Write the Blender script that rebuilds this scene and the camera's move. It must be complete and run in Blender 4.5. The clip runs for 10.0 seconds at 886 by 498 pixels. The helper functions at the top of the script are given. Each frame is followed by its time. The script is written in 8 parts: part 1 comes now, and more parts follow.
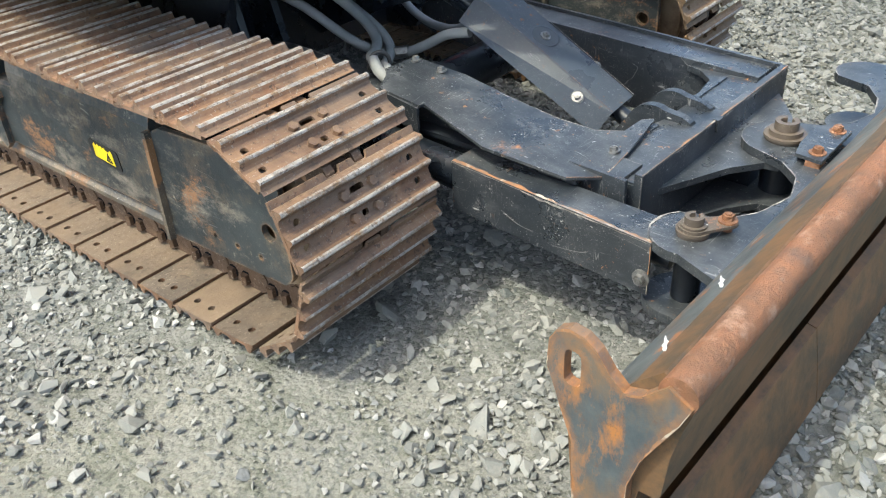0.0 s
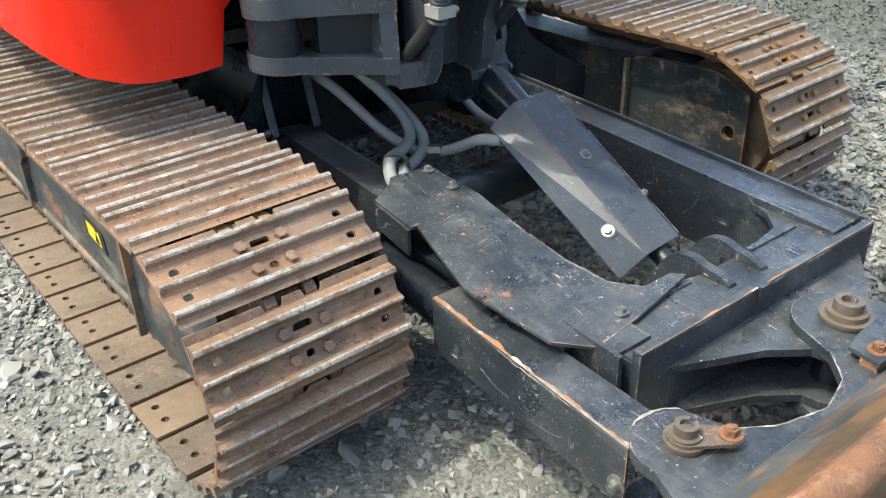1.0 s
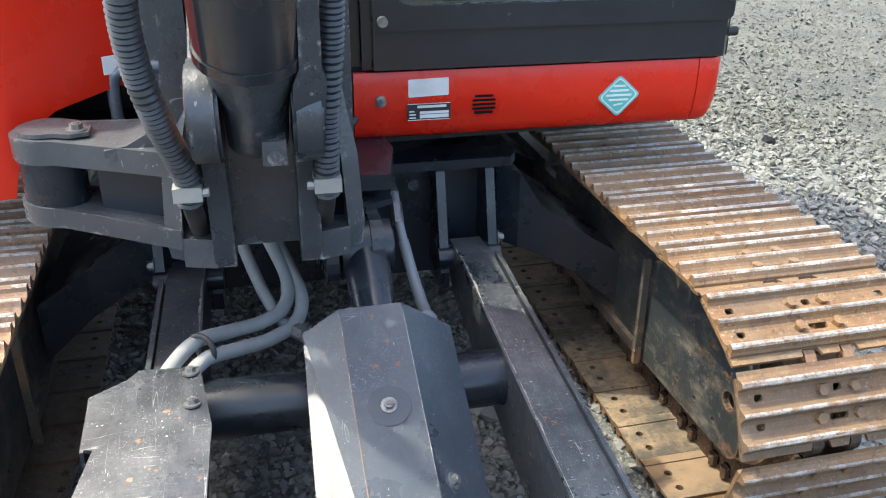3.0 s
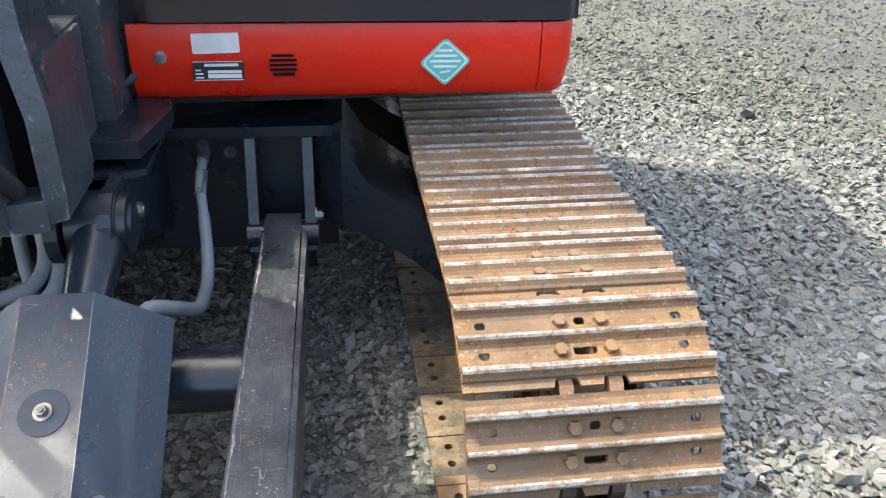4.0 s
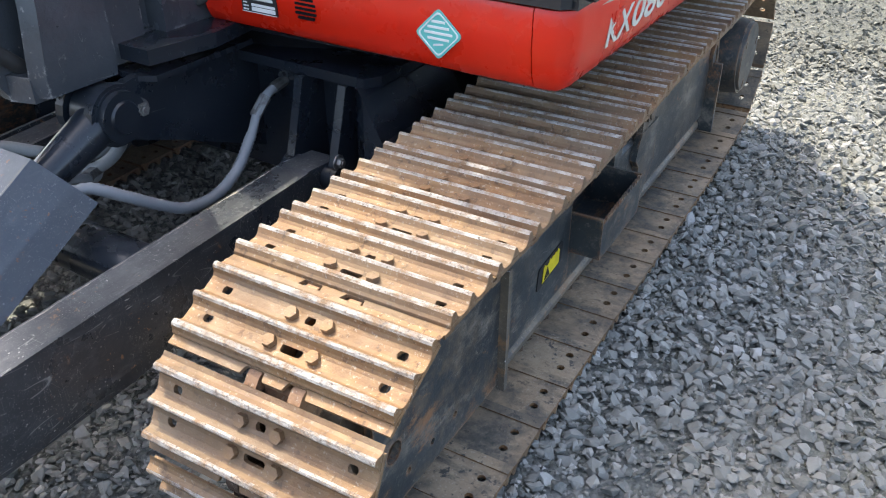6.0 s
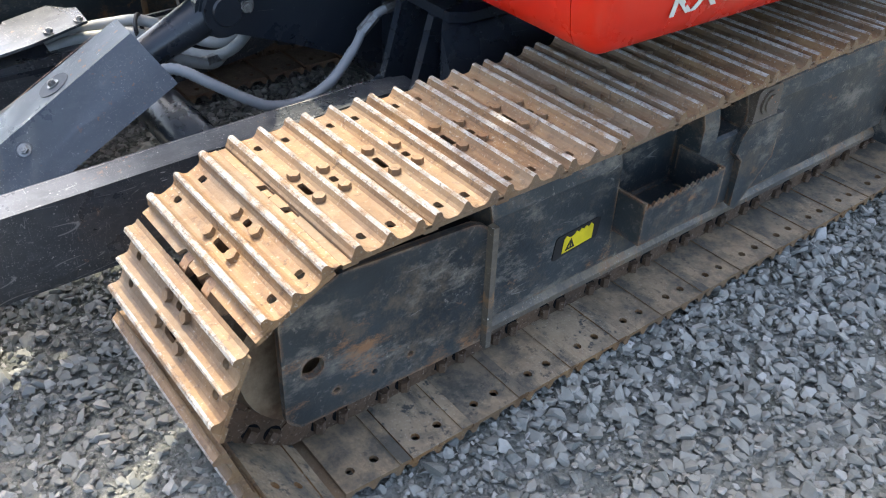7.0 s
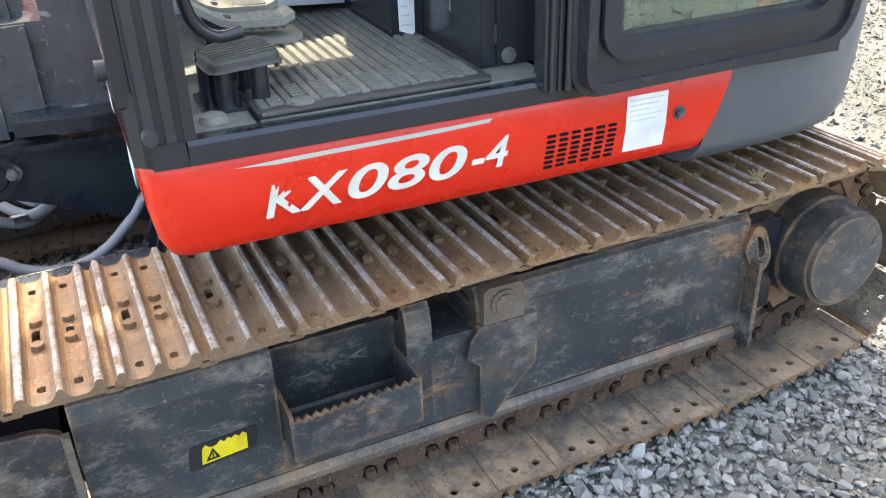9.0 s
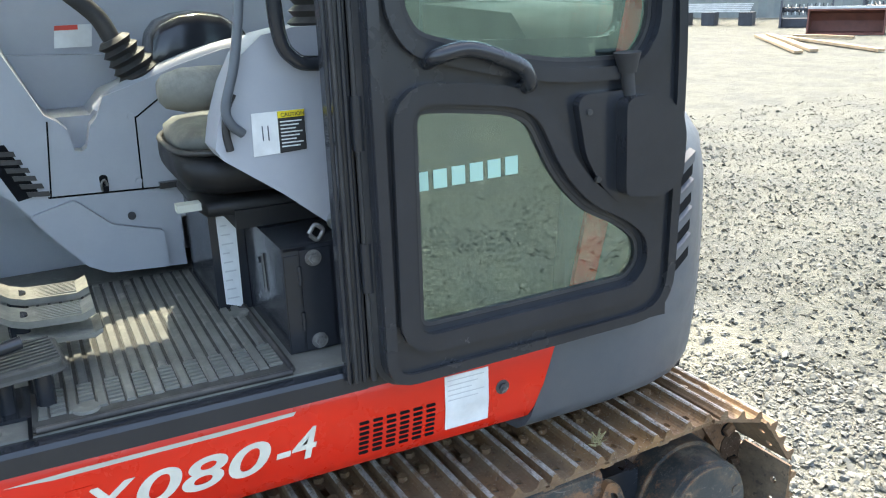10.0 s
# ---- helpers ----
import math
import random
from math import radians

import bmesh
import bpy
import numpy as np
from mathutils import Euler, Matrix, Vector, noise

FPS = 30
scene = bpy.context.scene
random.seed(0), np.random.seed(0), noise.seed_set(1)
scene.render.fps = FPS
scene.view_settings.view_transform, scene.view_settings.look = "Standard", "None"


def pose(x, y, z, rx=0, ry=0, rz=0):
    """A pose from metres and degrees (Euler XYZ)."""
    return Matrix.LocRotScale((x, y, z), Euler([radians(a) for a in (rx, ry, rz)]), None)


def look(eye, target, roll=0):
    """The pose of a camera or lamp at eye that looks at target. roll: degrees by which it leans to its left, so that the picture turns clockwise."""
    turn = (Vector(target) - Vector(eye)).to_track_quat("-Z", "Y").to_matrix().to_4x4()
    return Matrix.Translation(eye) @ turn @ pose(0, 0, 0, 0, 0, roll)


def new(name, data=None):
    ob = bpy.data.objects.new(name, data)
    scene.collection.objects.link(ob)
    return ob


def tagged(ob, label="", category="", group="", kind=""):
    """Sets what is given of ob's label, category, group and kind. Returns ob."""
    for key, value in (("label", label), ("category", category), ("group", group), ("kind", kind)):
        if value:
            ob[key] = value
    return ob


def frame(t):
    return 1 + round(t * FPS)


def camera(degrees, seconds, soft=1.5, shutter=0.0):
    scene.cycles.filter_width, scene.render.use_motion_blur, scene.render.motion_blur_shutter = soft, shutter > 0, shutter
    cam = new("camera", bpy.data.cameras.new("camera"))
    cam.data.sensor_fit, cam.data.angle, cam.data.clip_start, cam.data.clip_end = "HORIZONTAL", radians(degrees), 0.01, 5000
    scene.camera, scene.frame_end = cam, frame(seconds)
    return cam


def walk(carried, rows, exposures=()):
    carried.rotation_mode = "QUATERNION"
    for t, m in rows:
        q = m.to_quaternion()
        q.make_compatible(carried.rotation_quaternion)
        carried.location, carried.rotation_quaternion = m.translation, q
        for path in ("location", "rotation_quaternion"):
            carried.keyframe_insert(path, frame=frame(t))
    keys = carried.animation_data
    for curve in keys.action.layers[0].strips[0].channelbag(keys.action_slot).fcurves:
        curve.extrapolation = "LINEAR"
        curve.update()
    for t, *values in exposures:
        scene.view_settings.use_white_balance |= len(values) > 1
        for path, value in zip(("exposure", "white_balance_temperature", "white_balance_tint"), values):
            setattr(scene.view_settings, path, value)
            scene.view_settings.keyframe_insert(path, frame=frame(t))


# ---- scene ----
cam = camera(54.6, 10.0, soft=1.1)
PATH = [
    (0, (-1.953, -2.632, 1.317), (-0.715, -1.501, 0.227), -3.1),
    (0.5, (-1.716, -2.63, 1.295), (-0.528, -1.457, 0.195), -2.1),
    (1, (-1.459, -2.625, 1.347), (-0.415, -1.24, 0.352), -1.5),
    (1.5, (-1.169, -2.711, 1.374), (-0.326, -1.157, 0.439), -0.5),
    (2, (-0.882, -2.669, 1.38), (-0.192, -1.013, 0.497), 0.5),
    (2.2, (-0.73, -2.609, 1.384), (-0.09, -0.927, 0.511), 0.7),
    (3.3, (0.016, -2.529, 1.429), (0.333, -0.761, 0.55), 1.2),
    (3.5, (0.147, -2.495, 1.421), (0.443, -0.729, 0.529), 1.9),
    (4, (0.496, -2.4, 1.384), (0.704, -0.665, 0.41), 1.4),
    (4.5, (0.827, -2.425, 1.366), (0.774, -0.722, 0.319), 0.2),
    (5, (1.086, -2.356, 1.379), (0.746, -0.683, 0.338), 0.3),
    (5.5, (1.339, -2.156, 1.398), (0.749, -0.535, 0.385), -0.1),
    (6, (1.638, -2.026, 1.38), (0.746, -0.58, 0.324), 0.1),
    (6.2, (1.744, -1.983, 1.373), (0.753, -0.633, 0.279), 1.1),
    (7.3, (2.145, -1.502, 1.383), (0.737, -0.671, 0.23), 0.9),
    (7.5, (2.239, -1.407, 1.387), (0.754, -0.679, 0.263), 0.1),
    (8, (2.369, -1.179, 1.405), (0.785, -0.591, 0.334), -0.5),
    (8.5, (2.35, -0.853, 1.393), (0.756, -0.229, 0.359), -1.0),
    (9, (2.346, -0.597, 1.427), (0.72, 0.086, 0.484), -2.0),
    (9.5, (2.365, -0.338, 1.521), (0.684, 0.384, 0.715), -2.5),
    (10, (2.357, -0.276, 1.633), (0.643, 0.549, 1.016), -2.1),
]
EXPOSURES = [
    (0.0, 2.00, 6900, 0),
    (2.2, 2.54, 6950, 2),
    (3.5, 2.80, 7000, 5),
    (4.5, 2.60, 7250, 6),
    (5.2, 2.60, 7250, 6),
    (6.0, 2.74, 7250, 7),
    (7.5, 2.98, 7400, 6),
    (8.2, 3.27, 7900, 7),
    (9.0, 3.60, 8150, 8),
    (9.5, 3.50, 8100, 7),
    (10.0, 3.25, 7550, 4),
]
walk(cam, [(t, look(eye, target, roll)) for t, eye, target, roll in PATH], EXPOSURES)

# ---------------------------------------------------------------- world and sun
SUN_DIR = Vector((-0.50, 0.15, 1.0)).normalized()
world = bpy.data.worlds.new("sky")
scene.world = world
world.use_nodes = True
wn = world.node_tree
sky = wn.nodes.new("ShaderNodeTexSky")
sky.sky_type = "NISHITA"
sky.sun_disc = False
sky.sun_elevation = math.asin(SUN_DIR.z)
sky.sun_rotation = math.atan2(SUN_DIR.x, SUN_DIR.y)
sky.dust_density = 3.0
sky.air_density = 0.7
wn.nodes["Background"].inputs["Strength"].default_value = 0.15
wn.links.new(sky.outputs[0], wn.nodes["Background"].inputs["Color"])
sun = new("sun", bpy.data.lights.new("sun", "SUN"))
sun.data.energy = 1.0
sun.data.angle = radians(0.53)
sun.data.color = (1.0, 0.965, 0.875)
sun.matrix_world = look(SUN_DIR * 20, (0, 0, 0))


# patches where dust covers the stones: centre in plan, inner and outer reach
DUSTY = [((-1.75, -1.62), 0.35, 1.15), ((-0.35, 2.36), 0.10, 0.45), ((1.25, -3.1), 0.2, 0.8), ((2.3, 2.9), 0.1, 0.7)]

# ---------------------------------------------------------------- materials
class Shader:
    """A small builder for procedural node materials."""

    def __init__(self, name):
        self.m = bpy.data.materials.new(name)
        self.m.use_nodes = True
        self.t = self.m.node_tree
        self.b = self.t.nodes["Principled BSDF"]
        self.co = self.t.nodes.new("ShaderNodeTexCoord").outputs["Object"]

    def put(self, value, socket):
        if isinstance(value, bpy.types.NodeSocket):
            self.t.links.new(value, socket)
        else:
            socket.default_value = value

    def shifted(self, amount=40.0):
        """Object coordinates moved by each object's own random number."""
        info = self.t.nodes.new("ShaderNodeObjectInfo")
        mul = self.t.nodes.new("ShaderNodeMath")
        mul.operation = "MULTIPLY"
        self.put(info.outputs["Random"], mul.inputs[0])
        mul.inputs[1].default_value = amount
        add = self.t.nodes.new("ShaderNodeVectorMath")
        add.operation = "ADD"
        self.put(self.co, add.inputs[0])
        self.put(mul.outputs[0], add.inputs[1])
        self.co = add.outputs[0]
        return info.outputs["Random"]

    def noise(self, scale, detail=5, stretch=None, rough=0.6, co=None, turn=None):
        n = self.t.nodes.new("ShaderNodeTexNoise")
        n.inputs["Scale"].default_value = scale
        n.inputs["Detail"].default_value = detail
        n.inputs["Roughness"].default_value = rough
        src = co or self.co
        if stretch:
            mp = self.t.nodes.new("ShaderNodeMapping")
            mp.inputs["Scale"].default_value = stretch
            if turn:
                mp.inputs["Rotation"].default_value = turn
            self.put(src, mp.inputs[0])
            src = mp.outputs[0]
        self.put(src, n.inputs["Vector"])
        return n.outputs["Fac"]

    def strokes(self, scale, stretch, turn, width=0.006, share=0.54):
        """Thin drawn-out scratches: the level lines of a stretched noise, broken up by another."""
        sub = self.t.nodes.new("ShaderNodeMath")
        sub.operation = "SUBTRACT"
        self.put(self.noise(scale, 1, stretch, turn=turn), sub.inputs[0])
        sub.inputs[1].default_value = 0.5
        mag = self.t.nodes.new("ShaderNodeMath")
        mag.operation = "ABSOLUTE"
        self.put(sub.outputs[0], mag.inputs[0])
        return self.times(self.ramp(mag.outputs[0], width, width * 0.3), self.ramp(self.noise(scale * 1.7, 4, turn=turn, stretch=(1, 1, 1)), share, share + 0.05))

    def cells(self, scale, feature="F1", out="Distance"):
        n = self.t.nodes.new("ShaderNodeTexVoronoi")
        n.feature = feature
        n.inputs["Scale"].default_value = scale
        self.put(self.co, n.inputs["Vector"])
        return n.outputs[out]

    def ramp(self, fac, lo, hi, a=0.0, b=1.0):
        n = self.t.nodes.new("ShaderNodeMapRange")
        n.clamp = True
        for i, v in zip(range(1, 5), (lo, hi, a, b)):
            n.inputs[i].default_value = v
        self.put(fac, n.inputs[0])
        return n.outputs[0]

    def times(self, a, b):
        n = self.t.nodes.new("ShaderNodeMath")
        n.operation = "MULTIPLY"
        self.put(a, n.inputs[0])
        self.put(b, n.inputs[1])
        return n.outputs[0]

    def plus(self, a, b):
        n = self.t.nodes.new("ShaderNodeMath")
        n.operation = "ADD"
        self.put(a, n.inputs[0])
        self.put(b, n.inputs[1])
        return n.outputs[0]

    def mix(self, fac, a, b):
        n = self.t.nodes.new("ShaderNodeMix")
        n.data_type = "RGBA"
        self.put(fac, n.inputs[0])
        self.put((*a, 1) if isinstance(a, tuple) else a, n.inputs[6])
        self.put((*b, 1) if isinstance(b, tuple) else b, n.inputs[7])
        return n.outputs[2]

    def up(self):
        """How far a face looks up: dust settles there, and sunlit tops are lightened by it."""
        g = self.t.nodes.new("ShaderNodeNewGeometry")
        s = self.t.nodes.new("ShaderNodeSeparateXYZ")
        self.put(g.outputs["Normal"], s.inputs[0])
        return s.outputs["Z"]

    def corners(self, radius=0.012):
        """Nearness to a sharp edge: how far the rounded normal turns from the plain one."""
        bev = self.t.nodes.new("ShaderNodeBevel")
        bev.samples = 4
        bev.inputs["Radius"].default_value = radius
        g = self.t.nodes.new("ShaderNodeNewGeometry")
        dot = self.t.nodes.new("ShaderNodeVectorMath")
        dot.operation = "DOT_PRODUCT"
        self.put(bev.outputs[0], dot.inputs[0])
        self.put(g.outputs["Normal"], dot.inputs[1])
        return self.ramp(dot.outputs["Value"], 0.995, 0.90)

    def island(self):
        return self.t.nodes.new("ShaderNodeNewGeometry").outputs["Random Per Island"]

    def shade(self, fac, color, grey):
        """Darkens a colour where fac is one, keeping its pattern."""
        n = self.t.nodes.new("ShaderNodeMix")
        n.data_type, n.blend_type = "RGBA", "MULTIPLY"
        self.put(fac, n.inputs[0])
        self.put(color, n.inputs[6])
        self.put((grey * 0.97, grey, grey * 0.94, 1), n.inputs[7])
        return n.outputs[2]

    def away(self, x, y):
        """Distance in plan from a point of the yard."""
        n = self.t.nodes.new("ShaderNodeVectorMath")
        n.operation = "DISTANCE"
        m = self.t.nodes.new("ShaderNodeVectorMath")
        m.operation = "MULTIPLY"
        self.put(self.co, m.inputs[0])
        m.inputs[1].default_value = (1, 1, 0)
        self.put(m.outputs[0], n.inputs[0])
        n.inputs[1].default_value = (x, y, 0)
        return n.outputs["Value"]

    def far_dimmed(self):
        """Darker colour further out in the yard, holding down the bright sunlit stone."""
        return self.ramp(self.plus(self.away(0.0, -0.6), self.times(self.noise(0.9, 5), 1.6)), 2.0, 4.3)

    def bump(self, height, strength=0.3, distance=0.01):
        n = self.t.nodes.new("ShaderNodeBump")
        n.inputs["Strength"].default_value = strength
        n.inputs["Distance"].default_value = distance
        self.put(height, n.inputs["Height"])
        self.t.links.new(n.outputs[0], self.b.inputs["Normal"])

    def done(self, color, rough=0.5, metal=0.0, spec=None, coat=0.0):
        self.put((*color, 1) if isinstance(color, tuple) else color, self.b.inputs["Base Color"])
        self.put(rough, self.b.inputs["Roughness"])
        self.put(metal, self.b.inputs["Metallic"])
        if spec is not None:
            self.b.inputs["Specular IOR Level"].default_value = spec
        self.b.inputs["Coat Weight"].default_value = coat
        return self.m


def paint(name, base, second, dust=(0.30, 0.28, 0.25), dusty=0.35, rust=(0.30, 0.12, 0.05), rusty=0.62, chips=0.70, rough=0.45, scratch=(0.42, 0.40, 0.37), coat=0.0, rub=None, spec=None, lumps=0.0, strokes=0.0):
    s = Shader(name)
    c = s.mix(s.ramp(s.noise(2.3), 0.35, 0.65), base, second)
    # dust film; its upward weight also paints sunlit tops lighter than shaded sides
    film = s.times(s.ramp(s.noise(5.0, 9, rough=0.78), 0.44, 0.70), s.ramp(s.up(), -0.2, 0.9, 0.25, 1.0))
    c = s.mix(s.times(film, dusty), c, dust)
    if rusty < 1:
        c = s.mix(s.ramp(s.noise(4.2, 9, rough=0.72), rusty, rusty + 0.06), c, rust)
        c = s.mix(s.times(s.ramp(s.noise(46.0, 5), 0.635, 0.665), s.ramp(s.noise(3.1, 5), 0.48, 0.58)), c, rust)
    if chips < 1:
        c = s.mix(s.ramp(s.noise(130.0, 2, stretch=(1.0, 0.10, 0.5)), chips + 0.035, chips + 0.06), c, scratch)
        c = s.mix(s.ramp(s.noise(95.0, 3, stretch=(0.6, 0.8, 0.7)), chips + 0.02, chips + 0.05), c, scratch)
    if chips < 0.74:
        grit = s.times(s.ramp(s.noise(240.0, 3, rough=0.7), 0.60, 0.68), s.ramp(s.noise(6.5, 7, rough=0.75), 0.42, 0.62))
        c = s.mix(s.times(grit, 0.75), c, scratch)
        haze = s.ramp(s.noise(21.0, 9, stretch=(1.0, 0.35, 1.0), rough=0.8), 0.52, 0.70)
        c = s.mix(s.times(haze, 0.22), c, dust)
    if strokes > 0:
        c = s.mix(s.times(s.strokes(8.0, (5.0, 0.30, 1.4), (0.3, 0.5, 0.7), 0.0042, 0.62 - strokes), 0.42), c, scratch)
        c = s.mix(s.times(s.strokes(9.0, (0.30, 4.6, 1.8), (0.2, 0.9, -0.5), 0.0040, 0.63 - strokes), 0.42), c, scratch)
        c = s.mix(s.times(s.strokes(12.0, (2.0, 3.0, 0.25), (0.8, 0.1, 0.2), 0.0040, 0.64 - strokes), 0.38), c, scratch)
        spot = s.times(s.ramp(s.cells(70.0), 0.17, 0.11), s.ramp(s.noise(11.0, 6, rough=0.7), 0.60 - strokes * 0.6, 0.68 - strokes * 0.6))
        c = s.mix(s.times(spot, 0.8), c, scratch)
    if rub:
        bare, radius, share = rub
        worn = s.times(s.corners(radius), s.ramp(s.noise(11.0, 9, rough=0.75), 0.52 - share, 0.60 - share))
        c = s.mix(worn, c, s.mix(s.ramp(s.noise(23.0, 5), 0.42, 0.58), bare, rust))
    s.bump(s.noise(140.0, 3) if lumps == 0 else s.plus(s.times(s.noise(26.0, 5), 2.0), s.noise(90.0, 4)), 0.08 + lumps, 0.002 + 0.003 * lumps)
    r = s.ramp(s.noise(6.0, 6), 0.3, 0.7, rough - 0.10, rough + 0.16)
    return s.done(c, r, 0.0, coat=coat, spec=spec)


M = {}
M["navy"] = paint("navy_black_paint", (0.0060, 0.0088, 0.0135), (0.0120, 0.0160, 0.0220), dust=(0.20, 0.20, 0.20), dusty=0.06, rusty=1, chips=0.78, rough=0.27, spec=0.45, strokes=0.02, scratch=(0.20, 0.205, 0.21))
M["guard"] = paint("grey_guard_paint", (0.064, 0.082, 0.104), (0.090, 0.108, 0.130), dust=(0.28, 0.29, 0.30), dusty=0.20, rusty=0.80, chips=0.71, rough=0.33, spec=0.8, strokes=0.06, scratch=(0.46, 0.46, 0.45))
M["scuffed"] = paint("scuffed_guard_paint", (0.0105, 0.0145, 0.0195), (0.024, 0.0295, 0.036), dust=(0.26, 0.265, 0.265), dusty=0.26, rusty=0.650, chips=0.69, rough=0.30, spec=0.6, rust=(0.27, 0.13, 0.06), scratch=(0.36, 0.35, 0.33), strokes=0.12)
s = Shader("worn_track_frame_paint")
c = s.mix(s.ramp(s.noise(3.1, 5), 0.35, 0.65), (0.0140, 0.0190, 0.0220), (0.034, 0.042, 0.045))
c = s.mix(s.times(s.ramp(s.noise(4.6, 10, rough=0.80), 0.52, 0.66), 0.75), c, (0.125, 0.090, 0.058))
c = s.mix(s.times(s.ramp(s.noise(8.0, 9, stretch=(1.0, 0.55, 1.1), rough=0.78), 0.52, 0.64), 0.75), c, (0.190, 0.168, 0.138))
c = s.mix(s.times(s.ramp(s.noise(6.0, 10, stretch=(1.0, 0.5, 1.0), rough=0.80), 0.558, 0.630), 0.9), c, (0.215, 0.105, 0.048))
c = s.mix(s.times(s.ramp(s.noise(55.0, 6, rough=0.8), 0.57, 0.70), s.ramp(s.noise(7.0, 6), 0.46, 0.60)), c, (0.26, 0.23, 0.19))
c = s.mix(s.times(s.strokes(8.0, (5.0, 0.30, 1.4), (0.3, 0.5, 0.7), 0.0040, 0.56), 0.35), c, (0.34, 0.32, 0.29))
c = s.mix(s.times(s.corners(0.012), s.ramp(s.noise(11.0, 9, rough=0.75), 0.44, 0.54)), c, s.mix(s.ramp(s.noise(23.0, 5), 0.42, 0.58), (0.24, 0.17, 0.11), (0.19, 0.090, 0.042)))
s.bump(s.plus(s.times(s.noise(30.0, 6), 1.2), s.noise(140.0, 3)), 0.16, 0.003)
M["frame"] = s.done(c, s.ramp(s.noise(6.0, 6), 0.3, 0.7, 0.34, 0.62), 0.0)
M["red"] = paint("orange_red_paint", (0.58, 0.0150, 0.0045), (0.53, 0.0160, 0.0050), dust=(0.6, 0.25, 0.16), dusty=0.03, rusty=1, chips=0.82, rough=0.26, scratch=(0.6, 0.45, 0.3), spec=0.4)
M["cast"] = paint("dark_grey_cast_steel", (0.024, 0.028, 0.034), (0.050, 0.056, 0.064), dust=(0.28, 0.29, 0.30), dusty=0.14, lumps=0.30, rusty=0.82, chips=0.76, rough=0.30, spec=0.6, rust=(0.22, 0.21, 0.20), rub=((0.36, 0.36, 0.35), 0.010, -0.01), strokes=0.02)
M["cab_black"] = paint("satin_black_cab_paint", (0.0155, 0.0175, 0.0215), (0.020, 0.0225, 0.027), dust=(0.2, 0.2, 0.21), dusty=0.05, rusty=1, chips=0.80, rough=0.16, coat=0.05, spec=0.4)
M["gloss"] = paint("glossy_black_cylinder_paint", (0.014, 0.016, 0.020), (0.024, 0.026, 0.030), dust=(0.22, 0.21, 0.20), dusty=0.10, rusty=1, chips=0.76, rough=0.17)
M["body_grey"] = paint("blue_grey_body_paint", (0.0585, 0.0676, 0.0806), (0.0676, 0.0780, 0.0910), dust=(0.3, 0.3, 0.3), dusty=0.15, rusty=1, chips=0.80, rough=0.42)
M["trim"] = paint("grey_plastic_trim", (0.262, 0.276, 0.303), (0.292, 0.304, 0.328), dust=(0.46, 0.45, 0.43), dusty=0.35, rusty=1, chips=0.80, rough=0.55)
M["rubber"] = paint("black_rubber", (0.012, 0.012, 0.013), (0.020, 0.020, 0.021), dust=(0.22, 0.20, 0.17), dusty=0.28, rusty=1, chips=1, rough=0.62)
M["seat"] = paint("black_seat_vinyl", (0.008, 0.008, 0.009), (0.014, 0.014, 0.014), dust=(0.16, 0.16, 0.14), dusty=0.04, rusty=1, chips=1, rough=0.5, spec=0.25)
# grey-green of the black cushion top: a pale reflection held in the colour
M["seat_top"] = paint("seat_top_reflection_grey", (0.060, 0.064, 0.060), (0.100, 0.104, 0.094), dust=(0.30, 0.30, 0.25), dusty=0.5, rusty=1, chips=1, rough=0.75)
M["hose"] = paint("dusty_grey_hose", (0.19, 0.20, 0.20), (0.30, 0.305, 0.295), dust=(0.42, 0.41, 0.38), dusty=0.55, rusty=1, chips=1, rough=0.6)
M["sleeve"] = paint("black_ribbed_sleeve", (0.016, 0.019, 0.023), (0.026, 0.030, 0.034), dust=(0.24, 0.24, 0.24), dusty=0.22, rusty=1, chips=1, rough=0.42)
M["belt"] = paint("faded_belt", (0.4, 0.4, 0.34), (0.36, 0.36, 0.3), dusty=0.2, rusty=1, chips=1, rough=0.7)
M["olive"] = paint("worn_pedal_rubber", (0.10, 0.10, 0.085), (0.16, 0.155, 0.13), dust=(0.42, 0.40, 0.33), dusty=0.6, rusty=1, chips=1, rough=0.75)

M["pedal_dark"] = paint("dark_pedal_rubber", (0.028, 0.029, 0.027), (0.045, 0.045, 0.041), dust=(0.26, 0.25, 0.22), dusty=0.3, rusty=1, chips=1, rough=0.7)
M["oil"] = paint("oily_dark_stain", (0.036, 0.044, 0.054), (0.052, 0.060, 0.070), dusty=0.05, rusty=1, chips=1, rough=0.6, spec=0.3)
M["hose_dark"] = paint("dusty_dark_hose", (0.15, 0.16, 0.17), (0.21, 0.22, 0.23), dust=(0.30, 0.30, 0.29), dusty=0.3, rusty=1, chips=1, rough=0.55)
M["flange"] = paint("dusty_brown_flange_paint", (0.040, 0.040, 0.038), (0.085, 0.072, 0.056), dust=(0.31, 0.225, 0.135), dusty=0.85, rust=(0.20, 0.11, 0.055), rusty=0.53, chips=0.71, rough=0.6)
M["pin_steel"] = paint("worn_brown_pin_steel", (0.065, 0.052, 0.042), (0.105, 0.080, 0.060), dust=(0.28, 0.23, 0.17), dusty=0.22, rusty=0.60, chips=0.70, rough=0.5)


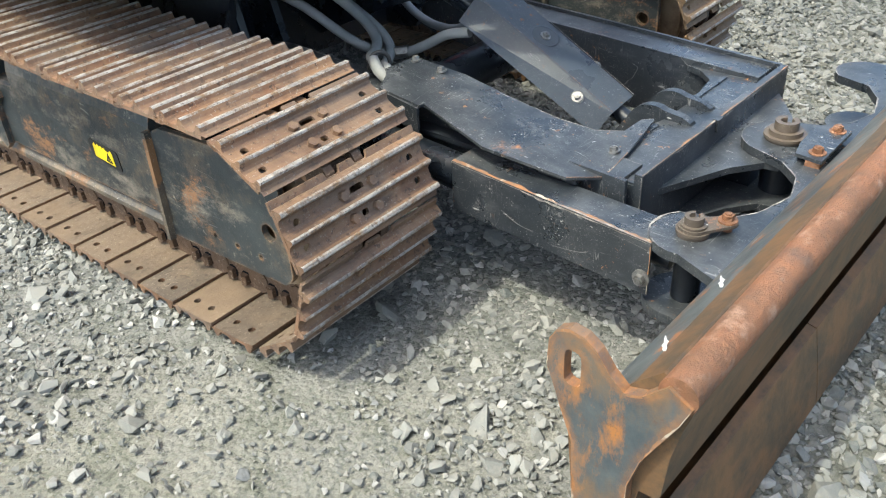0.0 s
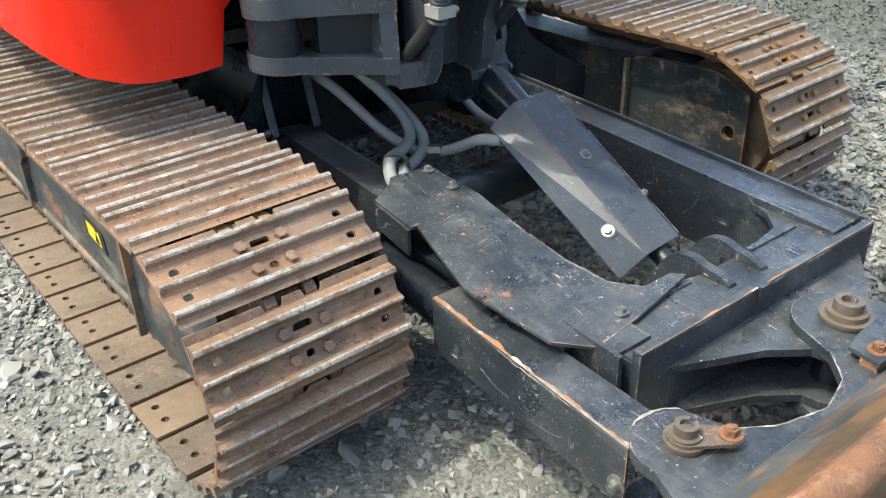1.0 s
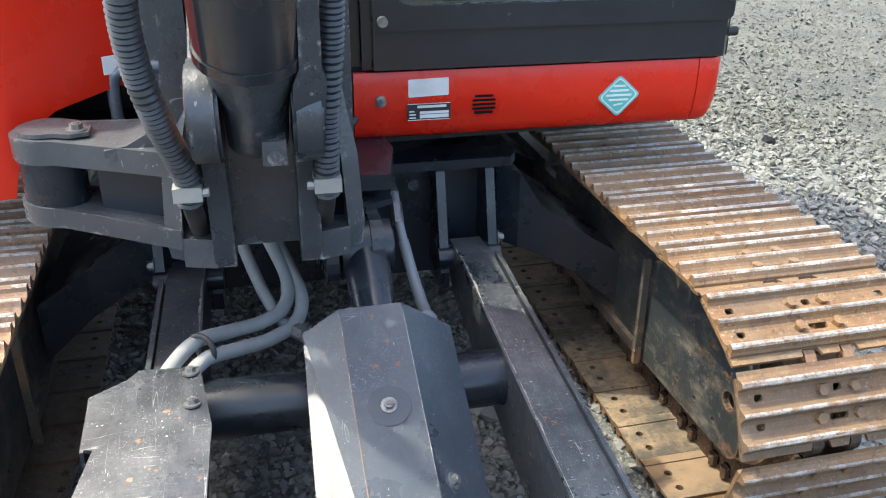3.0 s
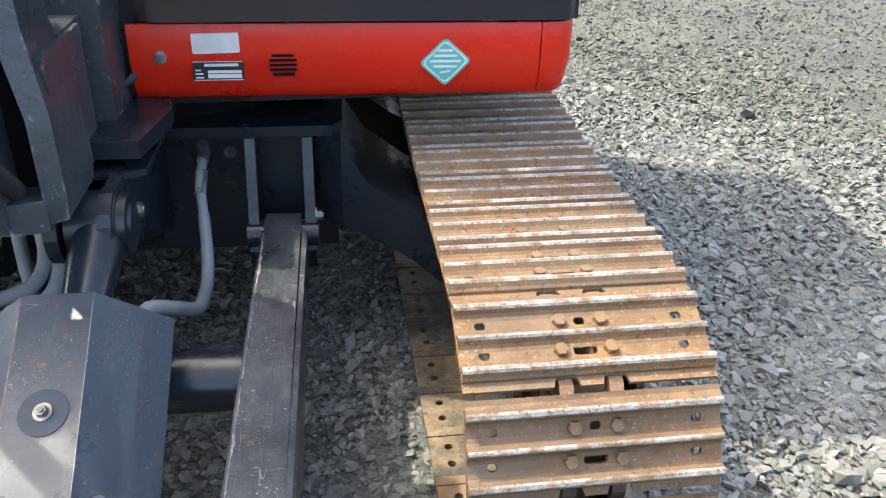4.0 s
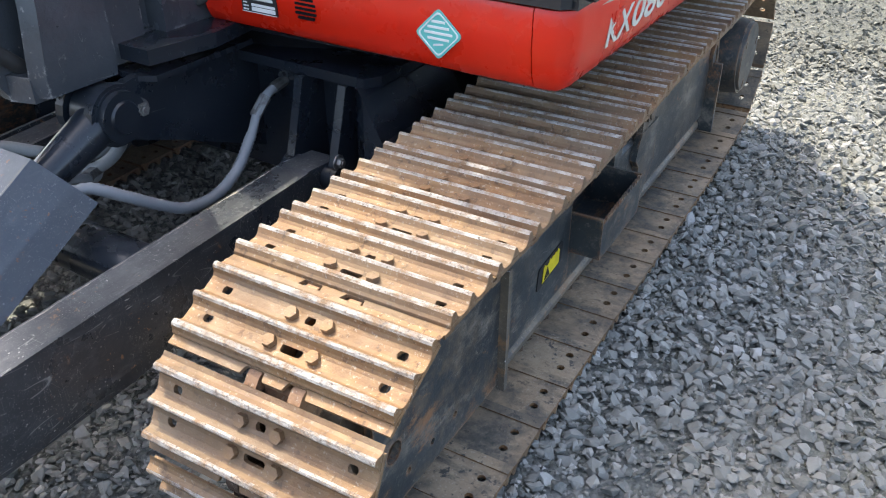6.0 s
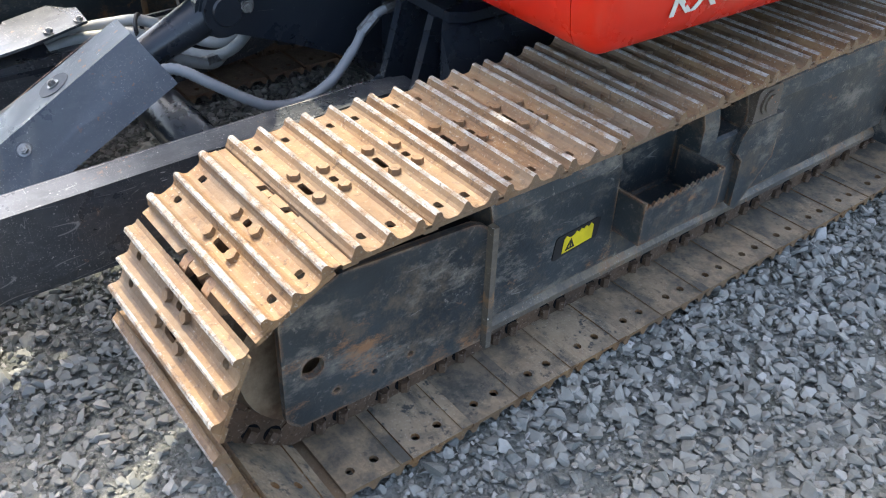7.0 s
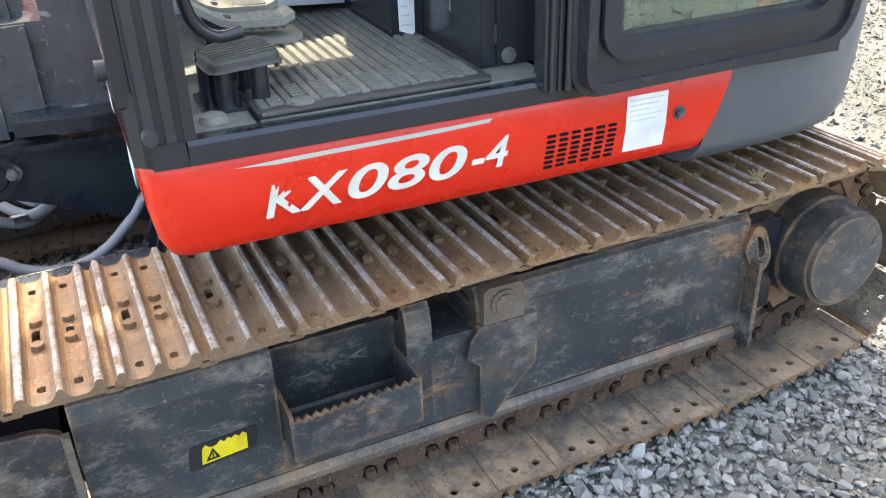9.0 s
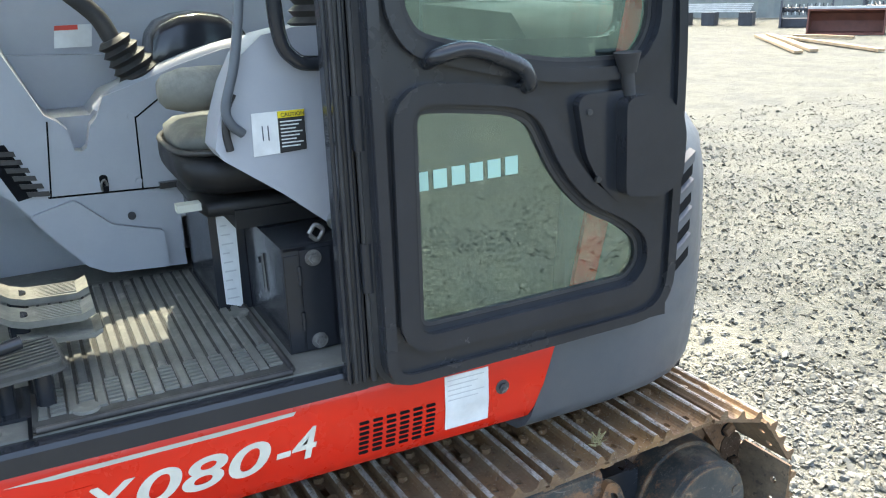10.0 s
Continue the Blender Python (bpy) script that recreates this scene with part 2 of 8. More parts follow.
def rust_plate(name, light, mid, dark, grease, dull, old_paint=None):
    s = Shader(name)
    rnd = s.shifted(9.0)
    c = s.mix(s.ramp(s.noise(9.0, 9, rough=0.72), 0.36, 0.62), light, mid)
    c = s.mix(s.ramp(s.noise(16.0, 7, stretch=(0.35, 1.0, 1.0), rough=0.7), 0.54, 0.68), c, dark)
    c = s.mix(s.ramp(s.noise(60.0, 4), 0.58, 0.66), c, dark)
    c = s.mix(s.times(s.ramp(s.noise(7.0, 9, stretch=(0.5, 1.6, 1.0), rough=0.8), 0.52, 0.66), 0.55), c, dark)
    c = s.mix(s.times(s.ramp(s.noise(150.0, 3), 0.60, 0.68), 0.6), c, (0.42, 0.36, 0.29))
    c = s.mix(s.times(s.ramp(s.noise(3.2, 7, rough=0.7), 0.48, 0.60), 0.62), c, dark)
    c = s.mix(s.times(s.ramp(s.noise(5.0, 6), 0.45, 0.65), dull), c, grease)
    c = s.mix(s.ramp(rnd, 0.0, 1.0, 0.0, 0.38), c, grease)
    if old_paint:
        c = s.mix(s.times(s.ramp(s.noise(4.5, 9, rough=0.72), 0.47, 0.60), 0.85), c, old_paint)
    h = s.plus(s.noise(120.0, 5), s.times(s.noise(22.0, 6), 1.3))
    s.bump(h, 0.45, 0.003)
    return s.done(c, s.ramp(s.noise(30.0), 0.3, 0.7, 0.52, 0.78), 0.15)


M["shoe"] = rust_plate("rusty_track_shoe", (0.235, 0.138, 0.060), (0.190, 0.094, 0.037), (0.090, 0.045, 0.022), (0.150, 0.112, 0.075), 0.6)
M["shoe_dark"] = rust_plate("dark_rusty_track_shoe", (0.27, 0.160, 0.088), (0.205, 0.100, 0.052), (0.075, 0.043, 0.028), (0.16, 0.12, 0.09), 0.7)
M["shoe_in_dark"] = rust_plate("dark_greasy_shoe_inside", (0.175, 0.135, 0.10), (0.115, 0.09, 0.07), (0.055, 0.045, 0.036), (0.20, 0.14, 0.09), 0.6)
M["shoe_in"] = rust_plate("greasy_shoe_inside", (0.35, 0.265, 0.175), (0.21, 0.160, 0.112), (0.058, 0.056, 0.050), (0.29, 0.195, 0.115), 0.6, (0.050, 0.053, 0.048))
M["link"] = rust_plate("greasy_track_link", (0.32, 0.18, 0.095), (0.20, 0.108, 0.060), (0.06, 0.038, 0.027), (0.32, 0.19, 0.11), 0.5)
M["link_dark"] = rust_plate("dark_track_link", (0.085, 0.050, 0.032), (0.050, 0.034, 0.025), (0.018, 0.014, 0.012), (0.13, 0.075, 0.04), 0.4)

s = Shader("worn_grouser_tip")
s.shifted(9.0)
c = s.mix(s.ramp(s.noise(26.0, 8, rough=0.75), 0.36, 0.64), (0.42, 0.40, 0.37), (0.22, 0.19, 0.165))
c = s.mix(s.ramp(s.noise(24.0, 8, rough=0.75), 0.47, 0.60), c, (0.20, 0.125, 0.07))
c = s.mix(s.ramp(s.noise(120.0, 4), 0.56, 0.66), c, (0.12, 0.095, 0.08))
s.bump(s.noise(80.0, 6, rough=0.75), 1.0, 0.006)
M["tip"] = s.done(c, s.ramp(s.noise(50.0), 0.3, 0.7, 0.36, 0.62), 0.15)

# blade: dark paint worn to orange rust in broad drifts
s = Shader("worn_blade_paint")
c = s.mix(s.ramp(s.noise(3.0, 7), 0.35, 0.65), (0.050, 0.064, 0.070), (0.120, 0.130, 0.126))
c = s.mix(s.ramp(s.noise(3.4, 10, rough=0.74, stretch=(0.5, 1, 1)), 0.54, 0.70), c, (0.20, 0.105, 0.05))
c = s.mix(s.ramp(s.noise(13.0, 8, rough=0.7), 0.56, 0.64), c, (0.30, 0.125, 0.05))
c = s.mix(s.ramp(s.noise(70.0, 3, stretch=(0.15, 1, 1)), 0.70, 0.73), c, (0.4, 0.36, 0.32))
worn = s.times(s.corners(0.022), s.ramp(s.noise(10.0, 9, rough=0.75), 0.40, 0.52))
c = s.mix(worn, c, s.mix(s.ramp(s.noise(30.0, 6), 0.4, 0.6), (0.34, 0.15, 0.05), (0.20, 0.09, 0.04)))
s.bump(s.noise(60.0, 6), 0.25, 0.003)
M["blade"] = s.done(c, s.ramp(s.noise(8.0), 0.3, 0.7, 0.32, 0.62), 0.15, spec=0.8)

# end plates: paint lifting off in drifts of orange and brown rust
s = Shader("rust_drifted_plate")
c = s.mix(s.ramp(s.noise(5.0, 8, rough=0.7), 0.38, 0.62), (0.040, 0.056, 0.066), (0.095, 0.110, 0.112))
c = s.mix(s.ramp(s.noise(4.2, 10, rough=0.72, stretch=(1, 1.3, 0.7)), 0.44, 0.60), c, (0.17, 0.105, 0.055))
c = s.mix(s.ramp(s.noise(8.0, 9, rough=0.75, stretch=(1, 1.4, 0.6)), 0.52, 0.64), c, (0.36, 0.150, 0.045))
c = s.mix(s.ramp(s.noise(26.0, 8, rough=0.8), 0.58, 0.68), c, (0.11, 0.062, 0.038))
worn = s.times(s.corners(0.030), s.ramp(s.noise(9.0, 9, rough=0.75), 0.34, 0.56))
c = s.mix(worn, c, s.mix(s.ramp(s.noise(30.0, 6), 0.4, 0.6), (0.34, 0.15, 0.05), (0.20, 0.09, 0.04)))
s.bump(s.plus(s.noise(14.0, 6), s.noise(60.0, 6)), 0.35, 0.004)
M["ear"] = s.done(c, s.ramp(s.noise(8.0), 0.3, 0.7, 0.34, 0.65), 0.1, spec=0.6)

s = Shader("rusted_blade_bar")
c = s.mix(s.ramp(s.noise(9.0, 9, rough=0.75), 0.38, 0.62), (0.29, 0.125, 0.060), (0.17, 0.085, 0.046))
c = s.mix(s.ramp(s.noise(24.0, 8, rough=0.7), 0.54, 0.68), c, (0.36, 0.22, 0.15))
c = s.mix(s.ramp(s.noise(6.0, 6), 0.58, 0.70), c, (0.10, 0.07, 0.055))
s.bump(s.plus(s.times(s.noise(22.0, 6), 1.5), s.noise(75.0, 7, rough=0.7)), 0.9, 0.008)
M["bar"] = s.done(c, 0.58, 0.2)

for key, title, a, b in (("rub", "rubbed_bare_edge", (0.34, 0.32, 0.29), (0.17, 0.15, 0.13)), ("rub_rust", "rusty_rubbed_edge", (0.33, 0.16, 0.07), (0.20, 0.13, 0.09))):
    s = Shader(title)
    c = s.mix(s.ramp(s.noise(40.0, 7, rough=0.75), 0.40, 0.60), a, b)
    c = s.mix(s.ramp(s.noise(17.0, 5), 0.55, 0.62), c, (0.42, 0.36, 0.28) if key == "rub_rust" else (0.06, 0.06, 0.065))
    M[key] = s.done(c, 0.55, 0.1)

s = Shader("ground_off_edge")
c = s.mix(s.ramp(s.noise(9.0, 8, rough=0.75), 0.40, 0.60), (0.21, 0.115, 0.055), (0.095, 0.070, 0.045))
c = s.mix(s.ramp(s.noise(14.0, 7, stretch=(0.3, 1, 1)), 0.56, 0.7), c, (0.23, 0.12, 0.06))
s.bump(s.noise(40.0, 6), 0.3, 0.003)
M["edge"] = s.done(c, 0.5, 0.35)

s = Shader("zinc_plated_steel")
c = s.mix(s.ramp(s.noise(60.0), 0.4, 0.65), (0.22, 0.22, 0.215), (0.11, 0.105, 0.10))
M["zinc"] = s.done(c, 0.42, 0.6)
s = Shader("worn_idler_steel")
c = s.mix(s.ramp(s.noise(8.0, 8, rough=0.7), 0.40, 0.62), (0.30, 0.235, 0.165), (0.13, 0.085, 0.055))
s.bump(s.noise(60.0, 5), 0.3, 0.002)
M["idler"] = s.done(c, s.ramp(s.noise(12.0, 5), 0.3, 0.7, 0.28, 0.55), 0.55)
s = Shader("chrome_rod")
M["chrome"] = s.done((0.75, 0.75, 0.76), 0.12, 1.0)
s = Shader("clamp_alloy")
M["clamp"] = s.done(s.mix(s.noise(30.0), (0.36, 0.36, 0.33), (0.24, 0.235, 0.22)), 0.5, 0.4)


def plain(name, color, rough=0.5, vary=0.12, scale=14.0, spec=None):
    s = Shader(name)
    dark = tuple(v * (1 - vary) for v in color)
    return s.done(s.mix(s.ramp(s.noise(scale, 6), 0.35, 0.65), color, dark), rough, spec=spec)


M["white"] = plain("white_decal", (0.66, 0.67, 0.66), 0.5, 0.22)
M["marking"] = plain("faded_white_marking", (0.55, 0.53, 0.45), 0.6, 0.2)
M["yellow"] = plain("yellow_decal", (0.72, 0.56, 0.02), 0.5, 0.3)
M["black"] = plain("black_print", (0.012, 0.012, 0.013), 0.55)
# near-black that puts the shade of gaps, vents and hollows into colour
M["shade_black"] = plain("near_black_shade", (0.005, 0.0055, 0.007), 0.8, spec=0.1)
M["teal"] = plain("teal_decal", (0.09, 0.42, 0.38), 0.4, 0.1)
M["mint"] = plain("mint_print", (0.30, 0.47, 0.40), 0.4, 0.05)
M["seal_red"] = plain("red_print", (0.6, 0.05, 0.03), 0.5)
M["pin_orange"] = plain("orange_pin_face", (0.36, 0.13, 0.055), 0.6, 0.4)
M["timber"] = plain("weathered_timber", (0.34, 0.25, 0.15), 0.8, 0.35)
M["hedge_wall"] = plain("grey_green_yard_wall_sheet", (0.075, 0.095, 0.090), 0.6, 0.3, 0.8)
M["fence"] = plain("grey_fence_sheet", (0.16, 0.18, 0.17), 0.7, 0.2, 3.0)
M["steel_far"] = plain("dark_implement_steel", (0.035, 0.04, 0.05), 0.6, 0.4, 3.0)
M["rust_far"] = plain("rust_red_bucket", (0.15, 0.055, 0.04), 0.7, 0.4, 3.0)
M["pale_far"] = plain("galvanised_bar", (0.42, 0.45, 0.45), 0.5, 0.3, 3.0)
M["straw"] = plain("dry_grass", (0.30, 0.27, 0.14), 0.9, 0.3)

s = Shader("window_glass")
s.b.inputs["Transmission Weight"].default_value = 1.0
s.b.inputs["IOR"].default_value = 1.5
M["glass"] = s.done((0.82, 0.90, 0.86), 0.01)
s = Shader("tinted_door_glass")
s.b.inputs["Transmission Weight"].default_value = 1.0
s.b.inputs["IOR"].default_value = 2.3
s.b.inputs["Specular Tint"].default_value = (0.74, 1.0, 0.98, 1)
M["door_glass"] = s.done((0.80, 0.92, 0.87), 0.0)

# tint added to dim the bright view through the far cab windows
s = Shader("tinted_rear_glass")
s.b.inputs["Transmission Weight"].default_value = 1.0
s.b.inputs["IOR"].default_value = 1.5
M["rear_glass"] = s.done((0.46, 0.56, 0.53), 0.0)

# floor mat: faded rubber
s = Shader("dusty_floor_mat")
c = s.mix(s.ramp(s.noise(7.0, 8, rough=0.7), 0.35, 0.65), (0.145, 0.146, 0.128), (0.085, 0.086, 0.078))
c = s.mix(s.ramp(s.noise(18.0, 7), 0.55, 0.7), c, (0.21, 0.205, 0.175))
s.bump(s.noise(90.0, 4), 0.3, 0.002)
M["mat"] = s.done(c, 0.7)
# mat base darker than its ribs: groove shade put into the colour
M["groove_shade"] = plain("shaded_mat_groove", (0.050, 0.050, 0.045), 0.85, 0.5, 30.0)
M["faint_print"] = plain("faint_grey_print", (0.46, 0.47, 0.47), 0.7)

# crushed stone, each stone with its own shade
def crushed_stone(name, shade):
    s = Shader(name)
    isl = s.island()
    def tone(*rgb):
        return tuple(v * shade for v in rgb)
    c = s.mix(isl, tone(0.185, 0.195, 0.184), tone(0.395, 0.400, 0.372))
    c = s.mix(s.ramp(isl, 0.88, 0.92), c, tone(0.48, 0.48, 0.46))
    c = s.mix(s.ramp(isl, 0.14, 0.08), c, tone(0.115, 0.132, 0.130))
    c = s.mix(s.ramp(s.noise(55.0, 6, rough=0.7), 0.45, 0.7, 0.0, 0.7), c, tone(0.35, 0.335, 0.295))
    c = s.mix(s.times(s.ramp(s.noise(0.9, 5), 0.42, 0.62), 0.30), c, tone(0.37, 0.345, 0.285))
    # distant sunlit stone toned down in the colour
    c = s.shade(s.far_dimmed(), c, 0.42)
    s.bump(s.noise(110.0, 6, rough=0.7), 0.6, 0.004)
    return s.done(c, 0.85)


M["stone"] = crushed_stone("crushed_stone", 0.70)

s = Shader("gravel_ground")
d = s.cells(75.0)
col = s.cells(75.0, out="Color")
sep = s.t.nodes.new("ShaderNodeSeparateColor")
s.put(col, sep.inputs[0])
c = s.mix(sep.outputs[0], (0.112, 0.117, 0.114), (0.205, 0.209, 0.198))
fine = s.mix(s.ramp(s.noise(160.0, 5, rough=0.7), 0.35, 0.65), (0.254, 0.254, 0.222), (0.183, 0.183, 0.164))
c = s.mix(s.times(s.ramp(s.noise(1.6, 7, rough=0.7), 0.40, 0.56), s.ramp(s.away(0.0, -0.4), 1.0, 1.7)), c, fine)
dust = s.mix(s.ramp(s.noise(140.0, 5, rough=0.7), 0.35, 0.65), (0.328, 0.316, 0.261), (0.226, 0.220, 0.187))
for centre, inner, outer in DUSTY:
    v = s.t.nodes.new("ShaderNodeVectorMath")
    v.operation = "DISTANCE"
    s.put(s.co, v.inputs[0])
    v.inputs[1].default_value = (*centre, 0)
    near = s.ramp(s.plus(v.outputs["Value"], s.times(s.noise(3.0, 6, rough=0.7), outer)), inner + 0.4 * outer, outer * 1.45, 1.0, 0.0)
    c = s.mix(s.times(near, 0.8), c, dust)
c = s.shade(s.far_dimmed(), c, 0.42)
c = s.shade(s.ramp(s.noise(5.0, 8, rough=0.75, stretch=(1.0, 0.6, 1.0)), 0.48, 0.62), c, 0.74)
c = s.shade(s.ramp(s.noise(30.0, 4, rough=0.8), 0.50, 0.66), c, 0.60)
s.bump(s.plus(s.times(d, -1.0), s.times(s.noise(190.0, 6, rough=0.7), 0.8)), 0.8, 0.010)
M["ground"] = s.done(c, 0.92)


# ---------------------------------------------------------------- mesh helpers
import mathutils


def part(name, bm, material, parent=None, label="", smooth=0):
    """Links a bmesh as ONE mesh object under a thing or a part. smooth: degrees under which edges are shaded round."""
    me = bpy.data.meshes.new(name)
    bmesh.ops.recalc_face_normals(bm, faces=bm.faces)
    if smooth:
        for f in bm.faces:
            f.smooth = True
        for e in bm.edges:
            if len(e.link_faces) == 2 and e.calc_face_angle(0) > radians(smooth):
                e.smooth = False
    bm.to_mesh(me)
    bm.free()
    for m in material if isinstance(material, (list, tuple)) else [material]:
        me.materials.append(m)
    ob = new(name, me)
    if parent is not None:
        ob.parent = parent
    if label:
        tagged(ob, label)
    return ob


def soft(bm, width, segments=2, least=25):
    edges = [e for e in bm.edges if len(e.link_faces) == 2 and e.calc_face_angle(0) > radians(least)]
    if edges:
        bmesh.ops.bevel(bm, geom=edges, offset=width, segments=segments, affect="EDGES", profile=0.5, clamp_overlap=True)
    return bm


def axis_point(axis, u, v, w):
    return {"x": (w, u, v), "y": (u, w, v), "z": (u, v, w)}[axis]


def plate(bm, outer, axis, a, b, holes=(), index=0, place=None):
    """A slab between a and b along an axis, cut to an outline with holes. Outline points are the other two coordinates."""
    from_loops = [list(outer)] + [list(hh) for hh in holes]
    tris = geometry_fill([[Vector((u, v, 0)) for u, v in loop] for loop in from_loops])
    flat = [p for loop in from_loops for p in loop]
    lo = [bm.verts.new(axis_point(axis, u, v, a)) for u, v in flat]
    hi = [bm.verts.new(axis_point(axis, u, v, b)) for u, v in flat]
    made = []
    for t in tris:
        for ring in (lo, hi):
            made.append(bm.faces.new([ring[i] for i in t]))
    start = 0
    for loop in from_loops:
        n = len(loop)
        for i in range(n):
            j, k = start + i, start + (i + 1) % n
            made.append(bm.faces.new((lo[j], lo[k], hi[k], hi[j])))
        start += n
    for f in made:
        f.material_index = index
    if place is not None:
        bmesh.ops.transform(bm, matrix=place, verts=lo + hi)
    return bm


def geometry_fill(loops):
    return mathutils.geometry.tessellate_polygon(loops)


def prism(bm, pts, axis, a, b, index=0, place=None):
    """Like plate without holes, but with whole faces at its ends."""
    lo = [bm.verts.new(axis_point(axis, u, v, a)) for u, v in pts]
    hi = [bm.verts.new(axis_point(axis, u, v, b)) for u, v in pts]
    n = len(pts)
    fs = [bm.faces.new(lo), bm.faces.new(hi)] + [bm.faces.new((lo[i], lo[(i + 1) % n], hi[(i + 1) % n], hi[i])) for i in range(n)]
    for f in fs:
        f.material_index = index
    if place is not None:
        bmesh.ops.transform(bm, matrix=place, verts=lo + hi)
    return bm


def box(bm, x0, x1, y0, y1, z0, z1, index=0, place=None):
    return prism(bm, [(x0, y0), (x1, y0), (x1, y1), (x0, y1)], "z", z0, z1, index, place)


def rod(bm, p, q, r, r2=None, n=20, index=0):
    """A straight round bar from p to q."""
    p, q = Vector(p), Vector(q)
    m = (q - p).to_track_quat("Z", "Y").to_matrix()
    r2 = r if r2 is None else r2
    rings = [[c + m @ Vector((rr * math.cos(2 * math.pi * i / n), rr * math.sin(2 * math.pi * i / n), 0)) for i in range(n)] for c, rr in ((p, r), (q, r2))]
    return loft(bm, rings, index=index)


def hexbolt(bm, base, direction, r=0.012, h=0.010, washer=True, index=0):
    b, d = Vector(base), Vector(direction).normalized()
    if washer:
        rod(bm, b - d * 0.001, b + d * 0.003, r * 1.55, n=16, index=index)
    rod(bm, b + d * 0.002, b + d * (0.003 + h), r, r * 0.94, n=6, index=index)
    rod(bm, b + d * (0.003 + h * 0.9), b + d * (0.003 + h * 1.25), r * 0.55, r * 0.5, n=10, index=index)
    return bm


def loft(bm, rings, ring_closed=True, caps=True, index=0):
    """Skins rings of equal count."""
    vs = [[bm.verts.new(p) for p in ring] for ring in rings]
    n = len(vs[0])
    fs = []
    for a, b in zip(vs, vs[1:]):
        for i in range(n if ring_closed else n - 1):
            j = (i + 1) % n
            fs.append(bm.faces.new((a[i], a[j], b[j], b[i])))
    if caps and ring_closed:
        fs += [bm.faces.new(vs[0]), bm.faces.new(vs[-1])]
    for f in fs:
        f.material_index = index
    return bm


def curve_points(pts, steps=10):
    """A smooth line through the points."""
    p = [Vector(q) for q in pts]
    p = [2 * p[0] - p[1]] + p + [2 * p[-1] - p[-2]]
    out = []
    for i in range(1, len(p) - 2):
        for k in range(steps):
            t = k / steps
            a, b, c, d = p[i - 1:i + 3]
            out.append(0.5 * (2 * b + (c - a) * t + (2 * a - 5 * b + 4 * c - d) * t * t + (3 * b - a - 3 * c + d) * t ** 3))
    return out + [p[-2]]


def tube(bm, pts, r, n=12, steps=10, ribs=0.0, pitch=0.008, index=0):
    """A round hose through points. ribs: depth of the rings of a corrugated sleeve."""
    line = curve_points(pts, steps)
    if ribs:
        fine = [line[0]]
        for a, b in zip(line, line[1:]):
            m = max(1, int((b - a).length / (pitch / 2)))
            fine += [a.lerp(b, (k + 1) / m) for k in range(m)]
        line = fine
    up = Vector((0.13, 0.31, 0.94))
    rings = []
    for i, p in enumerate(line):
        d = (line[min(i + 1, len(line) - 1)] - line[max(i - 1, 0)]).normalized()
        u = (up - d * up.dot(d)).normalized()
        v = d.cross(u)
        rr = r - (ribs if i % 2 else 0)
        rings.append([p + rr * (u * math.cos(2 * math.pi * k / n) + v * math.sin(2 * math.pi * k / n)) for k in range(n)])
        up = u
    return loft(bm, rings, index=index)


def arc(cx, cy, r, a0, a1, n=8):
    return [(cx + r * math.cos(radians(a0 + (a1 - a0) * i / n)), cy + r * math.sin(radians(a0 + (a1 - a0) * i / n))) for i in range(n + 1)]


def rounded(pts, r, n=4):
    """A polygon with its corners rounded; r may be a list."""
    out, m = [], len(pts)
    for i in range(m):
        a, b, c = Vector(pts[i - 1]), Vector(pts[i]), Vector(pts[(i + 1) % m])
        rr = r[i] if isinstance(r, (list, tuple)) else r
        if rr <= 0:
            out.append(tuple(b))
            continue
        d1, d2 = (a - b), (c - b)
        k = min(rr, 0.45 * d1.length, 0.45 * d2.length)
        p, q = b + d1.normalized() * k, b + d2.normalized() * k
        for j in range(n + 1):
            t = j / n
            out.append(tuple(p * (1 - t) ** 2 + b * 2 * t * (1 - t) + q * t * t))
    return out


def worn_strip(parent, pts, side, width, material, seed=1, fill=0.72, name="worn_edge"):
    """Ragged rubbed bands along an edge: pts lie on the edge, side points inward over the face (with a little lift)."""
    rnd = random.Random(seed)
    line = [Vector(p) for p in pts]
    side = Vector(side)
    fine = []
    for a, b in zip(line, line[1:]):
        m = max(2, int((b - a).length / 0.005))
        fine += [a.lerp(b, k / m) for k in range(m)]
    fine.append(line[-1])
    bm = bmesh.new()
    prev = None
    off = rnd.uniform(0, 50)
    for i, p in enumerate(fine):
        v = 0.5 + 0.5 * noise.noise(Vector((off + i * 0.07, 0.3, 0))) + 0.25 * noise.noise(Vector((off + i * 0.33, 4.3, 0)))
        w = width * max(0.0, v - (1 - fill) * 0.9) * 1.25 * rnd.uniform(0.92, 1.06)
        cur = (bm.verts.new(p - side * 0.0004), bm.verts.new(p + side * max(w, 0.0009)))
        if prev:
            bm.faces.new((prev[0], cur[0], cur[1], prev[1]))
        prev = cur
    return part(name, bm, material, parent)


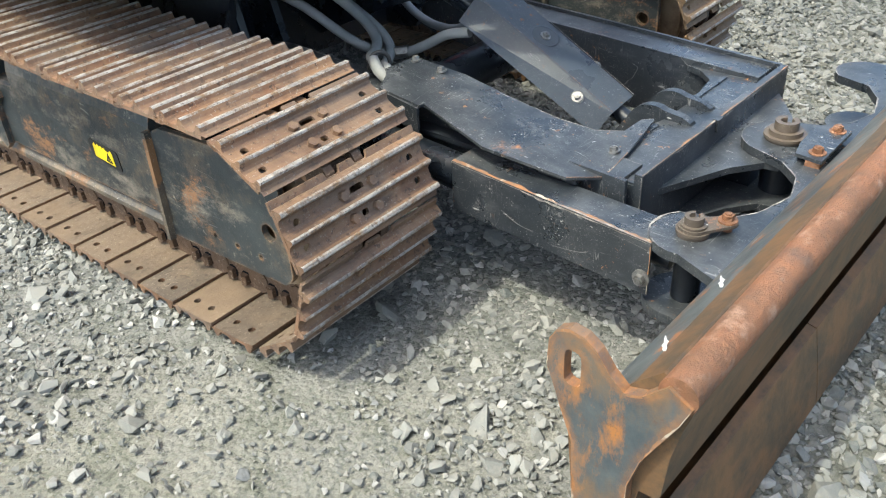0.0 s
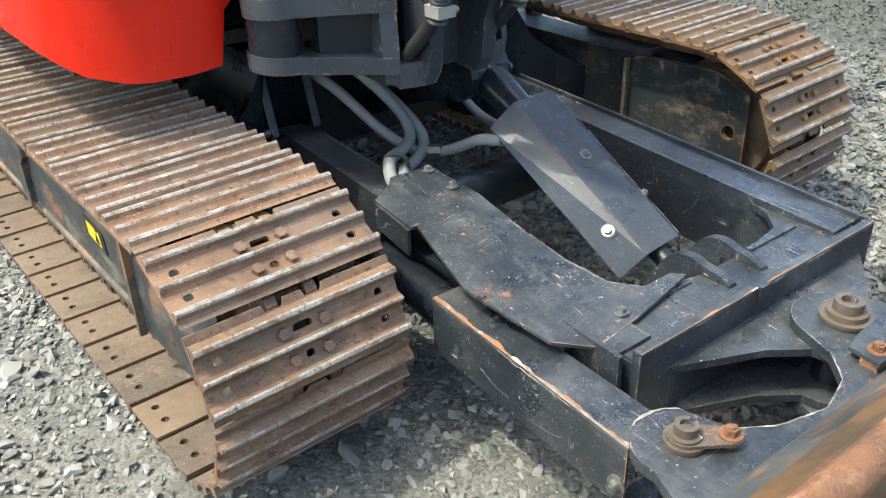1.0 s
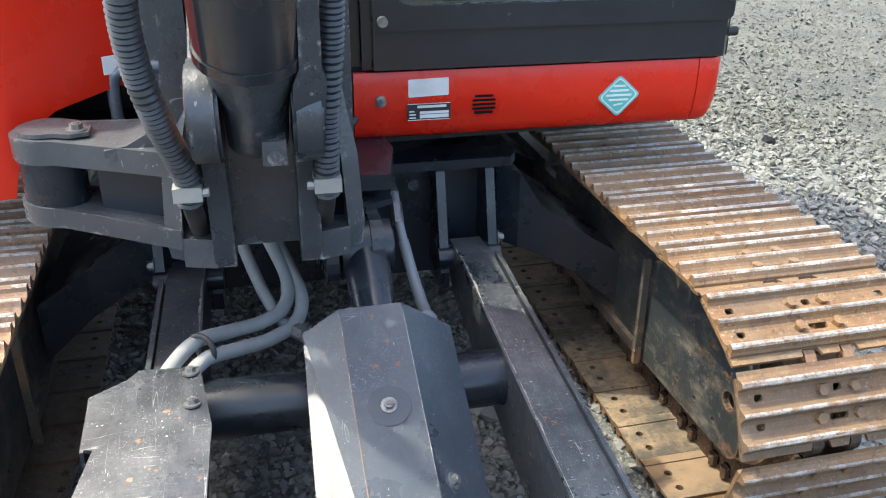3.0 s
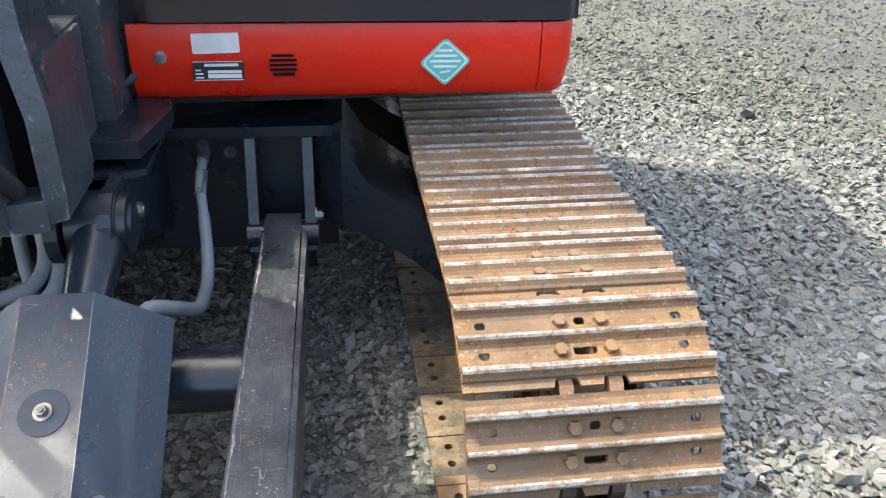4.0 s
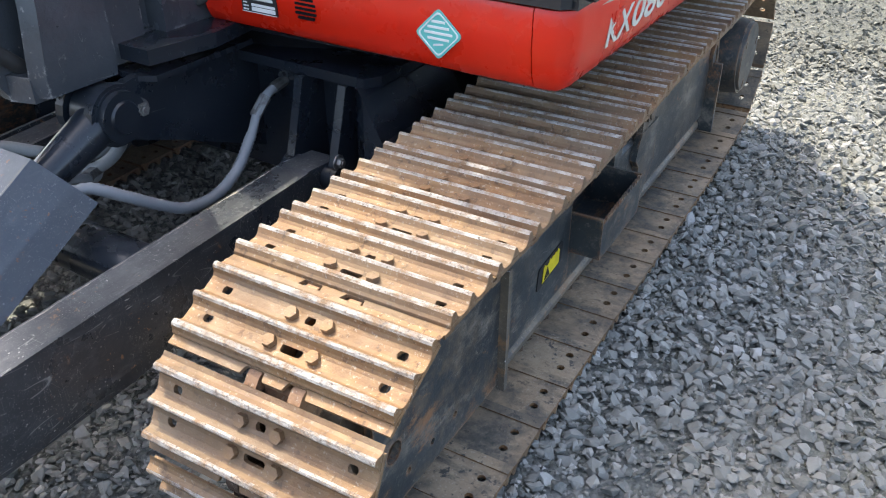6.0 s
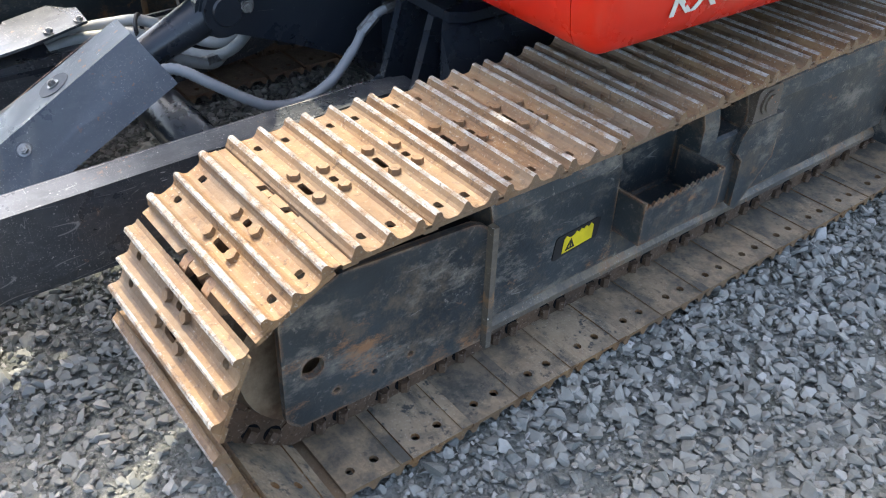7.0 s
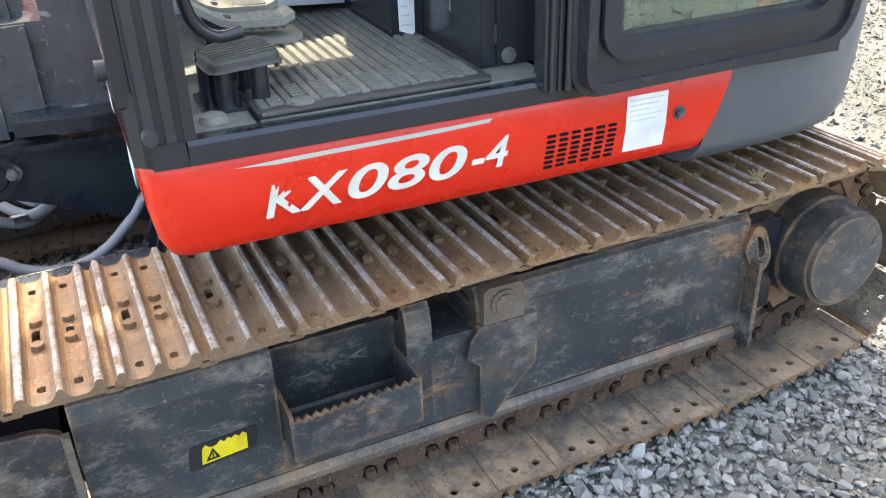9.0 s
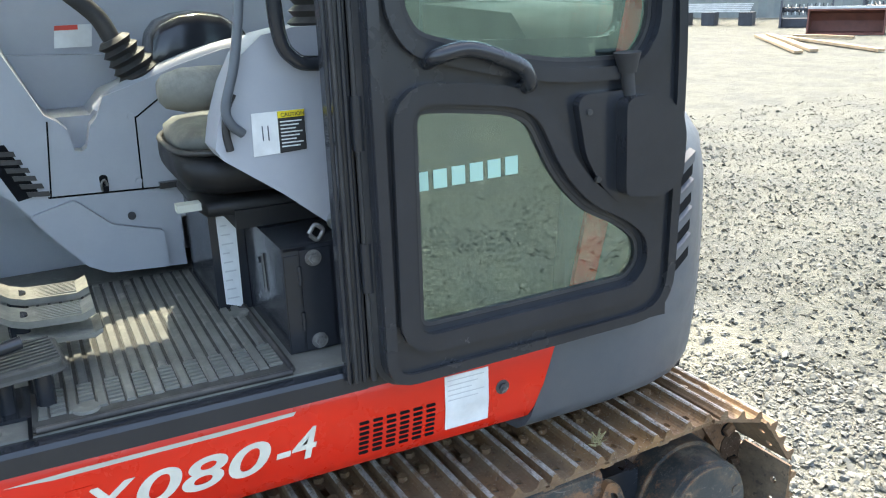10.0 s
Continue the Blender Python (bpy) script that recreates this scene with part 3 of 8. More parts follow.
def lettering(name, text, size, m, material, parent, shear=0.0, width=1.0, bold=0.0, space=1.0, span=None):
    """Flat letters in the built-in font, turned into a mesh; span: where they begin and end along the line."""
    cu = bpy.data.curves.new(name, "FONT")
    cu.body, cu.size, cu.shear, cu.extrude, cu.offset, cu.space_character = text, size, shear, 0.0006, bold, space
    tmp = bpy.data.objects.new(name, cu)
    scene.collection.objects.link(tmp)
    me = bpy.data.meshes.new_from_object(tmp.evaluated_get(bpy.context.evaluated_depsgraph_get()))
    bpy.data.objects.remove(tmp)
    if span:
        xs = [v.co.x for v in me.vertices]
        width = (span[1] - span[0]) / (max(xs) - min(xs))
        m = m @ Matrix.Translation((span[0] - width * min(xs), 0, 0))
    me.transform(m @ Matrix.Diagonal((width, 1, 1, 1)))
    me.materials.append(material)
    ob = new(name, me)
    ob.parent = parent
    return ob


# ---------------------------------------------------------------- ground
def ground_sheet():
    n = 130
    line = [math.copysign(math.sinh(abs(t) * 6.2) * 0.65, t) for t in np.linspace(-1, 1, n)]
    bm = bmesh.new()
    rows = []
    for gy in line:
        row = []
        for gx in line:
            near = math.exp(-(gx * gx + gy * gy) / 60)
            gz = 0.014 * near * (noise.noise(Vector((gx * 1.3, gy * 1.3, 0))) - 0.35)
            row.append(bm.verts.new((gx, gy, gz - 0.006)))
        rows.append(row)
    for a, b in zip(rows, rows[1:]):
        for i in range(n - 1):
            bm.faces.new((a[i], a[i + 1], b[i + 1], b[i])).smooth = True
    return tagged(part("ground", bm, M["ground"]), "dusty grey crushed-stone yard ground", "ground", kind="structure")


ground_sheet()

# ---------------------------------------------------------------- the excavator
excavator = tagged(new("excavator"), "orange-red and dark grey crawler excavator parked on gravel", "excavator")

SHOES = 37
# the undercarriage stands turned a little under the upper structure
YAW = Matrix.Translation((0, -1.2, 0)) @ Matrix.Rotation(0.030, 4, "Z") @ Matrix.Translation((0, 1.2, 0))


def track_line(front, rear=(1.03, 0.338), r=0.226):
    """The pin line of a track in y and z, from the top of the front wheel forward and round; with running length."""
    fy, fz = front
    ry, rz = rear
    pts = []
    for i in range(41):
        a = radians(90 + 178 * i / 40)
        pts.append((fy + r * math.cos(a), fz + r * math.sin(a)))
    for i in range(1, 40):
        t = i / 40
        pts.append((fy + (ry - fy) * t, fz - r + (rz - fz) * max(0, t - 0.86) / 0.14))
    for i in range(41):
        a = radians(-90 + 180 * i / 40)
        pts.append((ry + r * math.cos(a), rz + r * math.sin(a)))
    for i in range(1, 40):
        t = i / 40
        sag = -0.010 * math.sin(math.pi * min(1, t / 0.44)) ** 2 if t < 0.44 else -0.010 * math.sin(math.pi * (t - 0.44) / 0.56) ** 2
        pts.append((ry + (fy - ry) * t, rz + r + (fz - rz) * t + sag))
    pts.append(pts[0])
    return pts


def along(line, s):
    total = sum(math.dist(a, b) for a, b in zip(line, line[1:]))
    s %= total
    for a, b in zip(line, line[1:]):
        d = math.dist(a, b)
        if s <= d:
            t = s / d
            return a[0] + (b[0] - a[0]) * t, a[1] + (b[1] - a[1]) * t
        s -= d
    return line[-1]


def shoe_mesh(kinds, low=0.0):
    """A triple-grouser shoe. u runs along the track (lip towards -u), the width along x, w outward."""
    bm = bmesh.new()
    hw = 0.218
    lip, fold, end = (low, -0.0735, 0.0650) if low else (-0.0905, -0.0735, 0.0690)
    def notch(c):
        if low:
            return []
        return [(c - 0.023, lip), (c - 0.019, fold - 0.0035), (c - 0.016, fold - 0.001), (c + 0.016, fold - 0.001), (c + 0.019, fold - 0.0035), (c + 0.023, lip)]
    outline = [(-hw, fold), (hw, fold), (hw, end), (-hw, end)]
    plate(bm, [(-hw, lip)] + notch(-0.042) + notch(0.042) + [(hw, lip), (hw, fold + 0.012), (-hw, fold + 0.012)], "z", -0.0035, 0.0045)
    def ring(cx, cy, rx, ry, n=10):
        return [(cx + rx * math.cos(2 * math.pi * i / n), cy + ry * math.sin(2 * math.pi * i / n)) for i in range(n)]
    holes = [ring(sx * 0.174, v, 0.0098, 0.0098) for sx in (-1, 1) for v in (-0.027, 0.029)]
    holes += [ring(0, 0.029, 0.010, 0.010), rounded([(-0.021, -0.036), (0.021, -0.036), (0.021, -0.018), (-0.021, -0.018)], 0.009, 3)]
    plate(bm, outline, "z", 0.0, 0.009, holes)
    bmesh.ops.recalc_face_normals(bm, faces=bm.faces)
    for f in bm.faces:
        if f.calc_center_median().z < -0.005 or (f.normal.z < -0.5 and f.calc_center_median().z < 0.002):
            f.material_index = 2
    for g, half in ((-0.0600, 0.0056), (0.0, 0.0040), (0.0600, 0.0056)):
        side = [(-0.0240 if g else -0.0220, 0.0088), (-0.0150, 0.0112), (-0.0100, 0.0160), (-half - 0.0012, 0.0250), (-half + 0.0022, 0.0285)]
        prof = [(g + max(u, -0.0135) if g < 0 else g + u, w) for u, w in side] + [(g - u, w) for u, w in reversed(side)]
        a, b = -hw + 0.001, hw - 0.001
        lo = [bm.verts.new((a, u, w)) for u, w in prof]
        hi = [bm.verts.new((b, u, w)) for u, w in prof]
        n = len(prof)
        for i in range(n):
            j = (i + 1) % n
            f = bm.faces.new((lo[i], lo[j], hi[j], hi[i]))
            f.material_index = 1 if i in (3, 4, 5) else 0
        bm.faces.new(lo), bm.faces.new(hi)
    for bx, v in ((0.036, 0.029), (-0.036, 0.029), (0.0435, -0.027), (-0.0435, -0.027)):
        rod(bm, (bx, v, 0.008), (bx, v, 0.020), 0.0125, 0.0118, n=6)
    me = bpy.data.meshes.new("track_shoe")
    bmesh.ops.recalc_face_normals(bm, faces=bm.faces)
    bm.to_mesh(me)
    bm.free()
    for k in kinds:
        me.materials.append(M[k])
    return me


def link_into(bm, m):
    """One pair of chain links with its bushing and nuts, placed by m."""
    # links centred below 0.40 m take the darker link colour
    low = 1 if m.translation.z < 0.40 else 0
    for sx in (-1, 1):
        prof = [(-0.088, -0.026), (-0.060, -0.036), (0.052, -0.036), (0.082, -0.026), (0.090, 0.0), (0.076, 0.022), (0.050, 0.046), (-0.060, 0.046), (-0.084, 0.034), (-0.100, 0.006)]
        inner, outer = (0.030, 0.052) if sx < 0 else (0.030, 0.052)
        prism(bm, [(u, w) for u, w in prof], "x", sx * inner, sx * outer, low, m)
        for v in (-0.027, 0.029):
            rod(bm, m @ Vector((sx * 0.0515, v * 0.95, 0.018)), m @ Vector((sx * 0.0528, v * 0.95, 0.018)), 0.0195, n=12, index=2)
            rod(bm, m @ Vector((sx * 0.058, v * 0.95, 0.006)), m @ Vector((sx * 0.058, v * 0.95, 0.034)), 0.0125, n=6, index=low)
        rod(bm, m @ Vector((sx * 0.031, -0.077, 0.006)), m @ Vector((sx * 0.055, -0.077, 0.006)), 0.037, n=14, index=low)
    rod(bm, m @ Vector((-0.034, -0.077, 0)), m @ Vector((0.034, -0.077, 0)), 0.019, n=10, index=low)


def crawler_track(cx, front, phase, flip, label):
    line = track_line(front)
    total = sum(math.dist(a, b) for a, b in zip(line, line[1:]))
    step = total / SHOES
    chain = bmesh.new()
    frames = []
    for k in range(SHOES):
        a, b = along(line, phase + (k - 0.5) * step), along(line, phase + (k + 0.5) * step)
        mid = Vector((cx, (a[0] + b[0]) / 2, (a[1] + b[1]) / 2))
        u = Vector((0, a[0] - b[0], a[1] - b[1])).normalized()
        w = Vector((1, 0, 0)).cross(u)
        # u points back along the running line; w points outward
        m = Matrix((Vector((1, 0, 0)), u, w)).transposed().to_4x4()
        m.translation = mid
        if flip:
            m = m @ Matrix.Rotation(math.pi, 4, "Z")
        frames.append(m)
        link_into(chain, m)
    track = part("crawler_track", chain, [M["link"], M["link_dark"], M["shade_black"]], excavator, label)
    track.matrix_basis = YAW
    for k, m in enumerate(frames):
        ob = new("track_shoe", SHOE[flip, m.translation.z < 0.09])
        ob.parent = track
        ob.matrix_basis = m @ Matrix.Translation((0, 0, 0.044)) @ Matrix.Rotation(radians(0.5 * math.sin(k * 2.7)), 4, "X")
    return track


SHOE = {(flip, low): shoe_mesh(("shoe_dark", "tip", "shoe_in_dark") if flip else ("shoe", "tip", "shoe_in"), (-0.0805 if flip else -0.0882) if low else 0.0) for flip in (False, True) for low in (False, True)}
FRONT = (-1.137, 0.306)
crawler_track(0.879, FRONT, -0.055, False, "rusty steel crawler track with triple-grouser shoes, cab side")
crawler_track(-0.877, FRONT, 0.116, True, "rusty steel crawler track with triple-grouser shoes, engine side")


def track_frame(side, fy, label):
    """Side frame between the runs of a track. side +1: cab side."""
    def X(a):
        return side * a
    dy = fy + 1.11
    bm = bmesh.new()
    # main beam with sloped shoulders
    beam = [(0.750, 0.185), (0.955, 0.185), (0.978, 0.205), (0.978, 0.456), (0.968, 0.496), (0.956, 0.506), (0.944, 0.500), (0.936, 0.457), (0.762, 0.457), (0.750, 0.430)]
    dip = [(0.750, 0.185), (0.955, 0.185), (0.978, 0.205), (0.978, 0.405), (0.968, 0.412), (0.762, 0.412), (0.750, 0.400)]
    if side < 0:
        for sec, y0, y1 in ((beam, -0.752, -0.052), (dip, -0.052, 0.052), (beam, 0.052, 0.80)):
            prism(bm, [(X(a), z) for a, z in sec], "y", y0, y1)
    else:
        # the beam is cut back where the step sits
        cut = [(0.750, 0.185), (0.955, 0.185), (0.978, 0.205), (0.978, 0.286), (0.912, 0.290), (0.905, 0.300), (0.905, 0.457), (0.762, 0.457), (0.750, 0.430)]
        for sec, y0, y1 in ((beam, -0.752, -0.386), (cut, -0.386, -0.110), (beam, -0.110, -0.052), (dip, -0.052, 0.052), (beam, 0.052, 0.80)):
            prism(bm, [(X(a), z) for a, z in sec], "y", y0, y1)
    soft(bm, 0.006, 2)
    tf = part("track_frame", bm, M["frame"], excavator, label)
    tf.matrix_basis = YAW @ Matrix.Translation((0.024 if side > 0 else -0.008, -0.027, 0))
    # lower ledge
    bm = bmesh.new()
    prism(bm, [(X(0.735), 0.158), (X(0.974), 0.158), (X(0.974), 0.172), (X(0.962), 0.186), (X(0.735), 0.186)], "y", -0.755, 0.805)
    part("bottom_flange", soft(bm, 0.003, 1), M["flange"], tf)
    # idler guard plates with hole and dirt holes
    out = [(-1.228 + dy, 0.200), (-1.224 + dy, 0.440), (-1.10 + dy, 0.488), (-0.80, 0.470), (-0.765, 0.452), (-0.758, 0.160), (-0.90, 0.163), (-1.20 + dy, 0.172)]
    def dot(y, z, r):
        return [(y + r * math.cos(2 * math.pi * i / 14), z + r * math.sin(2 * math.pi * i / 14)) for i in range(14)]
    hl = [dot(-1.165 + dy, 0.305, 0.023)] + [dot(y + dy, 0.222, 0.007) for y in (-1.12, -1.035, -0.95)]
    for a, b in ((0.968, 0.984), (0.742, 0.758)):
        bm = bmesh.new()
        plate(bm, rounded(out, 0.012, 2), "x", X(a), X(b), hl)
        part("idler_guard", bm, M["frame"], tf)
    bm = bmesh.new()
    box(bm, min(X(0.958), X(0.76)), max(X(0.958), X(0.76)), -1.0 + dy, -0.77, 0.28, 0.44)
    part("yoke_block", soft(bm, 0.01), M["shade_black"], tf)
    # rib strips
    for a in (0.984, 0.718):
        bm = bmesh.new()
        box(bm, min(X(a), X(a + 0.018)), max(X(a), X(a + 0.018)), -0.769, -0.755, 0.150, 0.456)
        part("rib_strip", soft(bm, 0.003, 1), M["flange"], tf)
    # front idler
    bm = bmesh.new()
    c = X(0.863)
    prof = [(-0.075, 0.150), (-0.075, 0.178), (-0.034, 0.190), (-0.032, 0.214), (0.032, 0.214), (0.034, 0.190), (0.075, 0.178), (0.075, 0.150), (0.06, 0.06), (0.06, 0.0), (-0.06, 0.0), (-0.06, 0.06)]
    rings = []
    for i in range(40):
        a = 2 * math.pi * i / 40
        rings.append([(c + u, fy + max(rr, 0.02) * math.cos(a), 0.306 + max(rr, 0.02) * math.sin(a)) for u, rr in prof])
    rings.append(rings[0])
    loft(bm, rings, caps=False)
    bmesh.ops.remove_doubles(bm, verts=bm.verts, dist=1e-5)
    part("idler_wheel", bm, M["idler"], tf, "worn bronze-grey idler wheel", smooth=35)
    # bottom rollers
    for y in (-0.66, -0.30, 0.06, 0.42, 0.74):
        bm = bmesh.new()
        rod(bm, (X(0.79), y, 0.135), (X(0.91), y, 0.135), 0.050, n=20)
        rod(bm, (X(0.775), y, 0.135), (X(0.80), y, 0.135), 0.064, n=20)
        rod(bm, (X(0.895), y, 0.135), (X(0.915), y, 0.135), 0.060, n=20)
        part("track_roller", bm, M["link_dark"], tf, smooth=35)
    # carrier roller and its pedestal
    bm = bmesh.new()
    rod(bm, (X(0.80), 0.11, 0.474), (X(0.955), 0.11, 0.474), 0.047, n=24)
    rod(bm, (X(0.955), 0.11, 0.474), (X(0.998), 0.11, 0.474), 0.032, n=20)
    rod(bm, (X(0.998), 0.11, 0.474), (X(1.003), 0.11, 0.474), 0.023, n=20)
    part("carrier_roller", bm, M["pin_steel"], tf, smooth=35)
    bm = bmesh.new()
    plate(bm, [(0.055, 0.40), (0.185, 0.40), (0.185, 0.425), (0.160, 0.43), (0.160, 0.505), (0.148, 0.515), (0.075, 0.515), (0.062, 0.505), (0.062, 0.43)], "x", X(0.960), X(0.992))
    part("roller_pedestal", soft(bm, 0.005, 2), M["pin_steel"], tf)
    bm = bmesh.new()
    plate(bm, [(0.075, 0.18), (0.190, 0.30), (0.190, 0.428), (0.050, 0.428), (0.030, 0.40), (0.018, 0.36), (0.050, 0.330), (0.050, 0.20)], "x", X(0.9785), X(0.996))
    part("pedestal_plate", soft(bm, 0.003, 1), M["frame"], tf)
    # rear end plate, lug and drive
    bm = bmesh.new()
    plate(bm, [(0.80, 0.150), (0.812, 0.150), (0.812, 0.395), (0.80, 0.395)], "x", X(0.75), X(1.020))
    part("end_plate", soft(bm, 0.003, 1), M["frame"], tf)
    bm = bmesh.new()
    plate(bm, rounded([(0.775, 0.42), (0.800, 0.485), (0.835, 0.47), (0.868, 0.385), (0.850, 0.345), (0.815, 0.35)], 0.02, 4), "x", X(0.972), X(0.990), [rounded([(0.808, 0.455), (0.828, 0.445), (0.847, 0.395), (0.828, 0.385)], 0.008, 3)])
    part("tie_down_lug", bm, M["frame"], tf)
    bm = bmesh.new()
    prism(bm, [(X(0.77), 0.20), (X(0.945), 0.20), (X(0.945), 0.46), (X(0.77), 0.46)], "y", 0.80, 0.93)
    part("motor_mount", soft(bm, 0.012), M["navy"], tf)
    bm = bmesh.new()
    rod(bm, (X(0.72), 1.065, 0.344), (X(0.96), 1.065, 0.344), 0.146, n=40)
    rod(bm, (X(0.96), 1.065, 0.344), (X(1.040), 1.065, 0.346), 0.136, 0.130, n=40)
    part("drive_motor", soft(bm, 0.006, 2), M["frame"], tf, smooth=35)
    bm = bmesh.new()
    rod(bm, (X(1.036), 1.065, 0.348), (X(1.052), 1.065, 0.348), 0.122, 0.119, n=40)
    for a in (20, 140, 260):
        y, z = 1.065 + 0.095 * math.cos(radians(a)), 0.348 + 0.095 * math.sin(radians(a))
        rod(bm, (X(1.050), y, z), (X(1.0545), y, z), 0.013, n=14)
    part("motor_cover", soft(bm, 0.003, 2), M["frame"], tf, smooth=35)
    bm = bmesh.new()
    teeth = []
    for i in range(42):
        rr = (0.170, 0.205, 0.205)[i % 3] if i % 3 else 0.172
        a = 2 * math.pi * i / 42
        teeth.append((1.03 + rr * math.cos(a), 0.338 + rr * math.sin(a)))
    prism(bm, teeth, "x", X(0.852), X(0.898))
    part("drive_sprocket", soft(bm, 0.004, 1), M["link"], tf)
    if side < 0:
        return tf
    # step pocket with toothed rim
    bm = bmesh.new()
    y0, y1, z0 = -0.384, -0.112, 0.287
    wall = 0.007
    box(bm, *sorted((X(0.912), X(1.055))), y0, y1, z0, z0 + wall)
    box(bm, *sorted((X(0.935), X(1.055))), y0, y0 + wall, z0 + wall, 0.396)
    box(bm, *sorted((X(0.925), X(1.055))), y1 - wall, y1, z0 + wall, 0.398)
    rim = [(y0 + wall, z0 + wall)]
    n = 14
    for i in range(n):
        a, b = y0 + wall + (y1 - y0 - 2 * wall) * i / n, y0 + wall + (y1 - y0 - 2 * wall) * (i + 1) / n
        up_z = 0.380 + 0.008 * i / n
        rim += [(a, up_z), ((a + b) / 2, up_z + 0.010)]
    rim += [(y1 - wall, 0.395), (y1 - wall, z0 + wall)]
    plate(bm, list(reversed(rim)), "x", X(1.048), X(1.055))
    part("step_pocket", bm, M["frame"], tf)
    return tf


tf = track_frame(1, -1.11, "scratched dark steel track side frame with rust patches")
track_frame(-1, -1.11, "scratched dark steel track side frame with rust patches")


def warning_decal(parent, side):
    x0 = side * 0.9785
    bm = bmesh.new()
    plate(bm, rounded([(-0.575, 0.280), (-0.440, 0.296), (-0.432, 0.348), (-0.566, 0.338)], 0.010, 3), "x", x0, x0 + side * 0.0025)
    d = part("decal_backing", bm, M["black"], parent)
    bm = bmesh.new()
    edge = [(-0.548, 0.292), (-0.458, 0.300)]
    top = []
    for i in range(13):
        top.append((-0.456 - i * 0.0073, 0.336 - i * 0.0006 + (0.006 if i % 2 else -0.001) * (1 if i not in (4, 9) else -0.5)))
    plate(bm, edge + top, "x", x0 + side * 0.003, x0 + side * 0.0042)
    part("warning_decal", bm, M["yellow"], parent, "torn yellow warning decal")
    bm = bmesh.new()
    plate(bm, [(-0.540, 0.298), (-0.512, 0.300), (-0.524, 0.326)], "x", x0 + side * 0.0045, x0 + side * 0.0055, [[(-0.533, 0.3025), (-0.519, 0.3035), (-0.5245, 0.318)]])
    plate(bm, [(-0.5265, 0.304), (-0.5235, 0.3042), (-0.5235, 0.314), (-0.5265, 0.314)], "x", x0 + side * 0.0045, x0 + side * 0.0055)
    part("warning_sign", bm, M["black"], parent)


for ob in [o for o in excavator.children if o.name.startswith("track_frame")]:
    warning_decal(ob, 1 if ob == tf else -1)


# ---------------------------------------------------------------- dozer blade and its push frame
def dozer_blade():
    front = [(-2.300, 0.470), (-2.284, 0.415), (-2.270, 0.350), (-2.263, 0.262), (-2.258, 0.252), (-2.226, 0.250), (-2.218, 0.200), (-2.222, 0.160), (-2.240, 0.105)]
    back = [(-2.190, 0.060), (-2.110, 0.110), (-2.092, 0.300), (-2.120, 0.360), (-2.200, 0.462), (-2.245, 0.505)]
    bm = bmesh.new()
    prism(bm, front + back, "x", -1.085, 1.085)
    soft(bm, 0.004, 1, 30)
    for f in bm.faces:
        if f.calc_center_median().y < -2.215:
            f.material_index = 1
    blade = part("dozer_blade", bm, [M["blade"], M["edge"]], excavator, "worn dark dozer blade with rusty top bar", smooth=30)
    bm = bmesh.new()
    rod(bm, (-1.098, -2.275, 0.486), (1.098, -2.275, 0.486), 0.031, n=24)
    part("top_bar", soft(bm, 0.008, 2, 60), M["bar"], blade, "rust-red round top bar", smooth=40)
    # lower plates stand off in front, with an open joint under the lip and a butt joint between them
    for x0, x1 in ((-1.080, -0.452), (-0.449, 1.080)):
        bm = bmesh.new()
        prism(bm, [(-2.274, 0.198), (-2.254, 0.202), (-2.252, 0.140), (-2.264, 0.080), (-2.284, 0.018), (-2.308, 0.012), (-2.301, 0.060), (-2.288, 0.130)], "x", x0, x1)
        part("cutting_edge", soft(bm, 0.003, 1), M["edge"], blade, "brown bare-steel cutting edge")
    ear = [(-2.300, 0.478), (-2.262, 0.500), (-2.225, 0.462), (-2.195, 0.452), (-2.170, 0.474), (-2.148, 0.504), (-2.125, 0.520), (-2.098, 0.524), (-2.076, 0.512), (-2.064, 0.490), (-2.060, 0.440), (-2.085, 0.372),
           (-2.112, 0.300), (-2.115, 0.200), (-2.130, 0.060), (-2.170, 0.018), (-2.262, 0.018), (-2.240, 0.100), (-2.214, 0.200), (-2.214, 0.270), (-2.232, 0.335), (-2.262, 0.395), (-2.285, 0.440)]
    slot = rounded([(-2.122, 0.418), (-2.092, 0.418), (-2.092, 0.486), (-2.122, 0.486)], 0.013, 3)
    for a in (-1.104, 1.084):
        bm = bmesh.new()
        plate(bm, ear, "x", a, a + 0.020, [slot])
        part("end_plate", soft(bm, 0.0025, 1, 50), M["ear"], blade, "rusty end plate with a lifting slot")
    # pin plates
    outline = [(-0.640, -2.125)] + arc(-0.512, -2.010, 0.088, 190, 45, 10) + [(-0.420, -2.040), (-0.350, -2.085), (-0.250, -2.110), (-0.160, -2.085), (-0.105, -2.030)]
    outline += arc(0.018, -1.985, 0.100, 165, 15, 10) + [(0.140, -2.030), (0.195, -2.085), (0.285, -2.110), (0.385, -2.085), (0.455, -2.040)] + arc(0.548, -2.010, 0.088, 135, -10, 10) + [(0.675, -2.125)]
    for z, name in ((0.336, "pin_plate"), (0.180, "pin_plate")):
        bm = bmesh.new()
        plate(bm, outline, "z", z, z + 0.022)
        part(name, soft(bm, 0.003, 1, 50), M["scuffed"], blade)
    worn_strip(blade, [(*p, 0.3592) for p in outline[1:]], (0, -1, 0), 0.012, M["rub"], 3, 0.6)
    for k, a in enumerate((-1.1046, 1.1046)):
        worn_strip(blade, [(a, *p) for p in ear[2:12]], (0, -0.25, -1), 0.009, M["rub_rust"], 5 + k, 0.8)
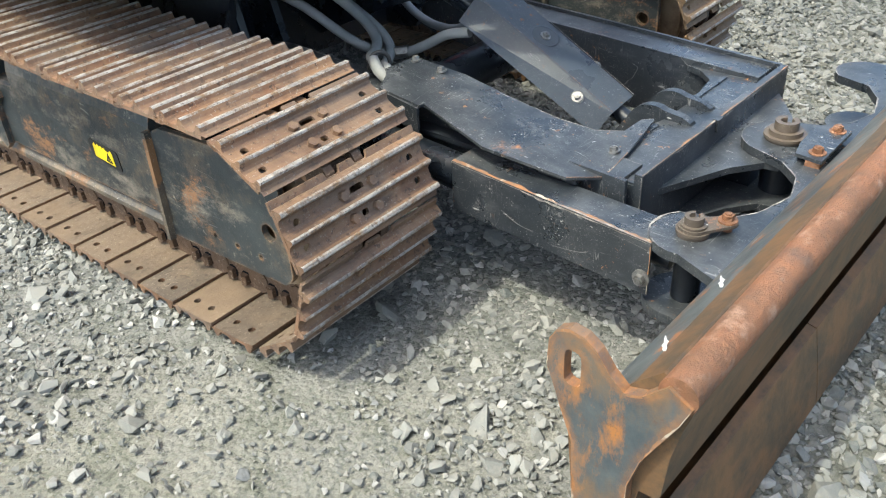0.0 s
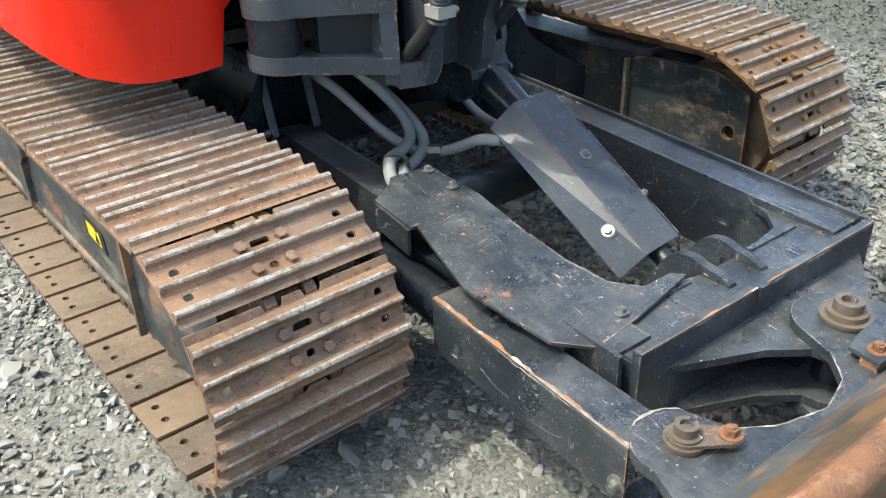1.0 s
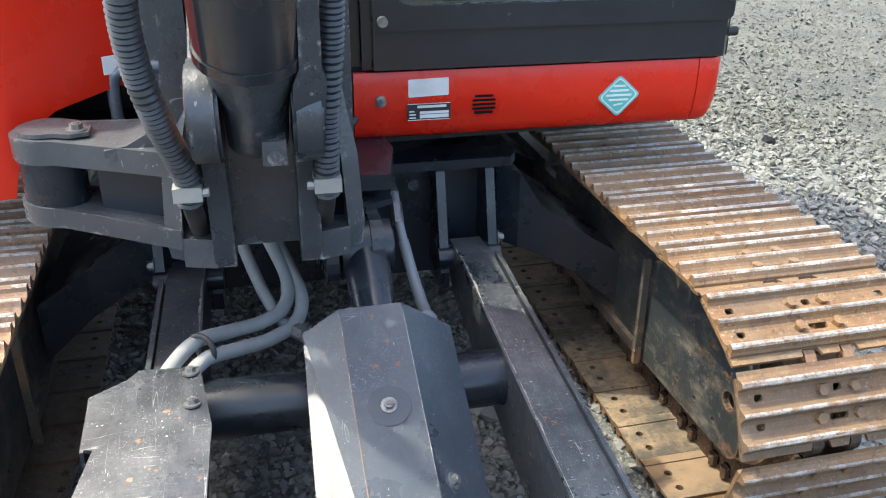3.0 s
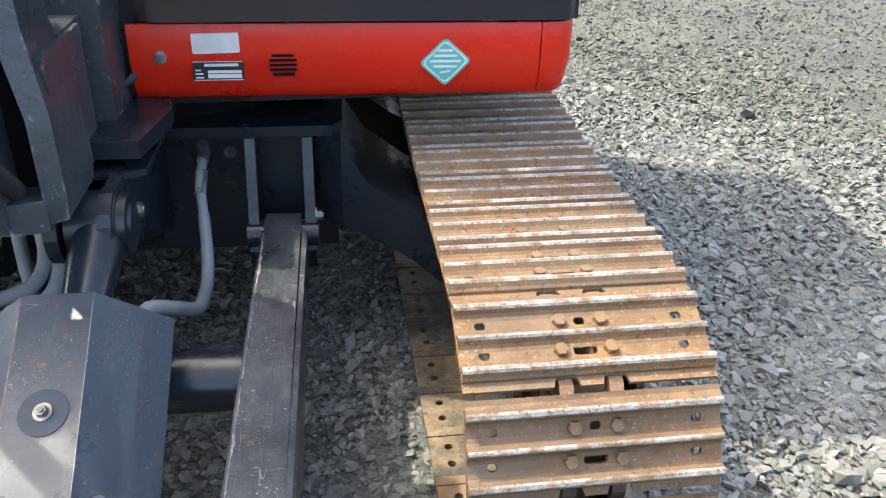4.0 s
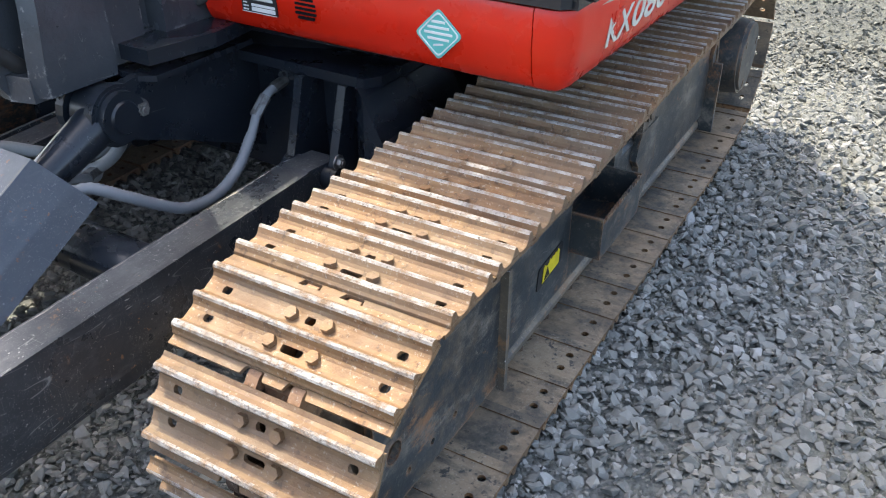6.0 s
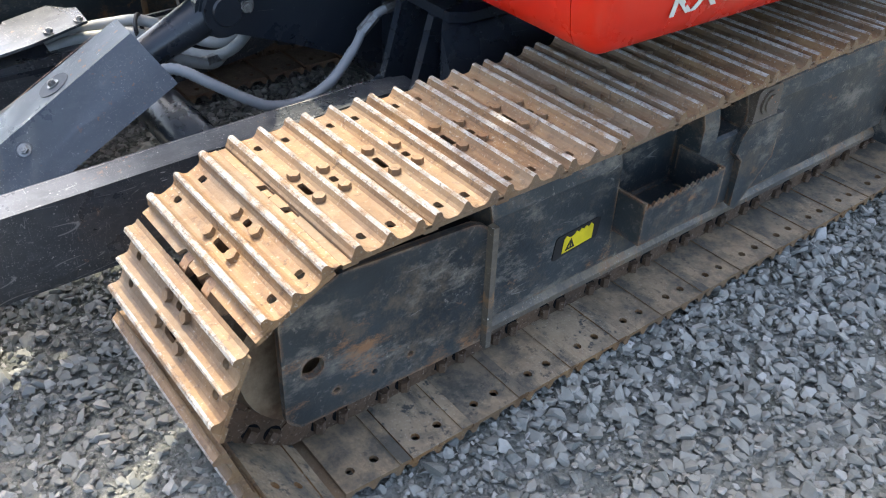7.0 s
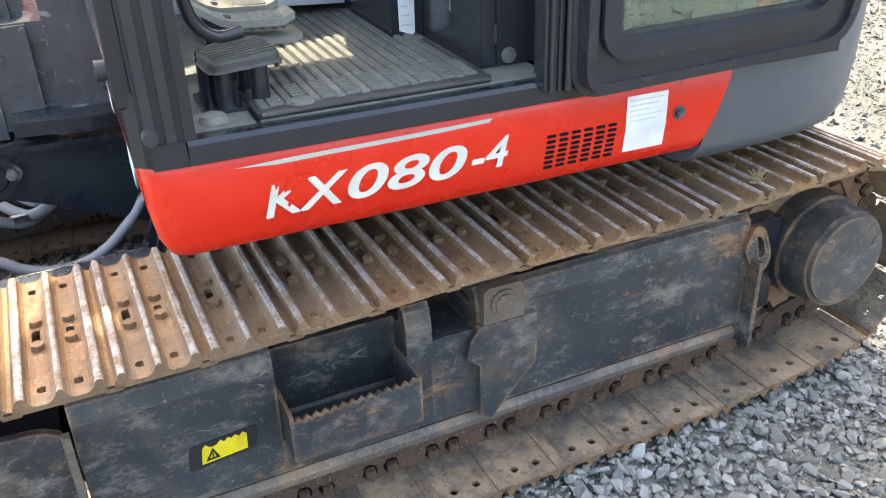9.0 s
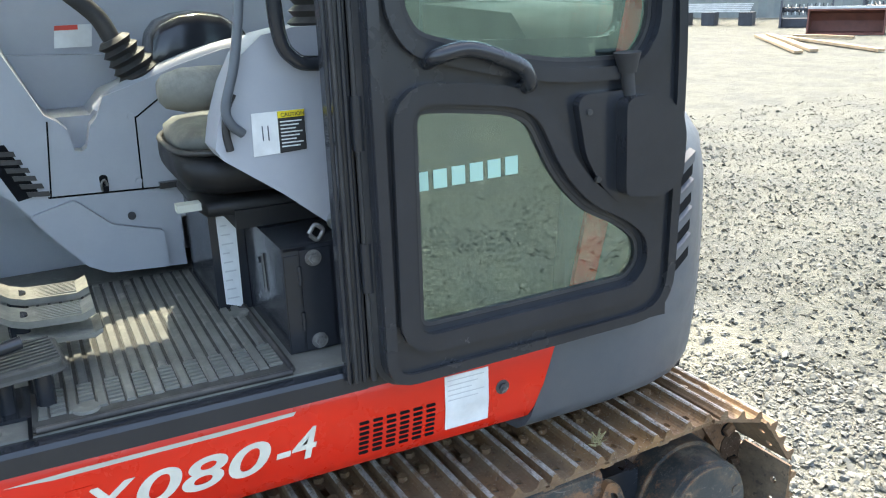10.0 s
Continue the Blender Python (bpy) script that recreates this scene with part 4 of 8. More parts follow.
        worn_strip(blade, [(a, *p) for p in ear[11:16]], (0, -1, 0), 0.014, M["rub_rust"], 7 + k, 0.7)
        worn_strip(blade, [(a, *p) for p in ear[15:] + ear[:2]], (0, 1, 0.1), 0.010, M["rub_rust"], 9 + k, 0.7)
    for px, py, s in ((-0.512, -2.012, 0.56), (0.018, -1.986, 0.80)):
        bm = bmesh.new()
        rod(bm, (px, py, 0.17), (px, py, 0.356), 0.054 * s, n=28)
        part("pin_barrel", bm, M["navy"], blade, smooth=35)
        bm = bmesh.new()
        rod(bm, (px, py, 0.352), (px, py, 0.366), 0.058 * s, n=28)
        rod(bm, (px, py, 0.366), (px, py, 0.372), 0.064 * s, n=28)
        rod(bm, (px, py, 0.372), (px, py, 0.384), 0.050 * s, n=28)
        pin = [(0.036 * s * math.cos(a), 0.036 * s * math.sin(a)) for a in np.linspace(0.35, 5.93, 20)] + [(0.020 * s * math.cos(a), 0.020 * s * math.sin(a)) for a in np.linspace(5.93, 0.35, 14)]
        plate(bm, [(px + u, py + v) for u, v in pin], "z", 0.383, 0.390 + 0.020 * s)
        rod(bm, (px, py, 0.38), (px, py, 0.392), 0.022 * s, n=20)
        part("pivot_pin", soft(bm, 0.002, 1, 50), M["pin_steel"], blade, "brown worn slotted pivot pin", smooth=35)
        if s < 0.7:
            # tongue-shaped keeper with one bolt
            bx, by = px + 0.055, py - 0.048
            bm = bmesh.new()
            plate(bm, arc(px, py, 0.056 * s, 20, 250, 12) + arc(bx, by, 0.022, 250, 380, 8), "z", 0.3725, 0.379)
            part("keeper_plate", soft(bm, 0.002, 1, 50), M["pin_steel"], blade)
            bolts = ((bx, by),)
        else:
            # square keeper on two bolts, with a spacer under its corner
            bm = bmesh.new()
            plate(bm, [(-0.098, -2.116), (0.098, -2.116), (0.103, -2.068), (0.070, -2.036), (-0.030, -2.040), (-0.090, -2.052)], "z", 0.3725, 0.381)
            part("keeper_plate", soft(bm, 0.002, 1, 50), M["scuffed"], blade, "dark square keeper plate")
            bm = bmesh.new()
            box(bm, -0.094, -0.052, -2.112, -2.078, 0.357, 0.3725)
            part("keeper_spacer", soft(bm, 0.002, 1), M["bar"], blade)
            bolts = ((-0.060, -2.092), (0.078, -2.088))
        for bx, by in bolts:
            bm = bmesh.new()
            hexbolt(bm, (bx, by, 0.380), (0, 0, 1), 0.013, 0.012)
            rod(bm, (bx, by, 0.358), (bx, by, 0.378), 0.012, n=12)
            part("keeper_bolt", bm, M["bar"], blade, "rust-red keeper bolt")
    # paint flakes left on the sloped back
    for fx, fy, fz, w in ((-0.985, -2.196, 0.465, 0.016), (-0.760, -2.182, 0.448, 0.015)):
        bm = bmesh.new()
        m = pose(fx, fy, fz, -50, 0, 25)
        prism(bm, [(-w, -0.002), (-w * 0.5, -0.004), (-w * 0.1, -0.0015), (w * 0.3, -0.006), (w * 0.7, -0.002), (w * 1.5, 0.001), (w * 0.8, 0.003), (w * 0.4, 0.0015), (w * 0.1, 0.007), (-w * 0.2, 0.003), (-w * 0.7, 0.004)], "z", -0.001, 0.0015, 0, m)
        part("chalk_mark", bm, M["white"], blade)
    return blade


dozer_blade()


def slope(y, y0, z0, y1, z1):
    return z0 + (z1 - z0) * (y - y0) / (y1 - y0)


def push_frame():
    bm = bmesh.new()
    # cross member: front wall with folded side returns
    prism(bm, [(-0.430, -1.846), (0.366, -1.846), (0.366, -1.826), (-0.430, -1.826)], "z", 0.190, 0.402)
    frame = part("push_frame", soft(bm, 0.003, 1), M["scuffed"], excavator, "scuffed dark steel push frame of the dozer blade")
    bm = bmesh.new()
    box(bm, -0.430, 0.366, -1.826, -1.800, 0.190, 0.372)
    box(bm, -0.428, -0.350, -1.800, -1.740, 0.20, 0.368)
    part("cross_member", soft(bm, 0.003, 1), M["scuffed"], frame)
    worn_strip(frame, [(-0.428, -1.8445, 0.4026), (0.364, -1.8445, 0.4026)], (0, 1, 0), 0.010, M["rub_rust"], 21, 0.60)
    worn_strip(frame, [(-0.428, -1.8464, 0.400), (0.364, -1.8464, 0.400)], (0, 0, -1), 0.014, M["rub"], 22, 0.6)
    worn_strip(frame, [(-0.4304, -1.844, 0.398), (-0.4304, -1.844, 0.20)], (0, 1, 0), 0.010, M["rub"], 23, 0.6)
    top = [(-0.425, -1.824), (0.360, -1.824), (0.360, -1.300), (0.318, -1.330), (0.305, -1.400), (0.288, -1.560), (0.262, -1.640), (0.215, -1.690), (0.140, -1.702), (0.080, -1.715), (-0.080, -1.715), (-0.190, -1.690), (-0.300, -1.660), (-0.365, -1.560), (-0.425, -1.480)]
    bm = bmesh.new()
    plate(bm, top, "z", 0.360, 0.376)
    part("gusset_plate", soft(bm, 0.003, 1, 50), M["scuffed"], frame)
    for sx, name in ((0.330, "push_arm"), (-0.398, "push_arm")):
        bm = bmesh.new()
        rings = []
        for y, zt, h, w in ((-0.485, 0.425, 0.100, 0.042), (-0.60, 0.436, 0.150, 0.045), (-1.20, 0.412, 0.205, 0.048), (-1.80, 0.385, 0.19, 0.050)):
            rings.append([(sx - w, y, zt), (sx + w, y, zt), (sx + w, y, zt - h), (sx - w, y, zt - h)])
        loft(bm, rings)
        part(name, soft(bm, 0.005, 2), M["scuffed"], frame)
        bm = bmesh.new()
        s = 1 if sx > 0 else -1
        worn_strip(frame, [(sx - s * 0.040, -0.62, 0.4362), (sx - s * 0.043, -1.20, 0.4126), (sx - s * 0.045, -1.80, 0.3856)], (s, 0, 0), 0.012, M["rub"], 51, 0.55)
        rings = [[(sx + s * 0.050, y, z + 0.010), (sx + s * 0.061, y, z + 0.010), (sx + s * 0.061, y, z - h), (sx + s * 0.050, y, z - h)] for y, z, h in ((-0.62, 0.434, 0.05), (-1.2, 0.412, 0.16), (-1.82, 0.385, 0.19))]
        loft(bm, rings)
        part("arm_lip", soft(bm, 0.002, 1), M["scuffed"], frame)
        bm = bmesh.new()
        rod(bm, (sx - 0.085, -0.530, 0.392), (sx + 0.085, -0.530, 0.392), 0.034, n=20)
        part("arm_pin", bm, M["navy"], frame, smooth=35)
        bm = bmesh.new()
        hexbolt(bm, (sx + s * 0.080, -0.530, 0.440), (s, 0, 0), 0.013, 0.012)
        part("pin_bolt", bm, M["zinc"], frame)
    bm = bmesh.new()
    rod(bm, (-0.36, -1.035, 0.345), (0.29, -1.035, 0.345), 0.062, n=28)
    part("cross_tube", bm, M["navy"], frame, smooth=35)
    # curved clevis ears of the lift cylinder
    for ex in (-0.075, 0.035):
        bm = bmesh.new()
        prof = [(-1.790, 0.374), (-1.785, 0.382), (-1.760, 0.393)] + arc(-1.680, 0.330, 0.076, 115, 25, 8) + [(-1.575, 0.310), (-1.570, 0.27), (-1.62, 0.25), (-1.69, 0.30), (-1.72, 0.374)]
        plate(bm, prof, "x", ex - 0.012, ex + 0.012)
        part("clevis_ear", soft(bm, 0.003, 1, 50), M["scuffed"], frame)
    bm = bmesh.new()
    rod(bm, (-0.09, -1.625, 0.300), (0.11, -1.625, 0.300), 0.026, n=18)
    part("clevis_pin", bm, M["navy"], frame, smooth=35)
    # raised weld strips on the gusset
    for a, b in ((-0.300, -0.131), (0.076, 0.250)):
        bm = bmesh.new()
        box(bm, a, b, -1.724, -1.710, 0.374, 0.381)
        soft(bm, 0.003, 1)
        part("weld_strip", bm, M["scuffed"], frame)
    # tongue to the centre pin, upper and lower
    for z in (0.318, 0.205):
        bm = bmesh.new()
        plate(bm, [(-0.350, -1.846), (0.330, -1.846), (0.165, -1.960)] + arc(0.018, -1.986, 0.105, 5, -180, 10) + [(-0.160, -1.930)], "z", z, z + 0.017)
        part("tongue_plate", soft(bm, 0.003, 1, 50), M["scuffed"], frame)
    bm = bmesh.new()
    box(bm, -0.02, 0.035, -1.93, -1.846, 0.222, 0.318)
    part("tongue_rib", bm, M["navy"], frame)
    bm = bmesh.new()
    box(bm, -0.075, -0.045, -1.852, -1.838, 0.372, 0.404)
    part("stop_tab", soft(bm, 0.003, 1), M["scuffed"], frame)
    return frame


push_frame()


def hose_cover():
    """The flat folded plate over the engine-side arm."""
    pts = [(-0.340, -1.095), (-0.315, -1.250), (-0.322, -1.430), (-0.318, -1.540), (-0.295, -1.640), (-0.245, -1.690), (-0.165, -1.690), (-0.135, -1.712), (-0.324, -1.748), (-0.456, -1.764), (-0.521, -1.706), (-0.560, -1.500), (-0.514, -1.280), (-0.528, -1.276), (-0.536, -1.150), (-0.470, -1.112), (-0.452, -1.090)]
    bm = bmesh.new()
    plate(bm, pts, "z", 0.0, 0.007)
    for v in bm.verts:
        v.co.z += slope(v.co.y, -1.13, 0.480, -1.76, 0.380)
    cover = part("hose_cover", soft(bm, 0.0015, 1, 50), M["scuffed"], excavator, "scratched dark steel hose cover with rusty edges")
    bm = bmesh.new()
    prism(bm, [(-1.150, 0.478), (-1.276, 0.458), (-1.276, 0.395), (-1.150, 0.415)], "x", -0.537, -0.530)
    part("side_flange", soft(bm, 0.002, 1), M["scuffed"], cover)
    def on_cover(p):
        return (*p, slope(p[1], -1.13, 0.480, -1.76, 0.380) + 0.0076)
    worn_strip(cover, [on_cover(p) for p in pts[8:11]], (0.2, 1, 0.16), 0.006, M["rub_rust"], 31, 0.7)
    worn_strip(cover, [on_cover(p) for p in pts[2:8]], (-1, 0, 0), 0.008, M["rub"], 32, 0.5)
    for bx, by in ((-0.356, -1.112), (-0.350, -1.196), (-0.344, -1.722)):
        bm = bmesh.new()
        hexbolt(bm, (bx, by, slope(by, -1.13, 0.487, -1.76, 0.387)), (0, 0.16, 1), 0.010, 0.009)
        part("cover_bolt", bm, M["zinc"], cover)
    bm = bmesh.new()
    box(bm, -0.500, -0.345, -1.72, -1.20, 0.372, 0.384)
    part("cover_support", bm, M["navy"], cover)
    return cover


hose_cover()


def cylinder_guard():
    top = [(-0.139, -1.082, 0.532), (-0.068, -1.092, 0.586), (0.054, -1.098, 0.592), (0.166, -1.043, 0.494)]
    low = [(-0.148, -1.548, 0.311), (-0.056, -1.545, 0.338), (0.066, -1.538, 0.345), (0.172, -1.468, 0.268)]
    bm = bmesh.new()
    t = [bm.verts.new(p) for p in top]
    b = [bm.verts.new(p) for p in low]
    for i in range(3):
        bm.faces.new((t[i], t[i + 1], b[i + 1], b[i]))
    bmesh.ops.solidify(bm, geom=bm.faces[:], thickness=0.006)
    guard = part("cylinder_guard", soft(bm, 0.0015, 1, 15), M["guard"], excavator, "folded grey steel guard over the blade cylinder")
    for k in (1, 2):
        a, b = Vector(top[k]), Vector(low[k])
        worn_strip(guard, [a.lerp(b, 0.04) + Vector((0, -0.001, 0.004)), b + Vector((0, -0.001, 0.004))], (1, 0, 0), 0.006, M["rub"] if k == 2 else M["rub_rust"], 60 + k, 0.45)
    def facet(i, a, c):
        u = Vector(top[i]).lerp(Vector(top[i + 1]), a)
        v = Vector(low[i]).lerp(Vector(low[i + 1]), a)
        n = (Vector(low[i]) - Vector(top[i])).cross(Vector(top[i + 1]) - Vector(top[i])).normalized()
        n = n if n.z > 0 else -n
        return u.lerp(v, c), n
    for i, a, c in ((1, 0.52, 0.42), (0, 0.62, 0.80), (2, 0.30, 0.72)):
        p, n = facet(i, a, c)
        bm = bmesh.new()
        rod(bm, p - n * 0.001, p + n * 0.0006, 0.040 if i == 1 else 0.020, n=28, index=1)
        hexbolt(bm, p + n * 0.0005, n, 0.010, 0.009)
        part("guard_bolt", bm, [M["zinc"], M["oil"]], guard)
    return guard


cylinder_guard()


def blade_cylinder():
    a, b = Vector((0.012, -0.860, 0.602)), Vector((0.010, -1.625, 0.268))
    d = (b - a).normalized()
    bm = bmesh.new()
    rod(bm, a + d * 0.30, a + d * 0.68, 0.038, n=28)
    rod(bm, a + d * 0.68, b, 0.024, n=20)
    cyl = part("blade_cylinder", soft(bm, 0.004), M["navy"], excavator, "dark painted blade lift cylinder", smooth=35)
    bm = bmesh.new()
    rod(bm, a + d * 0.22, a + d * 0.30, 0.028, n=24)
    part("chrome_rod", bm, M["chrome"], cyl, "bright chrome rod", smooth=35)
    bm = bmesh.new()
    rod(bm, a - Vector((0.052, 0, 0)), a + Vector((0.040, 0, 0)), 0.066, n=28)
    rod(bm, a + d * 0.03, a + d * 0.24, 0.052, 0.040, n=24)
    part("rod_eye", soft(bm, 0.008), M["navy"], cyl, smooth=35)
    bm = bmesh.new()
    rod(bm, a + Vector((0.040, 0, 0)), a + Vector((0.058, 0, 0)), 0.060, n=28)
    rod(bm, a + Vector((0.058, 0, 0)), a + Vector((0.064, 0, 0)), 0.040, 0.036, n=24)
    plate(bm, rounded([(-0.900, 0.560), (-0.815, 0.560), (-0.790, 0.590), (-0.800, 0.628), (-0.870, 0.655), (-0.905, 0.64)], 0.02, 3), "x", 0.056, 0.064)
    part("pin_retainer", soft(bm, 0.002, 1), M["navy"], cyl, smooth=30)
    bm = bmesh.new()
    hexbolt(bm, (0.064, -0.812, 0.606), (1, 0, 0), 0.016, 0.014)
    part("retainer_bolt", bm, M["zinc"], cyl)
    return cyl


blade_cylinder()


def angle_cylinder_guard():
    """Box-shaped channel over the angling cylinder beside the blade."""
    bm = bmesh.new()
    rings = []
    for y, x0, x1, zt, zb in ((-1.425, -0.585, -0.500, 0.380, 0.250), (-1.960, -0.588, -0.484, 0.352, 0.222)):
        rings.append([(x0, y, zt), (x1, y, zt), (x1, y, zb + 0.05), (x1 - 0.006, y, zb + 0.05), (x1 - 0.006, y, zt - 0.006), (x0 + 0.006, y, zt - 0.006), (x0 + 0.006, y, zb), (x0, y, zb)])
    loft(bm, rings)
    g = part("angle_cylinder_guard", soft(bm, 0.002, 2), M["scuffed"], excavator, "scratched dark box guard over the angling cylinder")
    worn_strip(g, [(-0.5835, -1.425, 0.3806), (-0.5865, -1.958, 0.3526)], (1, 0, 0), 0.017, M["rub_rust"], 41, 0.9)
    worn_strip(g, [(-0.5850, -1.70, 0.3664), (-0.5863, -1.958, 0.3528)], (1, 0, 0), 0.008, M["rub"], 42, 0.8)
    worn_strip(g, [(-0.5855, -1.425, 0.378), (-0.5885, -1.958, 0.350)], (0, 0, -1), 0.010, M["rub"], 43, 0.55)
    worn_strip(g, [(-0.5885, -1.9604, 0.345), (-0.5885, -1.9604, 0.225)], (0, 0.6, 0), 0.008, M["rub_rust"], 44, 0.8)
    bm = bmesh.new()
    rod(bm, (-0.532, -1.10, 0.335), (-0.540, -1.62, 0.315), 0.046, n=24)
    rod(bm, (-0.540, -1.62, 0.315), (-0.520, -1.98, 0.285), 0.024, n=18)
    part("angle_cylinder", bm, M["navy"], g, smooth=35)
    bm = bmesh.new()
    box(bm, -0.56, -0.43, -1.16, -1.08, 0.25, 0.40)
    part("cylinder_bracket", soft(bm, 0.01), M["navy"], g)
    bm = bmesh.new()
    hexbolt(bm, (-0.589, -1.945, 0.262), (-1, 0, 0), 0.013, 0.012)
    part("guard_bolt", bm, M["zinc"], g)
    return g


angle_cylinder_guard()


# ---------------------------------------------------------------- centre frame between the tracks
def centre_frame():
    bm = bmesh.new()
    prism(bm, [(-0.46, -0.40), (0.46, -0.40), (0.46, 0.45), (-0.46, 0.45)], "z", 0.290, 0.618)
    cf = part("centre_frame", soft(bm, 0.012), M["navy"], excavator, "dark navy steel centre frame with hose stains")
    bm = bmesh.new()
    plate(bm, [(-0.455, -0.470), (0.455, -0.470), (0.480, -0.430), (0.480, 0.50), (-0.480, 0.50), (-0.480, -0.430)], "z", 0.620, 0.645)
    part("deck_plate", soft(bm, 0.006), M["navy"], cf)
    for wx in (0.262, 0.396, -0.330, -0.466):
        bm = bmesh.new()
        plate(bm, [(-0.40, 0.30), (-0.40, 0.62), (-0.480, 0.62), (-0.530, 0.45), (-0.560, 0.36), (-0.550, 0.31), (-0.50, 0.30)], "x", wx - 0.012, wx + 0.012)
        part("hinge_web", soft(bm, 0.003, 1), M["navy"], cf)
    for side in (1, -1):
        for fr in (1, -1):
            bm = bmesh.new()
            rings = []
            for ax, y0, y1, z0, z1 in ((0.42, -0.46, -0.12, 0.400, 0.622), (0.475, -0.505, -0.13, 0.395, 0.612), (0.535, -0.515, -0.14, 0.370, 0.515), (0.64, -0.53, -0.15, 0.310, 0.440), (0.76, -0.565, -0.16, 0.215, 0.372)):
                rings.append([(side * ax, fr * y0, z0), (side * ax, fr * y1, z0), (side * ax, fr * y1, z1), (side * ax, fr * y0, z1)])
            loft(bm, rings)
            part("frame_leg", soft(bm, 0.008, 2, 20), M["navy"], cf)
    # lugs for the blade cylinder
    for lx in (-0.062, 0.036):
        bm = bmesh.new()
        plate(bm, [(-0.38, 0.34), (-0.38, 0.645)] + [(-0.76, 0.678), (-0.82, 0.672)] + arc(-0.862, 0.602, 0.074, 65, 290, 12) + [(-0.70, 0.48)], "x", lx - 0.013, lx + 0.013)
        part("cylinder_lug", soft(bm, 0.003, 1, 50), M["navy"], cf)
    bm = bmesh.new()
    prism(bm, [(-0.085, -0.45), (0.090, -0.45), (0.090, -0.770), (0.050, -0.790), (-0.085, -0.790)], "z", 0.662, 0.676)
    part("lug_cap", soft(bm, 0.003, 1), M["navy"], cf)
    bm = bmesh.new()
    rod(bm, (0, 0.02, 0.645), (0, 0.02, 0.700), 0.43, n=56)
    part("swing_ring", bm, M["shade_black"], cf, smooth=35)
    for p in ((0.140, -0.400, 0.575), (0.205, -0.400, 0.555)):
        bm = bmesh.new()
        hexbolt(bm, p, (0, -1, 0), 0.010, 0.010)
        part("frame_bolt", bm, M["cast"], cf)
    return cf


centre_frame()


def hydraulic_hose(name, pts, r, mat, label, sleeve=None, fittings=()):
    bm = bmesh.new()
    tube(bm, pts, r, 14)
    h = part(name, bm, M[mat], excavator, label, smooth=60)
    if sleeve:
        a, b = sleeve
        bm = bmesh.new()
        tube(bm, pts[a:b], r + 0.0030, 14, ribs=0.0022, pitch=0.009)
        part("sleeve", bm, M["hose_dark"], h, smooth=60)
    for p, q, rr in fittings:
        bm = bmesh.new()
        rod(bm, p, q, rr, n=6)
        part("hose_fitting", bm, M["zinc"], h)
    return h


hydraulic_hose("hydraulic_hose", [(0.142, -0.400, 0.560), (0.143, -0.470, 0.545), (0.143, -0.515, 0.512), (0.150, -0.555, 0.462), (0.162, -0.633, 0.396), (0.168, -0.720, 0.366), (0.166, -0.812, 0.373), (0.157, -0.880, 0.410), (0.142, -0.955, 0.462), (0.115, -1.030, 0.508), (0.10, -1.10, 0.50)], 0.0120, "hose_dark", "dusty grey hydraulic hose looping to the blade cylinder", (3, 11), [((0.142, -0.40, 0.560), (0.143, -0.45, 0.552), 0.015), ((0.143, -0.480, 0.540), (0.141, -0.525, 0.500), 0.016)])
hydraulic_hose("hydraulic_hose", [(-0.255, -0.42, 0.62), (-0.240, -0.54, 0.605), (-0.195, -0.64, 0.545), (-0.158, -0.720, 0.470), (-0.170, -0.775, 0.425), (-0.225, -0.815, 0.412), (-0.290, -0.870, 0.430), (-0.355, -0.945, 0.458), (-0.400, -1.015, 0.450), (-0.425, -1.10, 0.440), (-0.43, -1.20, 0.42)], 0.016, "hose", "dusty grey hydraulic hose bundled at the push arm")
hydraulic_hose("hydraulic_hose", [(-0.220, -0.42, 0.60), (-0.205, -0.55, 0.580), (-0.165, -0.66, 0.515), (-0.128, -0.745, 0.440), (-0.145, -0.805, 0.400), (-0.205, -0.850, 0.388), (-0.270, -0.905, 0.405), (-0.335, -0.975, 0.432), (-0.375, -1.040, 0.428), (-0.398, -1.12, 0.425), (-0.40, -1.20, 0.41)], 0.016, "hose", "dusty grey hydraulic hose bundled at the push arm")
hydraulic_hose("hydraulic_hose", [(-0.29, -0.42, 0.56), (-0.265, -0.56, 0.52), (-0.215, -0.70, 0.430), (-0.170, -0.790, 0.388), (-0.131, -0.845, 0.386), (-0.115, -0.930, 0.425), (-0.112, -1.010, 0.470), (-0.10, -1.09, 0.49)], 0.015, "hose", "dusty grey hydraulic hose to the blade cylinder", None, [((-0.155, -0.810, 0.386), (-0.125, -0.865, 0.395), 0.019)])
tie = [(-0.345 + 0.030 * math.cos(a) * 0.83, -0.960 - 0.030 * math.cos(a) * 0.55, 0.445 + 0.034 * math.sin(a)) for a in np.linspace(0, 2 * math.pi, 13)]
hydraulic_hose("hose_tie", tie, 0.006, "rubber", "black strap round the hose bundle")


# ---------------------------------------------------------------- upper structure
def swept(bm, path, profile, ends=None, index=0):
    """A closed profile of (outward, z) carried along a plan line of (x, y); outward is to the right of the way."""
    rings = []
    n = len(path)
    for i, p in enumerate(path):
        a, b = Vector(path[max(i - 1, 0)]), Vector(path[min(i + 1, n - 1)])
        d = (b - a).normalized()
        o = Vector((d.y, -d.x))
        ring = []
        for off, z in profile:
            q = Vector(p) + o * off
            if ends and i == n - 1:
                q += d * ends * (z - 0.82)
            ring.append((q.x, q.y, z))
        rings.append(ring)
    return loft(bm, rings, index=index)


